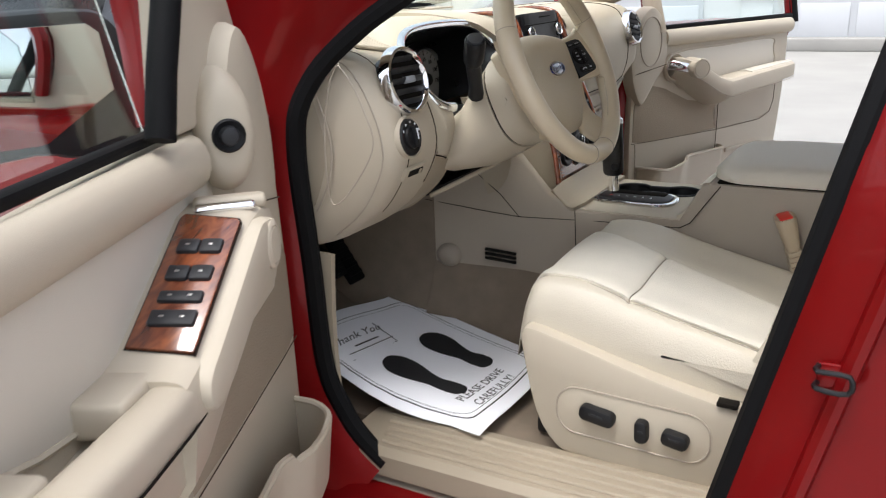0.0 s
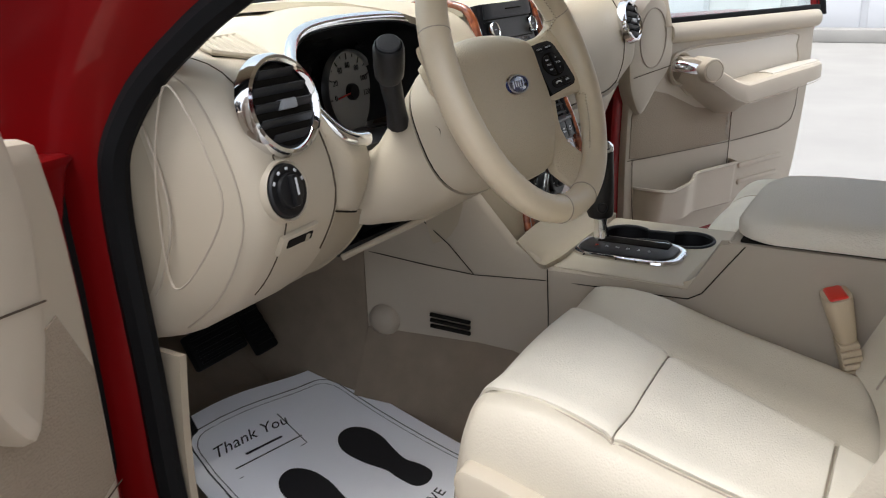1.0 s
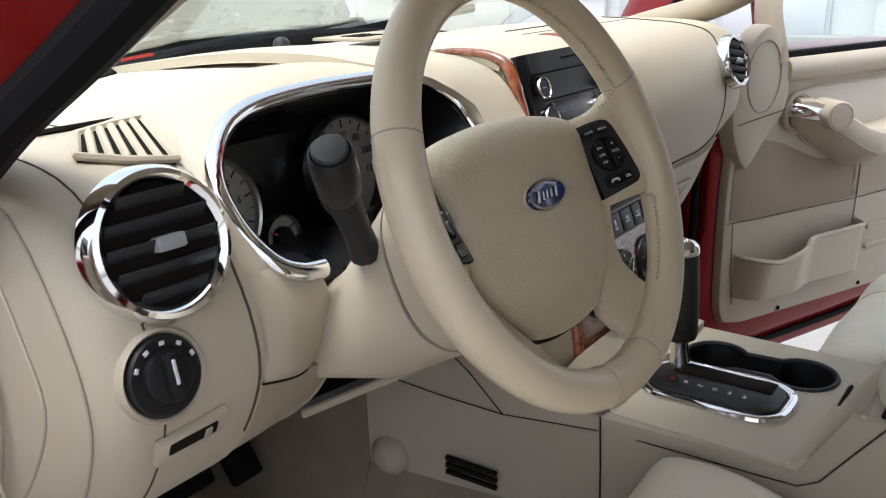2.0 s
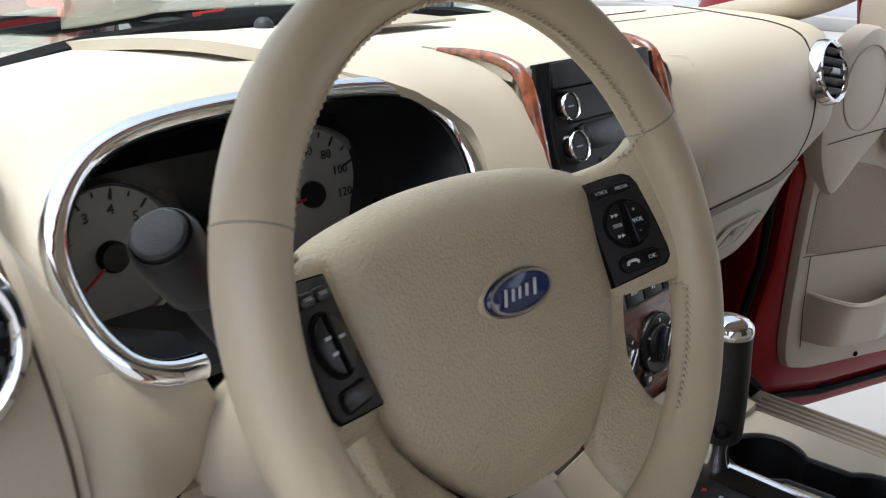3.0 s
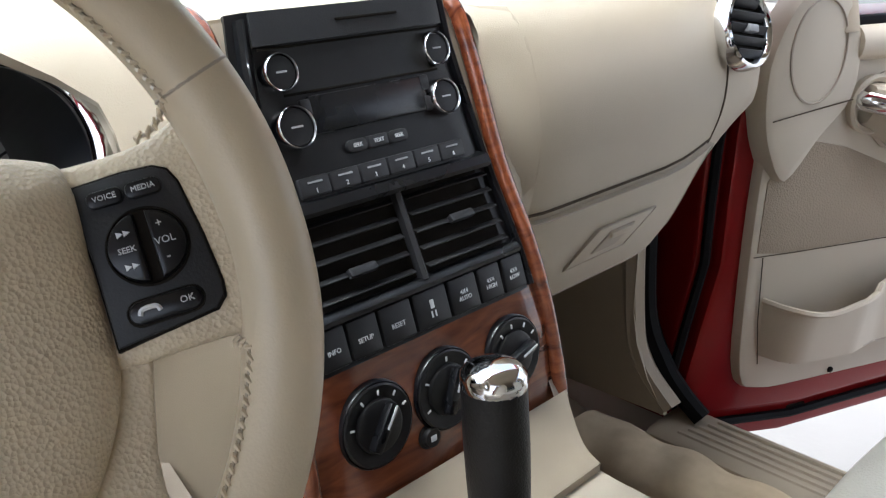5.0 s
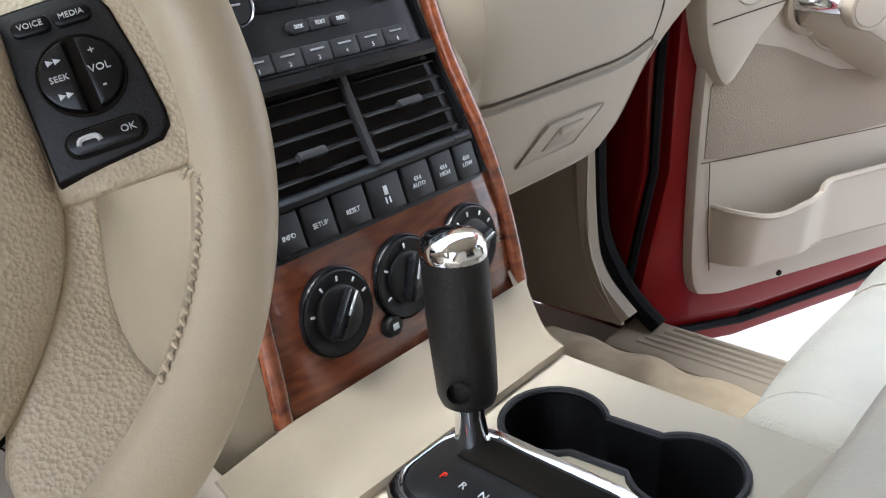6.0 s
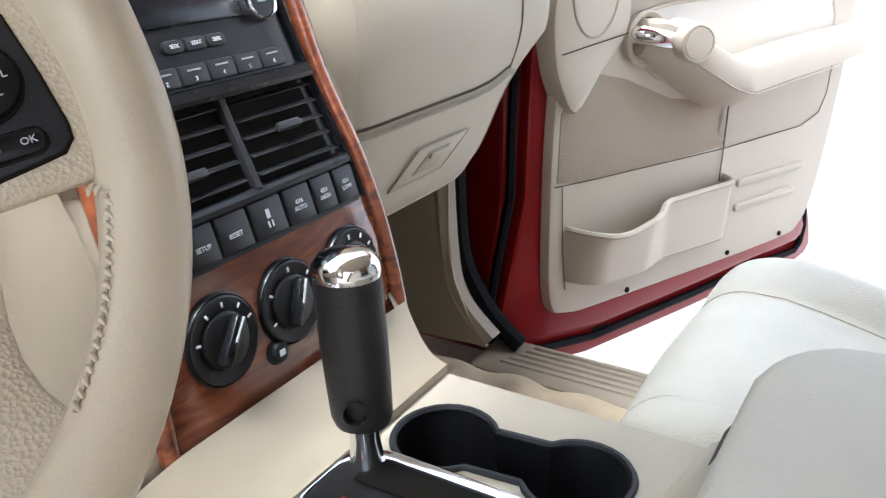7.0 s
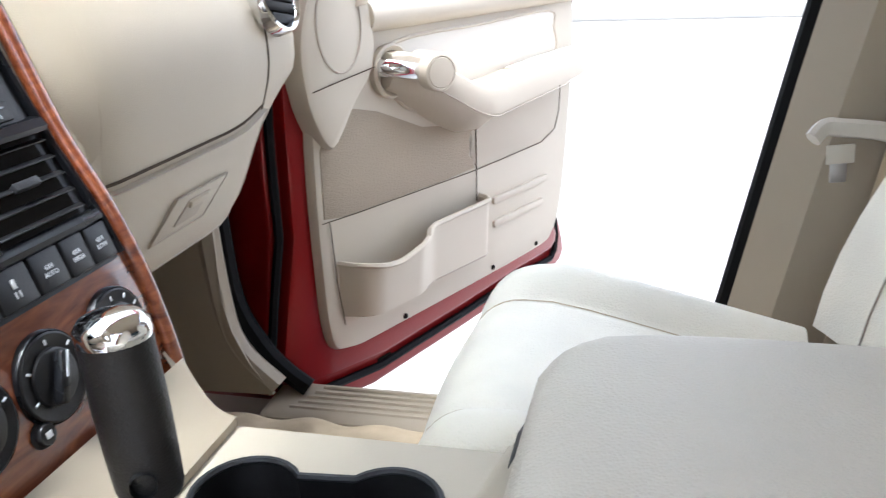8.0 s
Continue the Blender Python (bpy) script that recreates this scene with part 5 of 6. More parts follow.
sd = unit(V(-0.580, 0.086, 1.250) - V(-0.548, 0.108, 1.205))
sf = Frame((-0.548, 0.108, 1.205), np.cross(sd, Z), np.cross(np.cross(sd, Z), sd) * -1)
sf.c = sd
sf.a = unit(np.cross(sd, Y))
sf.b = np.cross(sd, sf.a)
part("stalk_barrel", lathe([(0.0125, -0.002), (0.0165, 0.006), (0.0175, 0.022), (0.0175, 0.046), (0.0160, 0.052), (0.0150, 0.053)], sf, 24), BLACK, st)
part("stalk_end", lathe([(0.0135, 0.050), (0.0135, 0.055), (0.012, 0.0565), (0.0005, 0.057)], sf, 24), GREYBLK, st, "grey push end")
part("key_hole", lathe([(0.008, 0), (0.008, 0.003), (0.0005, 0.003)], Frame(WC - WN * 0.080 - wf.a * 0.1105 - wf.b * 0.03, wf.b, WN), 16), DARK, col)

# ---- seats ----
def soft_cushion(t, cx, hw, yf, yb, zt):
    """A deep cushion with a rounded front edge, a flat middle and a raised roll along both sides."""
    def lift(k):
        a = abs(k)
        roll = 0.030 * math.exp(-((a - 0.80) / 0.17) ** 2) - 0.007 * math.exp(-((a - 0.57) / 0.035) ** 2)
        return roll - 0.055 * (1 - math.sqrt(max(0.0, 1 - max(0.0, (a - 0.84) / 0.16) ** 2)))

    def place(k, y, drop):
        bow = 0.020 * (1 - k * k) - 0.030 * max(0.0, abs(k) - 0.82) / 0.18
        near = max(0.0, 1 - (yf - y) / 0.16)
        sink = 0.095 * max(0.0, (yf - y - 0.10) / (yf - yb))
        return V(cx + k * hw, y + bow * near, zt + drop + lift(k) * (1 - 0.55 * near ** 2) - sink)

    prof = [(yf - 0.020, -0.150), (yf - 0.004, -0.120), (yf, -0.090)]
    prof += [(yf - 0.060 + 0.060 * math.cos(a), -0.075 + 0.070 * math.sin(a)) for a in np.linspace(0.1, math.pi / 2, 9)]
    prof += [(yf - 0.060 - (yf - 0.060 - yb) * q, -0.005) for q in (0.1, 0.22, 0.36, 0.5, 0.66, 0.82, 1.0)]
    ks = list(np.linspace(-1, -0.86, 7)) + list(np.linspace(-0.80, 0.80, 41)) + list(np.linspace(0.86, 1, 7))
    rows = []
    for y, d in prof:
        ring = [place(k, y, d) for k in ks]
        lo = zt - 0.155
        rows.append(ring + [V(cx + hw * 1.0, y, min(ring[-1][2], lo + 0.05)), V(cx + hw * 0.97, y, lo), V(cx - hw * 0.97, y, lo), V(cx - hw * 1.0, y, min(ring[0][2], lo + 0.05))])
    part("cushion", loft(rows), PALE, t, "pale cream leather cushion with raised side rolls", angle=60)
    for k in (-0.57, 0.57):
        part("seam", tube([place(k, y, d) + V(0, 0, 0.0006) for y, d in prof[4:]], 0.0012, 5), BELT, t)
    for dz in (0.0, 0.006):
        part("side_stitch", tube([place(-0.985, y, -0.005) + V(-0.0015, 0, -0.024 - dz) for y in np.linspace(yf - 0.03, yb + 0.05, 12)], 0.0008, 5), BELT, t)


def seat(x0, x1, yf, yb, zt, label, driver):
    cx = (x0 + x1) / 2
    hw = (x1 - x0) / 2
    t = thing("driver_seat" if driver else "passenger_seat", (cx, (yf + yb) / 2, 0.6), label, "car seat", "front seats")

    inner_k = lambda q: float(np.interp(q, [0.0, 0.1, 0.25, 0.46, 0.64, 0.8, 1.0], [0.60, 0.46, 0.27, 0.17, 0.11, 0.04, -0.04]))
    outer_k = lambda q: float(np.interp(q, [0.0, 0.15, 0.4, 1.0], [-0.76, -0.81, -0.84, -0.84]))

    def top(x, y):
        k = (x - cx) / hw
        s = (yf - y) / (yf - yb)
        dome = (0.025 if driver else 0.006) * math.exp(-((s - 0.20) / (0.26 if driver else 0.16)) ** 2) - ((0.085 * max(0, s - 0.2) ** 1.7) if driver else 0.030 * max(0, s - 0.2))
        bol = (0.026 if driver else 0.016) * max(0, abs(k) - 0.50) ** 1.3 * 2.6 - 0.022 * k * k
        edge = -0.055 * max(0, abs(k) - 0.80) ** 2 * 25 * (0.5)
        fw = 0.10 if driver else 0.055
        front = (-0.085 if driver else -0.05) * max(0, (fw - s) / fw) ** 2.4
        pucker = -0.005 * math.exp(-((s - 0.43) / 0.012) ** 2) * (outer_k(s) < k < inner_k(s)) - 0.006 * math.exp(-((k - inner_k(s)) / 0.025) ** 2) - 0.004 * math.exp(-((k - outer_k(s)) / 0.025) ** 2)
        return zt + dome + bol + edge + front + pucker - 0.01

    if driver:
        rows = []
        for s in (0, 0.012, 0.03, 0.055, 0.08, 0.11, 0.15, 0.20, 0.26, 0.32, 0.38, 0.415, 0.43, 0.445, 0.5, 0.58, 0.7, 0.85, 1.0):
            y = yf + (yb - yf) * s
            ring = []
            fb = -0.012 * (1 - min(1, s / 0.05))
            for k in np.r_[np.linspace(-1, -0.9, 6), np.linspace(-0.84, 0.84, 31), np.linspace(0.9, 1, 6)]:
                z = top(cx + k * hw, y)
                rnd = 0.03 * (1 - math.sqrt(max(0, 1 - max(0, (abs(k) - 0.86) / 0.14) ** 2)))
                front_c = 1 - (0.10 if driver else 0.04) * max(0, (0.10 - s) / 0.10) ** 2
                ring.append(V(cx + k * hw * front_c, y, z - rnd))
            lo = zt - 0.13
            ring += [V(cx + hw * front_c * 1.0, y + fb, lo + 0.05), V(cx + hw * 0.97 * front_c, y + fb, lo), V(cx - hw * 0.97 * front_c, y + fb, lo), V(cx - hw * front_c, y + fb, lo + 0.05)]
            rows.append(ring)
        part("cushion", loft(rows), LEATHER if driver else PALE, t, "cream leather cushion with stitched seams", angle=55)
        def on(k, q):
            """A place on the cushion: k across, q from the front edge to the back."""
            y = yf + (yb - yf) * q
            p = V(cx + k * hw, y, top(cx + k * hw, y))
            return V(cx + k * hw * (1 - 0.10 * max(0, (0.10 - q) / 0.10) ** 2), y, p[2])

        def ins(q0, q1):
            def fn(u, v):
                q = q0 + (q1 - q0) * v
                k0, k1 = outer_k(q) + 0.014, inner_k(q) - 0.014
                return on(k0 + (k1 - k0) * u, q) + V(0, 0, 0.0009)
            return sheet(fn, 27, 25, 0.004)
        for q0, q1 in ((0.012, 0.424), (0.436, 0.894), (0.906, 1.0)):
            part("insert", ins(q0, q1), PALE, t, "pale worn leather centre panel")
        line = lambda pts: part("seam", tube([on(k, q) + V(0, 0, 0.0004) for k, q in pts], 0.0013, 5), TAUPE, t)
        for q in (0.43, 0.90):
            line([(k, q) for k in np.linspace(outer_k(q), inner_k(q), 18)])
        line([(inner_k(q), q) for q in np.linspace(0.015, 1, 34)])
        line([(outer_k(q), q) for q in np.linspace(0.015, 1, 34)])
    else:
        soft_cushion(t, cx, hw, yf, yb, zt)
    # backrest leaning to the rear
    bx0 = yb + (0.03 if driver else -0.035)
    lean = lambda h: 0.20 * h if driver else (0.45 * h * h if h < 0.5 else 0.1125 + 0.36 * (h - 0.5))

    def back(k, h):
        z = zt - 0.06 + 0.66 * h
        y = bx0 - lean(h) - 0.03 + 0.05 * abs(k) ** 2.2 * (1 - 0.3 * h) - 0.02 * math.sin(math.pi * h)
        return V(cx + k * hw * (1.0 - 0.14 * h ** 2), y, z)
    rows = []
    for h in np.linspace(0, 1, 15):
        e = math.sqrt(max(0.02, 1 - max(0, (h - 0.88) / 0.12) ** 2))
        fr = [back(k * (0.6 + 0.4 * e), h) for k in np.linspace(-1, 1, 21)]
        rows.append(fr + [fr[-1] + V(0.012, -0.03, 0), fr[-1] + V(0, -0.10 * e, 0), fr[0] + V(0, -0.10 * e, 0), fr[0] + V(-0.012, -0.03, 0)])
    part("backrest", loft(rows), LEATHER if driver else PALE, t, "cream leather backrest", angle=55)
    for s in (-1, 1):
        part("back_seam", tube([back(s * 0.62, h) + V(0, 0.001, 0) for h in np.linspace(0.02, 0.9, 16)], 0.0013, 5), TAUPE, t)
    part("headrest", rbox(Frame((cx, bx0 - 0.11 - lean(1.0), zt + 0.70), X, V(0, -0.2, 1)), 0.27, 0.17, 0.10, 0.04, 4), LEATHER, t, "cream leather headrest")
    for s in (-1, 1):
        part("headrest_stalk", tube([V(cx + s * 0.06, bx0 - 0.04 - lean(1.0), zt + 0.56), V(cx + s * 0.06, bx0 - 0.09 - lean(1.0), zt + 0.66)], 0.006, 8), STEEL, t)
    # plastic shell beside the cushion
    side = -1 if driver else 1
    xs_ = cx + side * (hw + 0.012)
    sf_ = Frame((xs_, 0, 0), V(0, -1 if side < 0 else 1, 0), Z)
    sgn = -1 if side < 0 else 1
    q = lambda y: (-y if side < 0 else y)
    zt2 = zt - 0.055
    ys = yf
    yf = yf - (0.040 if driver else 0.0)
    out = [(q(yf + 0.012), zt2 - 0.01), (q(yf + 0.014), zt2 - 0.04), (q(yf - 0.01), zt2 - 0.15), (q(yf - 0.045), zt2 - 0.205), (q(yf - 0.09), zt2 - 0.217), (q(yf - 0.25), zt2 - 0.219), (q(yb - 0.02), zt2 - 0.212), (q(yb - 0.02), zt2 - 0.075), (q(yb + 0.05), zt2 - 0.078), (q(yf - 0.20), zt2 - 0.052), (q(yf - 0.02), zt2 - 0.005)]
    yf = ys
    sh = part("side_shell", prism(smooth_poly(out, 3), sf_.at(0, 0, 0.012), 0.03, 0.008), TAN, t, "tan plastic seat side shell")
    part("front_shell", loft([[V(x, yf + (-0.032 if driver else 0.010) - 0.05 * abs((x - cx) / hw) ** 6, z) for z in (zt2 - 0.02, zt2 - 0.10, zt2 - 0.18)] for x in np.linspace(cx - hw, cx + hw, 13)], closed=False), TAN, t)
    part("base", rbox(Frame((cx, (yf + yb) / 2 - 0.02, zt - 0.19), X, Y), 2 * hw - 0.02, yf - yb - 0.10, 0.16, 0.02), TAUPE, t)
    for s in (-1, 1):
        part("seat_rail", rbox(Frame((cx + s * hw * 0.75, (yf + yb) / 2 - 0.02, zt - 0.262), X, Y), 0.05, yf - yb - 0.02, 0.03, 0.006), BLACK, t)
    if driver:
        pan = sf_.at(-(yf - 0.212) , zt2 - 0.135, 0.0125, radians(-2.0))
        part("control_recess", tube([pan(x, y, 0.0005) for x, y in rounded(0.245, 0.082, 0.036, 8)], 0.0016, 5, closed=True), TAUPE, sh)
        part("control_recess_face", prism(rounded(0.243, 0.080, 0.035, 8), pan.at(0, 0, 0.0006), 0.004, 0.0005), TAN, sh)
        for dx, dy, w, h, tl in ((-0.052, 0.004, 0.058, 0.026, -0.12), (0.020, -0.004, 0.021, 0.038, 0.05), (0.072, -0.004, 0.042, 0.025, -0.12)):
            k = part("seat_switch", prism(rounded(w, h, min(w, h) * 0.4, 5), pan.at(dx, dy, 0.016, tl), 0.018, 0.005), BLACK, sh, "black seat adjuster switch")
            part("switch_shine", rbox(pan.at(dx, dy + 0.003, 0.0162, tl), w * 0.4, 0.004, 0.001, 0.0004), GREYBLK, k)
        part("shell_notch", rbox(sf_.at(-(yb + 0.075), zt2 - 0.069, 0.008), 0.03, 0.008, 0.02, 0.002), DARK, sh)
        part("shell_gap", tube([sf_(-(yb + 0.052), zt2 - 0.077, 0.0125), sf_(-(yb + 0.054), zt2 - 0.14, 0.0125), sf_(-(yb + 0.035), zt2 - 0.19, 0.0125)], 0.0016, 5), DARK, sh)
    return t


seat(-0.640, -0.205, 0.0, -0.43, 0.858, "cream leather driver seat with power controls, slightly creased", True)
seat(0.118, 0.560, -0.085, -0.46, 0.848, "cream leather passenger seat with power shell", False)

# ---- seat belt parts ----
bk = thing("seat_belt_buckle", (-0.205, -0.355, 0.78), "tan seat belt buckle with a red release button", "buckle")
kf2 = Frame((-0.213, -0.362, 0.872), V(1, 0.35, 0), V(-0.08, 0.30, 1))
part("body", loft([[kf2(w * math.copysign(abs(math.cos(t)) ** 0.6, math.cos(t)), h, d_ * math.copysign(abs(math.sin(t)) ** 0.7, math.sin(t))) for t in np.linspace(0, 2 * math.pi, 24, endpoint=False)] for h, w, d_ in ((-0.034, 0.019, 0.012), (-0.02, 0.022, 0.014), (0.0, 0.025, 0.016), (0.026, 0.029, 0.018), (0.031, 0.0285, 0.0175))]), BELT, bk)
part("button", rbox(kf2.at(0, 0.029, 0), 0.046, 0.010, 0.024, 0.0045, 3), REDP, bk, "red release button")
for k in range(7):
    part("boot_fold", rbox(kf2.at(0.0, -0.040 - 0.0095 * k, 0), 0.040 + 0.002 * (k % 2), 0.0085, 0.026, 0.003), BELT, bk)
belt = thing("seat_belt", (0.66, -0.52, 0.7), "tan seat belt strap through a shoulder guide", "seat belt")
part("strap", sheet(lambda u, v: V(0.635 - 0.01 * v, -0.50 - 0.045 * u - 0.10 * v, 0.70 + 0.62 * v), 3, 9, 0.0015), BELT, belt)
gp = Frame((0.632, -0.498, 1.005), V(0.2, -1, 0.05), V(0, 0.1, 1))
part("guide", tube(spline([gp(-0.035, 0.0, 0.0), gp(-0.02, 0.012, -0.006), gp(0.0, 0.010, -0.006), gp(0.04, 0.004, -0.004), gp(0.055, 0.0, 0)], 4), 0.0085, 8, flat=1.4), CREAM, belt, "cream shoulder guide")
part("anchor_plate", rbox(gp.at(0.0, -0.022, -0.004), 0.034, 0.024, 0.004, 0.002), CREAM, belt)
part("anchor_tongue", rbox(gp.at(-0.002, -0.044, -0.004), 0.020, 0.026, 0.003, 0.002), STEEL, belt, "steel anchor tongue")
part("tongue_slot", rbox(gp.at(-0.002, -0.046, -0.0052), 0.010, 0.010, 0.003, 0.001), DARK, belt)
part("anchor_bolt", lathe([(0.008, 0), (0.008, 0.004), (0.006, 0.006), (0.0005, 0.006)], gp.at(0.0, -0.022, -0.009), 6), STEEL, belt)

# ---- doors ----
def driver_arm(f, d):
    """The driver's armrest: burl wood switch panel, padded oval edge, chrome release bar, and a grip with a pull cup behind it."""
    h = lambda a: float(np.interp(a, [0.19, 0.22, 0.26, 0.31, 0.475, 0.52, 0.58, 0.85], [1.032, 1.060, 1.076, 1.071, 1.002, 0.994, 0.994, 1.010]))
    sec = [(0.0, 0.002), (0.064, 0.002), (0.076, 0.0), (0.083, -0.004), (0.0865, -0.012), (0.088, -0.035), (0.078, -0.085), (0.050, -0.118), (0.0, -0.130)]
    part("armrest", loft([[f(a, h(a) + dz * e, c * e) for c, dz in sec] for a, e in ((0.190, 0.45), (0.20, 0.75), (0.215, 0.92), (0.24, 1), (0.27, 1), (0.31, 1), (0.36, 1), (0.42, 1), (0.475, 1), (0.515, 1))]), TAN, d, "tan moulded armrest", angle=32)
    o = f(0.395, h(0.395) + 0.003, 0.044)
    wf_ = Frame(o, f(0.32, h(0.32), 0.044) - f(0.46, h(0.46), 0.044), f.c * -1)
    if wf_.c @ Z < 0:
        wf_ = Frame(o, f(0.46, h(0.46), 0.044) - f(0.32, h(0.32), 0.044), f.c * -1)
    k_ = 1 if (wf_.a @ f.a) < 0 else -1
    outl = [(k_ * x, y) for x, y in ((-0.092, -0.0335), (0.082, -0.0335), (0.088, -0.030), (0.096, 0.0300), (0.090, 0.0335), (-0.086, 0.0335))]
    sw_ = part("switch_panel", prism(outl, wf_.at(0, 0, 0.0035), 0.010, 0.0020), WOOD, d, "glossy burl wood switch panel")
    part("panel_gap", tube([wf_(x * 1.012, y * 1.02, 0.0005) for x, y in outl], 0.0012, 5, closed=True), DARK, sw_)
    for x, y, w, hh in ((0.044, -0.0135, 0.019, 0.023), (0.044, 0.0105, 0.019, 0.023), (0.006, -0.0135, 0.019, 0.023), (0.006, 0.0105, 0.019, 0.023), (-0.026, -0.002, 0.014, 0.044), (-0.053, -0.002, 0.019, 0.046)):
        b = part("window_switch", prism(rounded(w, hh, 0.0028, 3), wf_.at(k_ * x, y, 0.0080), 0.006, 0.0024), GREYBLK, sw_, "black window switch")
        for e in ((-1, 1) if hh > 0.03 else (0,)):
            part("mark", rbox(wf_.at(k_ * x, y + 0.010 * e, 0.0084), 0.0024, 0.0045, 0.0005, 0.0002), STEEL, b)
    pad = [(a, h(a) - 0.004) for a in np.linspace(0.300, 0.480, 10)] + [(0.496, 0.985), (0.494, 0.966), (0.475, 0.958), (0.430, 0.968), (0.360, 0.994), (0.300, 1.016), (0.272, 1.030), (0.256, 1.046), (0.262, 1.062)]
    part("arm_pad", prism(smooth_poly(pad, 2), f.at(0, 0, 0.0985), 0.03, 0.009), TAN, d, "padded oval armrest edge")
    part("arm_cap", lathe([(0.023, -0.02), (0.023, 0.0), (0.021, 0.0022), (0.0185, 0.0028), (0.0175, 0.0018), (0.0165, 0.0030), (0.0005, 0.0036)], f.at(0.283, 1.040, 0.098), 32), TAN, d, "round armrest cap")
    part("release_bar", rbox(Frame(f(0.288, 1.0775, 0.050), f.c * 0.92 - f.a * 0.36, f.b), 0.066, 0.010, 0.017, 0.0045, 3), CHROME, d, "chrome door release")
    part("release_hood", rbox(Frame(f(0.262, 1.0765, 0.046), f.c * 0.92 - f.a * 0.36, f.b), 0.080, 0.016, 0.026, 0.0070, 3), TAN, d)
    # behind the switches: ledge, open cup and grip
    part("arm_base", loft([[f(a, z + dz, c) for c, dz in ((0.0, 0.0), (0.070, 0.0), (0.070, -0.05), (0.045, -0.085), (0.0, -0.10))] for a, z in ((0.49, 0.962), (0.60, 0.960), (0.86, 0.965))]), TAN, d)
    part("pull_ledge", rbox(f.at(0.528, 0.984, 0.024), 0.070, 0.030, 0.050, 0.006, 3), TAN, d)
    part("arm_rear", rbox(f.at(0.755, 0.985, 0.022), 0.180, 0.036, 0.050, 0.008, 3), TAN, d)
    grip = [(0.470, 0.978, 0.014), (0.490, 0.984, 0.020), (0.53, 0.986, 0.023), (0.62, 0.990, 0.024), (0.74, 0.998, 0.024), (0.86, 1.006, 0.024)]
    part("grip_bar", loft([[f(a, z + 0.020 * math.copysign(abs(math.sin(t)) ** 0.6, math.sin(t)) - 0.012, 0.066 + w * math.copysign(abs(math.cos(t)) ** 0.6, math.cos(t))) for t in np.linspace(0, 2 * math.pi, 24, endpoint=False)] for a, z, w in grip]), TAN, d, "rounded pull grip")
    part("arm_seam", tube([f(a, z - 0.024, 0.0665 + w) for a, z, w in grip[1:]], 0.0014, 5), DARK, d)
    part("tree_mark", rbox(f.at(0.585, 0.925, 0.0675), 0.04, 0.003, 0.003, 0.001), TAUPE, d)
    part("tree_mark", rbox(f.at(0.592, 0.918, 0.0665), 0.04, 0.003, 0.003, 0.001), TAUPE, d)


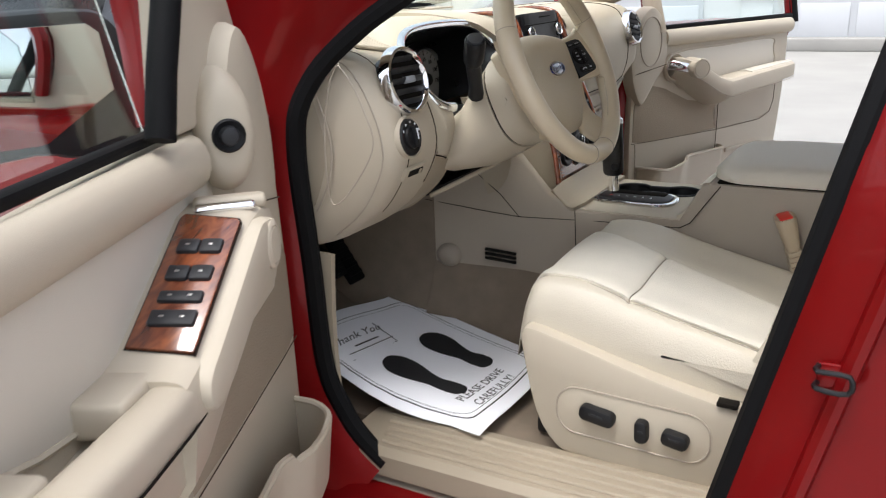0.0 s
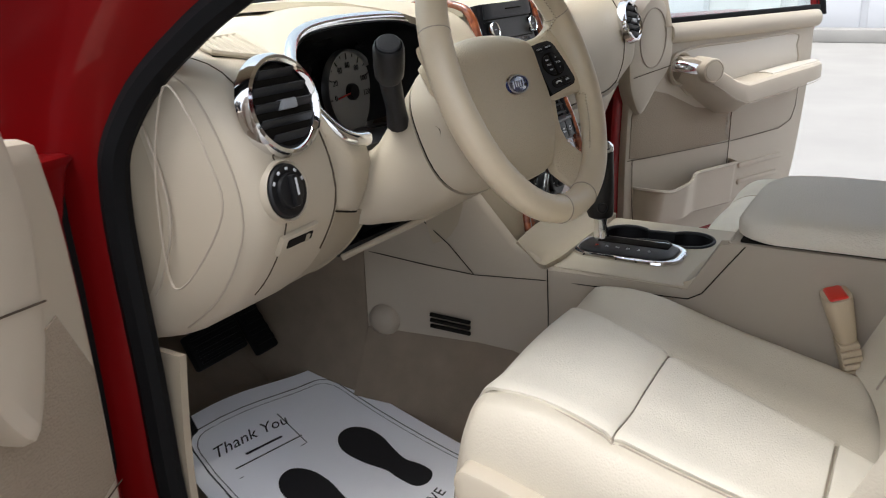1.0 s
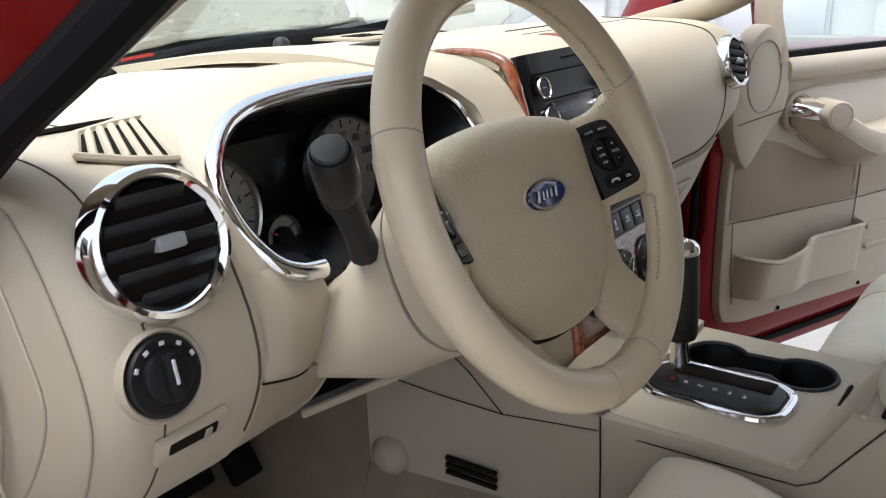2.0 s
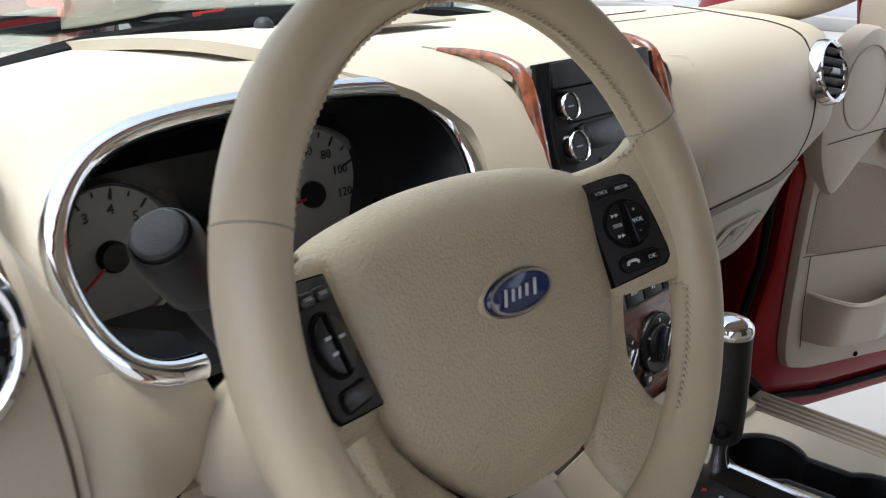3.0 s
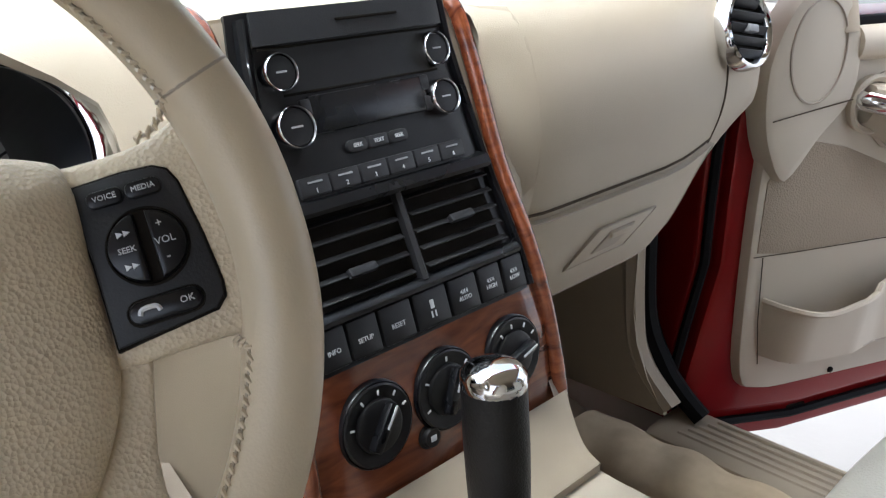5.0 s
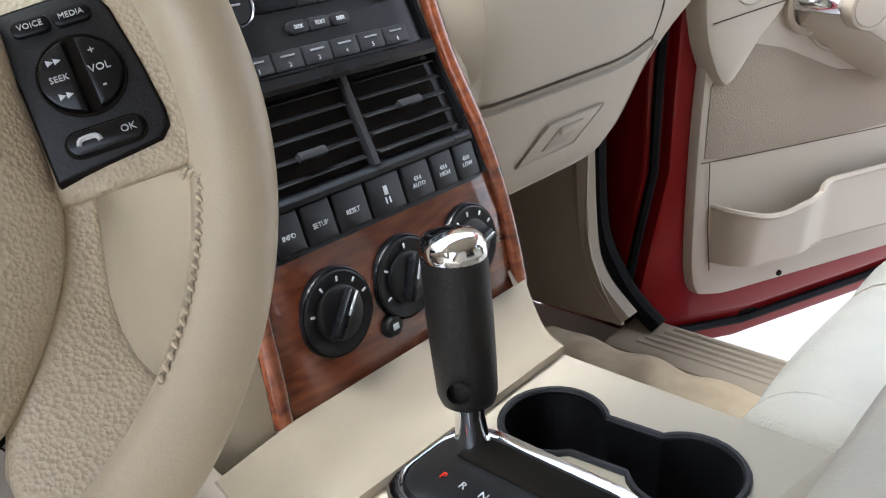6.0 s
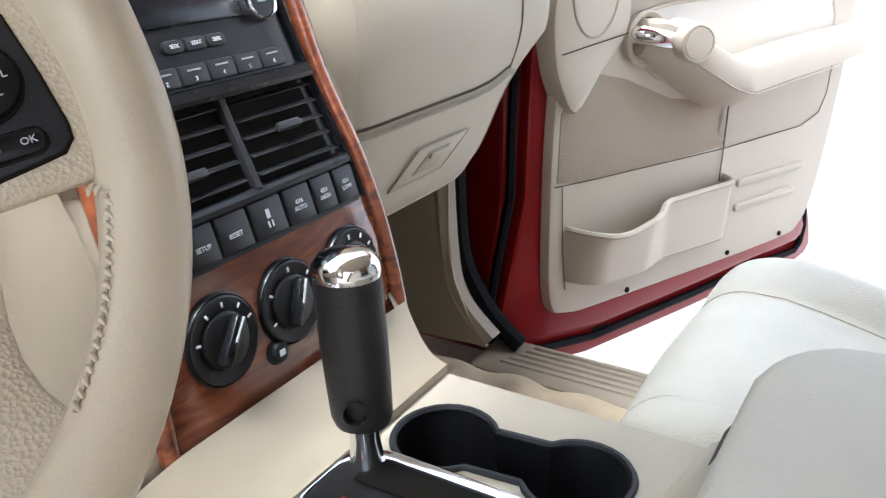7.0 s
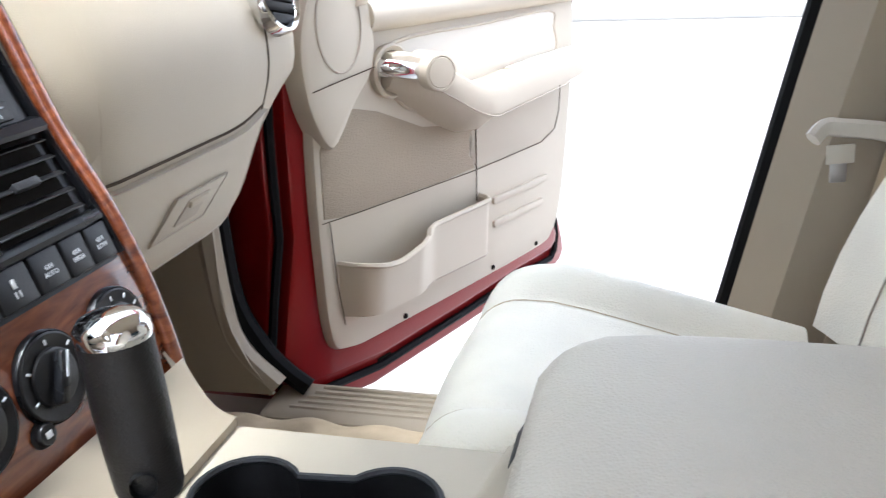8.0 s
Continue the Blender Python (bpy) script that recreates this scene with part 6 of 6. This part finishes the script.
def door(f, label, driver):
    """An open front door. f: its inner face; a runs from the hinge to the rear edge, b up, c into the cabin."""
    d = thing("front_door", tuple(f(0.3, 0.5, -0.05)), label, "car door", "open front doors")
    dz = 0.022 if driver else 0.0
    low = lambda P: [(x, y - dz * (y > 1.06)) for x, y in P]
    # painted shell with stepped edge
    rear = 0.0 if driver else -0.055
    shell = [(-0.145, 0.462), (0.60, 0.447), (0.80, 0.458), (0.83 + rear * 0.5, 0.54), (0.83 + rear, 0.62), (0.84 + rear, 0.80), (0.845 + rear, 1.00), (0.84 + rear, 1.15), (-0.09, 1.17), (-0.14, 1.13), (-0.15, 0.80)]
    part("shell", prism(smooth_poly(low(low(low(shell))), 3), f.at(0, 0, -0.045), 0.10, 0.012), RED, d, "red painted door shell")
    inner = [(-0.115, 0.525), (0.58, 0.515), (0.735, 0.53), (0.775 + rear, 0.62), (0.80 + rear, 0.80), (0.815 + rear, 1.00), (0.81 + rear, 1.14), (-0.07, 1.16), (-0.105, 1.10), (-0.12, 0.80)]
    part("inner_flange", prism(smooth_poly(low(low(inner)), 3), f.at(0, 0, -0.022), 0.03, 0.012), RED, d, "red painted door flange")
    part("door_seal", tube([f(x, y, -0.040) for x, y in smooth_poly(low(low([(-0.130, 0.497), (0.60, 0.486), (0.755, 0.50), (0.80 + rear, 0.66), (0.825 + rear, 0.9), (0.83 + rear, 1.12), (0.3, 1.15), (-0.08, 1.15), (-0.125, 1.05), (-0.136, 0.8)])), 3)], 0.008, 6, closed=True), RUBBER, d, "black rubber seal")
    # trim panel
    pan = [(-0.075, 0.60), (-0.03, 0.565), (0.10, 0.558), (0.58, 0.555), (0.68, 0.575), (0.725, 0.66), (0.755, 0.82), (0.772, 0.97), (0.775, 1.08), (0.765, 1.13), (0.70, 1.147), (0.30, 1.160), (0.0, 1.165), (-0.055, 1.13), (-0.078, 0.95), (-0.083, 0.75)]
    pn = part("trim_panel", prism(smooth_poly(low(pan), 4), f, 0.03, 0.012), TAN, d, "tan moulded door trim")
    # belt roll along the window
    part("belt_roll", loft([[f(x, 1.135 - dz + 0.026 * math.cos(a), 0.004 + 0.022 * math.sin(a)) for a in np.linspace(-0.3, math.pi + 0.3, 10)] for x in np.linspace(0.25 if driver else 0.06, 0.765, 12)]), TAN, d, "padded window sill roll")
    # cream insert
    ins = smooth_poly([(0.13, 1.085), (0.40, 1.092), (0.655, 1.096), (0.675, 1.06), (0.665, 0.995), (0.40, 0.96), (0.18, 0.96), (0.115, 1.02)], 4)
    part("insert", prism(ins, f.at(0, 0, 0.003), 0.006, 0.003), CREAM, d, "cream vinyl insert")
    part("insert_edge", tube([f(x, y, 0.003) for x, y in ins], 0.0035, 6, closed=True), TAN, d)
    # ribbed cloth field below the armrest
    cl = [(-0.066, 0.935), (-0.02, 1.0), (0.08, 0.975), (0.20, 0.925), (0.355, 0.90), (0.36, 0.81), (0.26, 0.808), (-0.02, 0.812), (-0.07, 0.82)]
    part("cloth_field", prism(cl, f.at(0, 0, 0.002), 0.004, 0.0015), CLOTH, d, "tan ribbed cloth field")
    part("rear_field", prism(smooth_poly([(0.372, 0.91), (0.62, 0.935), (0.70, 0.93), (0.69, 0.84), (0.66, 0.815), (0.372, 0.808)], 3), f.at(0, 0, 0.002), 0.004, 0.0015), TAN, d)
    seamd = lambda pts, r=0.0011: part("seam", tube([f(*p, 0.0035) for p in pts], r * 0.85, 5), SEAM, d)
    seamd([(-0.078, 0.815), (0.0, 0.812), (0.30, 0.806), (0.365, 0.805), (0.62, 0.81), (0.68, 0.83), (0.70, 0.87), (0.705, 0.93)])
    if not driver:
        seamd([(0.367, 0.90), (0.365, 0.806), (0.362, 0.74)], 0.0014)
        seamd([(-0.06, 0.812), (-0.055, 0.70), (-0.045, 0.62)])
    for k in (0, 1):
        part("rib", prism(rounded(0.225 - 0.02 * k, 0.017, 0.007, 4), f.at(0.535 - 0.01 * k, 0.722 - 0.052 * k, 0.007), 0.01, 0.004), TAN, d)
    if not driver:
        # armrest: front horn with the release handle, elbow, and rear pad
        sec = [(0.0, 1.0), (0.55, 1.06), (0.86, 1.0), (0.97, 0.80), (1.0, 0.45), (0.985, -0.55), (0.95, -0.80), (0.62, -1.55), (0.0, -1.9)]
        ARM = [(0.095, 1.050, 0.030, 0.022), (0.12, 1.044, 0.052, 0.028), (0.16, 1.026, 0.074, 0.030), (0.21, 0.998, 0.084, 0.031), (0.26, 0.972, 0.088, 0.032), (0.30, 0.958, 0.090, 0.033), (0.325, 0.953, 0.090, 0.033), (0.36, 0.955, 0.088, 0.033), (0.46, 0.962, 0.084, 0.033), (0.58, 0.969, 0.079, 0.033), (0.68, 0.974, 0.070, 0.032), (0.735, 0.977, 0.058, 0.030), (0.752, 0.978, 0.046, 0.024), (0.757, 0.978, 0.03, 0.014)]
        deep = lambda a: 1.0 if a < 0.30 else max(0.0, 1 - (a - 0.30) / 0.05)
        part("armrest", loft([[f(a, z + h * (q if q > -0.6 else q * (0.55 + 0.45 * deep(a)) - 0.0), w * k) for k, q in sec] for a, z, w, h in ARM]), TAN, d, "tan moulded armrest with a creased lower edge", angle=28)
        part("arm_crease", tube([f(a, z - 0.70 * h, w * 0.985) for a, z, w, h in ARM[2:-2]], 0.0013, 5), TAUPE, d)
        part("arm_pad", loft([[f(a, z + h * 1.05 + dz, w * k) for k, dz in ((0.10, -0.004), (0.12, 0.002), (0.45, 0.005), (0.78, 0.003), (0.82, -0.004))] for a, z, w, h in ARM[8:12]]), CREAM, d, "padded armrest top")
        # round release cup
        part("release_cup", lathe([(0.045, 0.0), (0.047, 0.012), (0.043, 0.016), (0.036, 0.012), (0.033, 0.002)], f.at(0.112, 1.04, 0), 32), TAN, d)
        part("release_handle", tube([f(0.082, 1.05, 0.012), f(0.085, 1.05, 0.030), f(0.105, 1.045, 0.046), f(0.14, 1.037, 0.050)], 0.013, 10, flat=1.2), CHROME, d, "chrome door release")
        hc = Frame(f(0.150, 1.036, 0.090), f.a * 0.95 + f.c * 0.30, f.b)
        hc.c = unit(f.c * 0.95 - f.a * 0.30)
        part("horn_cap", lathe([(0.034, -0.07), (0.033, -0.003), (0.031, 0.0), (0.028, 0.0008), (0.0265, -0.0008), (0.025, 0.0010), (0.0005, 0.0022)], hc, 32), TAN, d, "round armrest cap")
    else:
        driver_arm(f, d)
    # map pocket
    def pocket(u, v):
        s = u
        x = -0.045 + 0.425 * s
        c = 0.066 * (1 - 0.42 * max(0, min(1, (s - 0.36) / 0.16))) * math.sin(min(1, s / 0.12) * math.pi / 2) ** 0.6 * (math.sin(min(1, (1 - s) / 0.06) * math.pi / 2) ** 0.7)
        top = 0.735 - 0.012 * math.exp(-((s - 0.2) / 0.12) ** 2) + 0.012 * (s > 0.45)
        bot = 0.636 - 0.012 * s
        z = bot + (top - bot) * v
        return f(x, z, c * (0.78 + 0.22 * v))
    part("map_pocket", sheet(pocket, 40, 8, 0.006), TAN, d, "tan moulded map pocket")
    part("pocket_lip", tube([pocket(u, 1.0) for u in np.linspace(0.0, 1, 44)], 0.0052, 6), TAN, d)
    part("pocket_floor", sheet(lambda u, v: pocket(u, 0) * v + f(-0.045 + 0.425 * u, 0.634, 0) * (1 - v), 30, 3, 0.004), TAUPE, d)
    part("drain_slot", prism(rounded(0.042, 0.012, 0.004, 3), f.at(0.10, 0.478, -0.044), 0.004, 0.0008), DARK, d)
    for x in (0.12, 0.42, 0.60):
        part("trim_screw", lathe([(0.006, -0.002), (0.005, 0.002), (0.0005, 0.003)], f.at(x, 0.572, 0.001), 10), DARK, d)
    # corner cover at the mirror with tweeter
    sx = 0.145 if driver else 0.012
    sail = smooth_poly([(sx + x, y) for x, y in ((-0.115, 1.06), (-0.10, 0.99), (-0.06, 0.935), (0.0, 1.0), (0.05, 1.055), (0.055, 1.13), (0.03, 1.20), (-0.02, 1.235), (-0.075, 1.20), (-0.11, 1.13))], 4)
    part("corner_cover", prism(sail, f.at(0, 0, 0.034 if driver else 0.02), 0.045, 0.018 if driver else 0.014), TAN, d, "tan mirror corner cover")
    part("cover_seam", tube([f(sx - 0.10, 1.035, 0.0215 + 0.014 * driver), f(sx - 0.03, 1.045, 0.0215 + 0.014 * driver), f(sx + 0.045, 1.055, 0.0215 + 0.014 * driver)], 0.0011, 5), SEAM, d)
    if driver:
        mf = Frame(f(sx + 0.076, 1.133, 0.039), f.a * -0.55 + f.c * 0.84, Z)
        mf.c = unit(f.a * 0.84 + f.c * 0.55)
        mf.a = np.cross(mf.b, mf.c)
        part("switch_mount", lathe([(0.040, -0.05), (0.034, -0.014), (0.028, -0.005), (0.021, -0.001)], mf, 36, 1.9, True), TAN, d)
        tw = part("mirror_switch", lathe([(0.0195, -0.004), (0.0195, 0.002), (0.0175, 0.0035), (0.0135, 0.0005), (0.0005, 0.0)], mf, 32), BLACK, d, "round black mirror switch")
        part("knob", lathe([(0.012, 0.0), (0.0115, 0.005), (0.010, 0.009), (0.008, 0.010), (0.0005, 0.010)], mf, 28), GREYBLK, tw)
    else:
        part("cover_oval", tube([f(sx - 0.03 + 0.05 * math.cos(a), 1.13 + 0.075 * math.sin(a), 0.0205) for a in np.linspace(0, 2 * math.pi, 32, endpoint=False)], 0.002, 5, closed=True), TAUPE, d)
    # window frame and glass
    wx = 0.205 if driver else 0.0
    fr = [f(0.055 + wx, 1.15, -0.03), f(0.045 + wx * 0.95, 1.30, -0.055), f(0.13 + wx, 1.40, -0.085), f(0.30 + wx, 1.50, -0.12), f(0.55 + wx * 0.5, 1.55, -0.14), f(0.78, 1.55, -0.14), f(0.835, 1.30, -0.06), f(0.83, 1.14, -0.03)]
    if driver:
        part("frame_post", tube([f(0.346, 1.148, 0.014), f(0.323, 1.200, 0.014), f(0.303, 1.233, 0.014), f(0.286, 1.262, 0.014), f(0.255, 1.32, 0.010)], 0.016, 10), RUBBER, d, "black window post")
        part("frame_panel", prism([(0.02, 1.14), (0.285, 1.14), (0.268, 1.20), (0.25, 1.30), (0.26, 1.36), (0.20, 1.36), (0.10, 1.30), (0.05, 1.22)], f.at(0, 0, 0.006), 0.035, 0.012), TAN, d, "tan window frame cover")
    part("window_frame", tube(spline(fr[:5], 5) + fr[5:], 0.026, 8, flat=0.6), RED, d, "red window frame")
    part("window_seal", tube([p + f.c * 0.012 for p in spline(fr[:5], 5) + fr[5:]], 0.016, 8), RUBBER, d, "black window seal")
    if not driver:
        part("frame_trim", tube([f(0.03, 1.15, 0.004), f(0.025, 1.25, -0.02), f(0.05, 1.33, -0.045), f(0.12, 1.43, -0.08), f(0.3, 1.53, -0.11)], 0.03, 8, flat=0.5), TAN, d)
    part("belt_seal", rbox(f.at(0.43 + wx / 2, 1.163 - dz * 0.75, -0.012), 0.74 - wx, 0.02 - dz * 0.4, 0.02, 0.005), RUBBER, d, "black belt line seal")
    g = part("window_glass", sheet(lambda u, v: f(0.07 + wx + (0.75 - wx) * u, 1.15 - dz + 0.38 * v * min(1, 0.35 + 2.2 * u), -0.035 - 0.10 * v * min(1, 0.35 + 2.2 * u)), 11, 5, 0.004), GLASS, d, "clear side window")
    g.visible_shadow = False
    return d


def mirror(f):
    m = thing("wing_mirror", tuple(f(0.1, 1.15, -0.2)), "black and red folding wing mirror", "wing mirror")
    q = Frame((-1.19, 0.381, 1.235), V(0.944, -0.33, 0), Z)
    part("housing", prism(smooth_poly([(-0.150, 0.080), (0.0, 0.086), (0.10, 0.086), (0.135, 0.062), (0.176, 0.0), (0.166, -0.098), (0.06, -0.094), (0.01, -0.083), (-0.150, -0.078)], 3), q, 0.11, 0.012), GREYBLK, m, "black mirror housing")
    part("mirror_glass", prism([(-0.140, 0.068), (0.09, 0.070), (0.104, 0.058), (0.112, -0.012), (0.024, -0.068), (0.012, -0.070), (-0.140, -0.068)], q.at(0, 0, 0.003), 0.005, 0.001), MIRROR, m, "mirror glass")
    part("arm", rbox(q.at(0.20, -0.055, -0.05), 0.10, 0.075, 0.07, 0.02, 3), GREYBLK, m)


pf_ = Frame((0.86, 0.22, 0.0), V(0.9178, -0.3971, 0), Z)
pf_.c = V(-0.3971, -0.9178, 0)
door(pf_, "red car door with tan trim and map pocket, standing open", False)
df_ = Frame((-0.92, 0.258, -0.169), V(-0.9135, -0.4067, 0), Z)
df_.c = V(0.4067, -0.9135, 0)
df_.b = V(0, 0, 1.19)
ddoor = door(df_, "red car door with tan trim and wood switch panel, standing open", True)
mirror(df_)

# ---- paper floor mat with its print ----
paper = thing("paper_floor_mat", (-0.45, 0.25, 0.6), "white paper floor mat printed with two black shoe soles", "paper mat")
PA, PB, PC, PD = (-0.275, 0.458), (-0.595, 0.520), (-0.703, 0.034), (-0.375, 0.030)


def pm(u, v, c=0.0):
    """u from the door side to the middle, v from the far edge to the near one."""
    x = (1 - v) * ((1 - u) * PB[0] + u * PA[0]) + v * ((1 - u) * PC[0] + u * PD[0])
    y = (1 - v) * ((1 - u) * PB[1] + u * PA[1]) + v * ((1 - u) * PC[1] + u * PD[1])
    x -= 0.045 * math.sin(math.pi * min(1, v * 1.15 + 0.0)) * (1 - u) if v < 0.87 else 0.0
    z = 0.604 + 0.056 * (1 - v) ** 1.5 + 0.010 * math.sin(5 * u + 2 * v) * (1 - 0.5 * v) + 0.012 * max(0, 0.15 - u) / 0.15 * math.sin(6 * v)
    return V(x, y, z + c)


part("sheet", sheet(lambda u, v: pm(u, v), 33, 41, 0.0008), PAPER, paper, "white paper")


class OnPaper:
    def __init__(self, u, v, spin=0.0):
        self.u, self.v, self.s, self.k = u, v, math.sin(spin), math.cos(spin)

    def __call__(self, a, b, c=0.0):
        x, y = a * self.k - b * self.s, a * self.s + b * self.k
        return pm(self.u + x / 0.33, self.v - y / 0.46, 0.0012 + c)


def band_line(pts, w):
    return part("border", tube([pm(u, v, 0.001) for u, v in pts], w, 4, flat=0.25), INK, paper)


def inset(q):
    P = rounded(1 - 2 * q, 1 - 2 * q, 0.08, 4, 0.5, 0.5)
    out = []
    for i in range(len(P)):
        a, b = np.array(P[i]), np.array(P[(i + 1) % len(P)])
        out += [tuple(a + (b - a) * k / 6) for k in range(6)]
    return out + [out[0]]


band_line(inset(0.07), 0.0016)
band_line(inset(0.092), 0.0007)


def sole(u, v, spin):
    o = OnPaper(u, v, spin)
    out = smooth_poly([(-0.020, -0.078), (0.0, -0.088), (0.020, -0.078), (0.022, -0.05), (0.017, -0.028), (0.022, 0.0), (0.032, 0.04), (0.028, 0.075), (0.008, 0.095), (-0.018, 0.088), (-0.033, 0.06), (-0.030, 0.02), (-0.020, -0.02), (-0.022, -0.045)], 4)
    c = o
    n = len(out)
    vs = [c(x, y, 0.0003) for x, y in out] + [c(x * 0.5, y * 0.5, 0.0003) for x, y in out] + [c(0, 0, 0.0003)]
    fs = [(i, (i + 1) % n, n + (i + 1) % n, n + i) for i in range(n)] + [(n + i, n + (i + 1) % n, 2 * n) for i in range(n)]
    part("shoe_sole", (vs, fs), INK, paper, "printed black shoe sole")


sole(0.33, 0.61, 0.0)
sole(0.71, 0.57, 0.0)
part("print", lettering("PLEASE DRIVE", OnPaper(0.46, 0.82), 0.026, 0.0003), INK, paper)
part("print", lettering("CAREFULLY!", OnPaper(0.46, 0.885), 0.026, 0.0003), INK, paper)
part("print", lettering("Thank You", OnPaper(0.33, 0.20), 0.030, 0.0003, shear=0.35), INK, paper)
part("print", rbox(Frame(pm(0.35, 0.265, 0.0013), pm(0.5, 0.265) - pm(0.2, 0.265), pm(0.3, 0.2) - pm(0.3, 0.3)), 0.07, 0.004, 0.0004, 0.0001), INK, paper)
part("print", rbox(Frame(pm(0.35, 0.30, 0.0013), pm(0.5, 0.30) - pm(0.2, 0.30), pm(0.3, 0.2) - pm(0.3, 0.3)), 0.13, 0.0022, 0.0004, 0.0001), INK, paper)

part("print", tube([pm(u, v, 0.0012) for u, v in ((0.16, 0.335), (0.52, 0.335), (0.52, 0.16))], 0.0009, 4, flat=0.25), INK, paper)

# ---- wipers ----
for x0, x1 in ((-0.62, 0.02), (0.02, 0.62)):
    w = thing("windscreen_wiper", (x0, 0.97, 1.2), "black windscreen wiper at rest", "wiper")
    part("blade", tube([V(x0, 0.93 - 0.08 * (x0 / 0.7) ** 2, 1.225), V((x0 + x1) / 2, 0.90, 1.252), V(x1, 0.86 - 0.08 * (x1 / 0.7) ** 2, 1.285)], 0.010, 6), RUBBER, w)
    part("arm", tube([V(x0 + 0.1, 1.02, 1.21), V(x0 + 0.25, 0.95, 1.262), V((x0 + x1) / 2 + 0.05, 0.92, 1.275)], 0.008, 6, flat=0.6), BLACK, w)

# ---- building across the yard ----
bld = thing("garage_building", (13.5, 2.0, 0), "white garage building with grey panelled doors", "building")
part("wall", rbox(Frame((13.9, 8.0, 2.6), Y, Z), 60, 5.2, 0.5, 0.03), WALLP, bld, "white painted wall")
part("plinth", rbox(Frame((13.45, 8.0, 0.1), Y, Z), 60, 0.2, 0.5, 0.02), CONC, bld)
for k in range(8):
    y0 = -10 + 5.0 * k
    dr = part("garage_door", rbox(Frame((13.62, y0 - 0.2, 1.5), Y, Z), 3.6, 3.0, 0.06, 0.01), PANELG, bld, "grey panelled garage door")
    for i in range(4):
        for j in range(4):
            part("door_panel", rbox(Frame((13.585, y0 - 1.55 + 0.87 * i, 0.45 + 0.70 * j), Y, Z), 0.76, 0.56, 0.03, 0.012), PANELG, dr)
    part("pier", rbox(Frame((13.58, y0 + 2.1, 1.6), Y, Z), 0.5, 3.2, 0.14, 0.01), WALLP, bld)
    part("pier_band", rbox(Frame((13.52, y0 + 2.1, 0.9), Y, Z), 0.6, 0.16, 0.14, 0.01), WALLP, bld)


# ---- parked cars in the yard ----
def parked_car(x, y, turn, paint, label):
    """A plain saloon, its nose along +a."""
    t = thing("parked_car", (x, y, 0), label, "car", "parked cars in the yard")
    q = Frame((x, y, 0), V(math.cos(turn), math.sin(turn), 0), V(-math.sin(turn), math.cos(turn), 0))
    def ring(a, hw, z0, z1, r=0.12):
        return [q(a, hw * s_, z) for s_, z in ((-0.94, z0), (-1, z0 + 0.1), (-1, z1 - r), (-0.93, z1 - 0.03), (-0.6, z1), (0.6, z1), (0.93, z1 - 0.03), (1, z1 - r), (1, z0 + 0.1), (0.94, z0))]
    part("body", loft([ring(-2.25, 0.70, 0.35, 0.80), ring(-2.2, 0.82, 0.28, 0.95), ring(-1.7, 0.88, 0.24, 1.0), ring(-0.6, 0.90, 0.22, 0.96), ring(0.9, 0.90, 0.22, 0.95), ring(1.7, 0.87, 0.24, 0.86), ring(2.15, 0.78, 0.28, 0.72), ring(2.25, 0.66, 0.35, 0.60)]), paint, t)
    part("cabin", loft([ring(-1.75, 0.70, 0.9, 1.0, 0.03), ring(-1.1, 0.66, 0.9, 1.38), ring(-0.6, 0.66, 0.9, 1.44), ring(0.1, 0.66, 0.9, 1.42), ring(0.95, 0.70, 0.88, 0.97, 0.03)]), SATIN, t, "dark glazed cabin")
    part("roof", loft([ring(-1.0, 0.60, 1.40, 1.43, 0.01), ring(-0.6, 0.62, 1.42, 1.465, 0.01), ring(0.0, 0.60, 1.41, 1.44, 0.01)]), paint, t)
    for a in (-1.35, 1.4):
        for s_ in (-1, 1):
            w = part("wheel", lathe([(0.18, -0.10), (0.32, -0.10), (0.33, -0.06), (0.33, 0.06), (0.32, 0.10), (0.18, 0.10)], Frame(q(a, 0.80 * s_, 0.33), q.a, Z), 24), TYRE, t, "black tyre")
            part("rim", lathe([(0.0005, 0.09), (0.10, 0.10), (0.20, 0.085), (0.21, 0.06)], Frame(q(a, 0.80 * s_, 0.33), q.a * -s_, Z), 20), STEEL, w)
    for s_ in (-1, 1):
        part("tail_lamp", rbox(Frame(q(-2.2, 0.62 * s_, 0.80), q.b, Z), 0.26, 0.13, 0.08, 0.02), REDP, t, "red tail lamp")
        part("head_lamp", rbox(Frame(q(2.12, 0.55 * s_, 0.62), q.b, Z), 0.28, 0.12, 0.10, 0.02), STEEL, t)
    part("number_plate", rbox(Frame(q(-2.27, 0, 0.66), q.b, Z), 0.32, 0.15, 0.02, 0.006), WHITE, t, "plain pale number plate")
    part("rear_bumper", rbox(Frame(q(-2.22, 0, 0.45), q.b, Z), 1.5, 0.2, 0.14, 0.05), BLACK, t)


parked_car(4.9, 6.2, radians(38), SATIN, "black saloon car parked with its tail lamps in view")
parked_car(2.6, 8.6, radians(60), RED, "red saloon car parked across the yard")
parked_car(6.8, 10.5, radians(20), STEEL, "silver saloon car parked far across the yard")
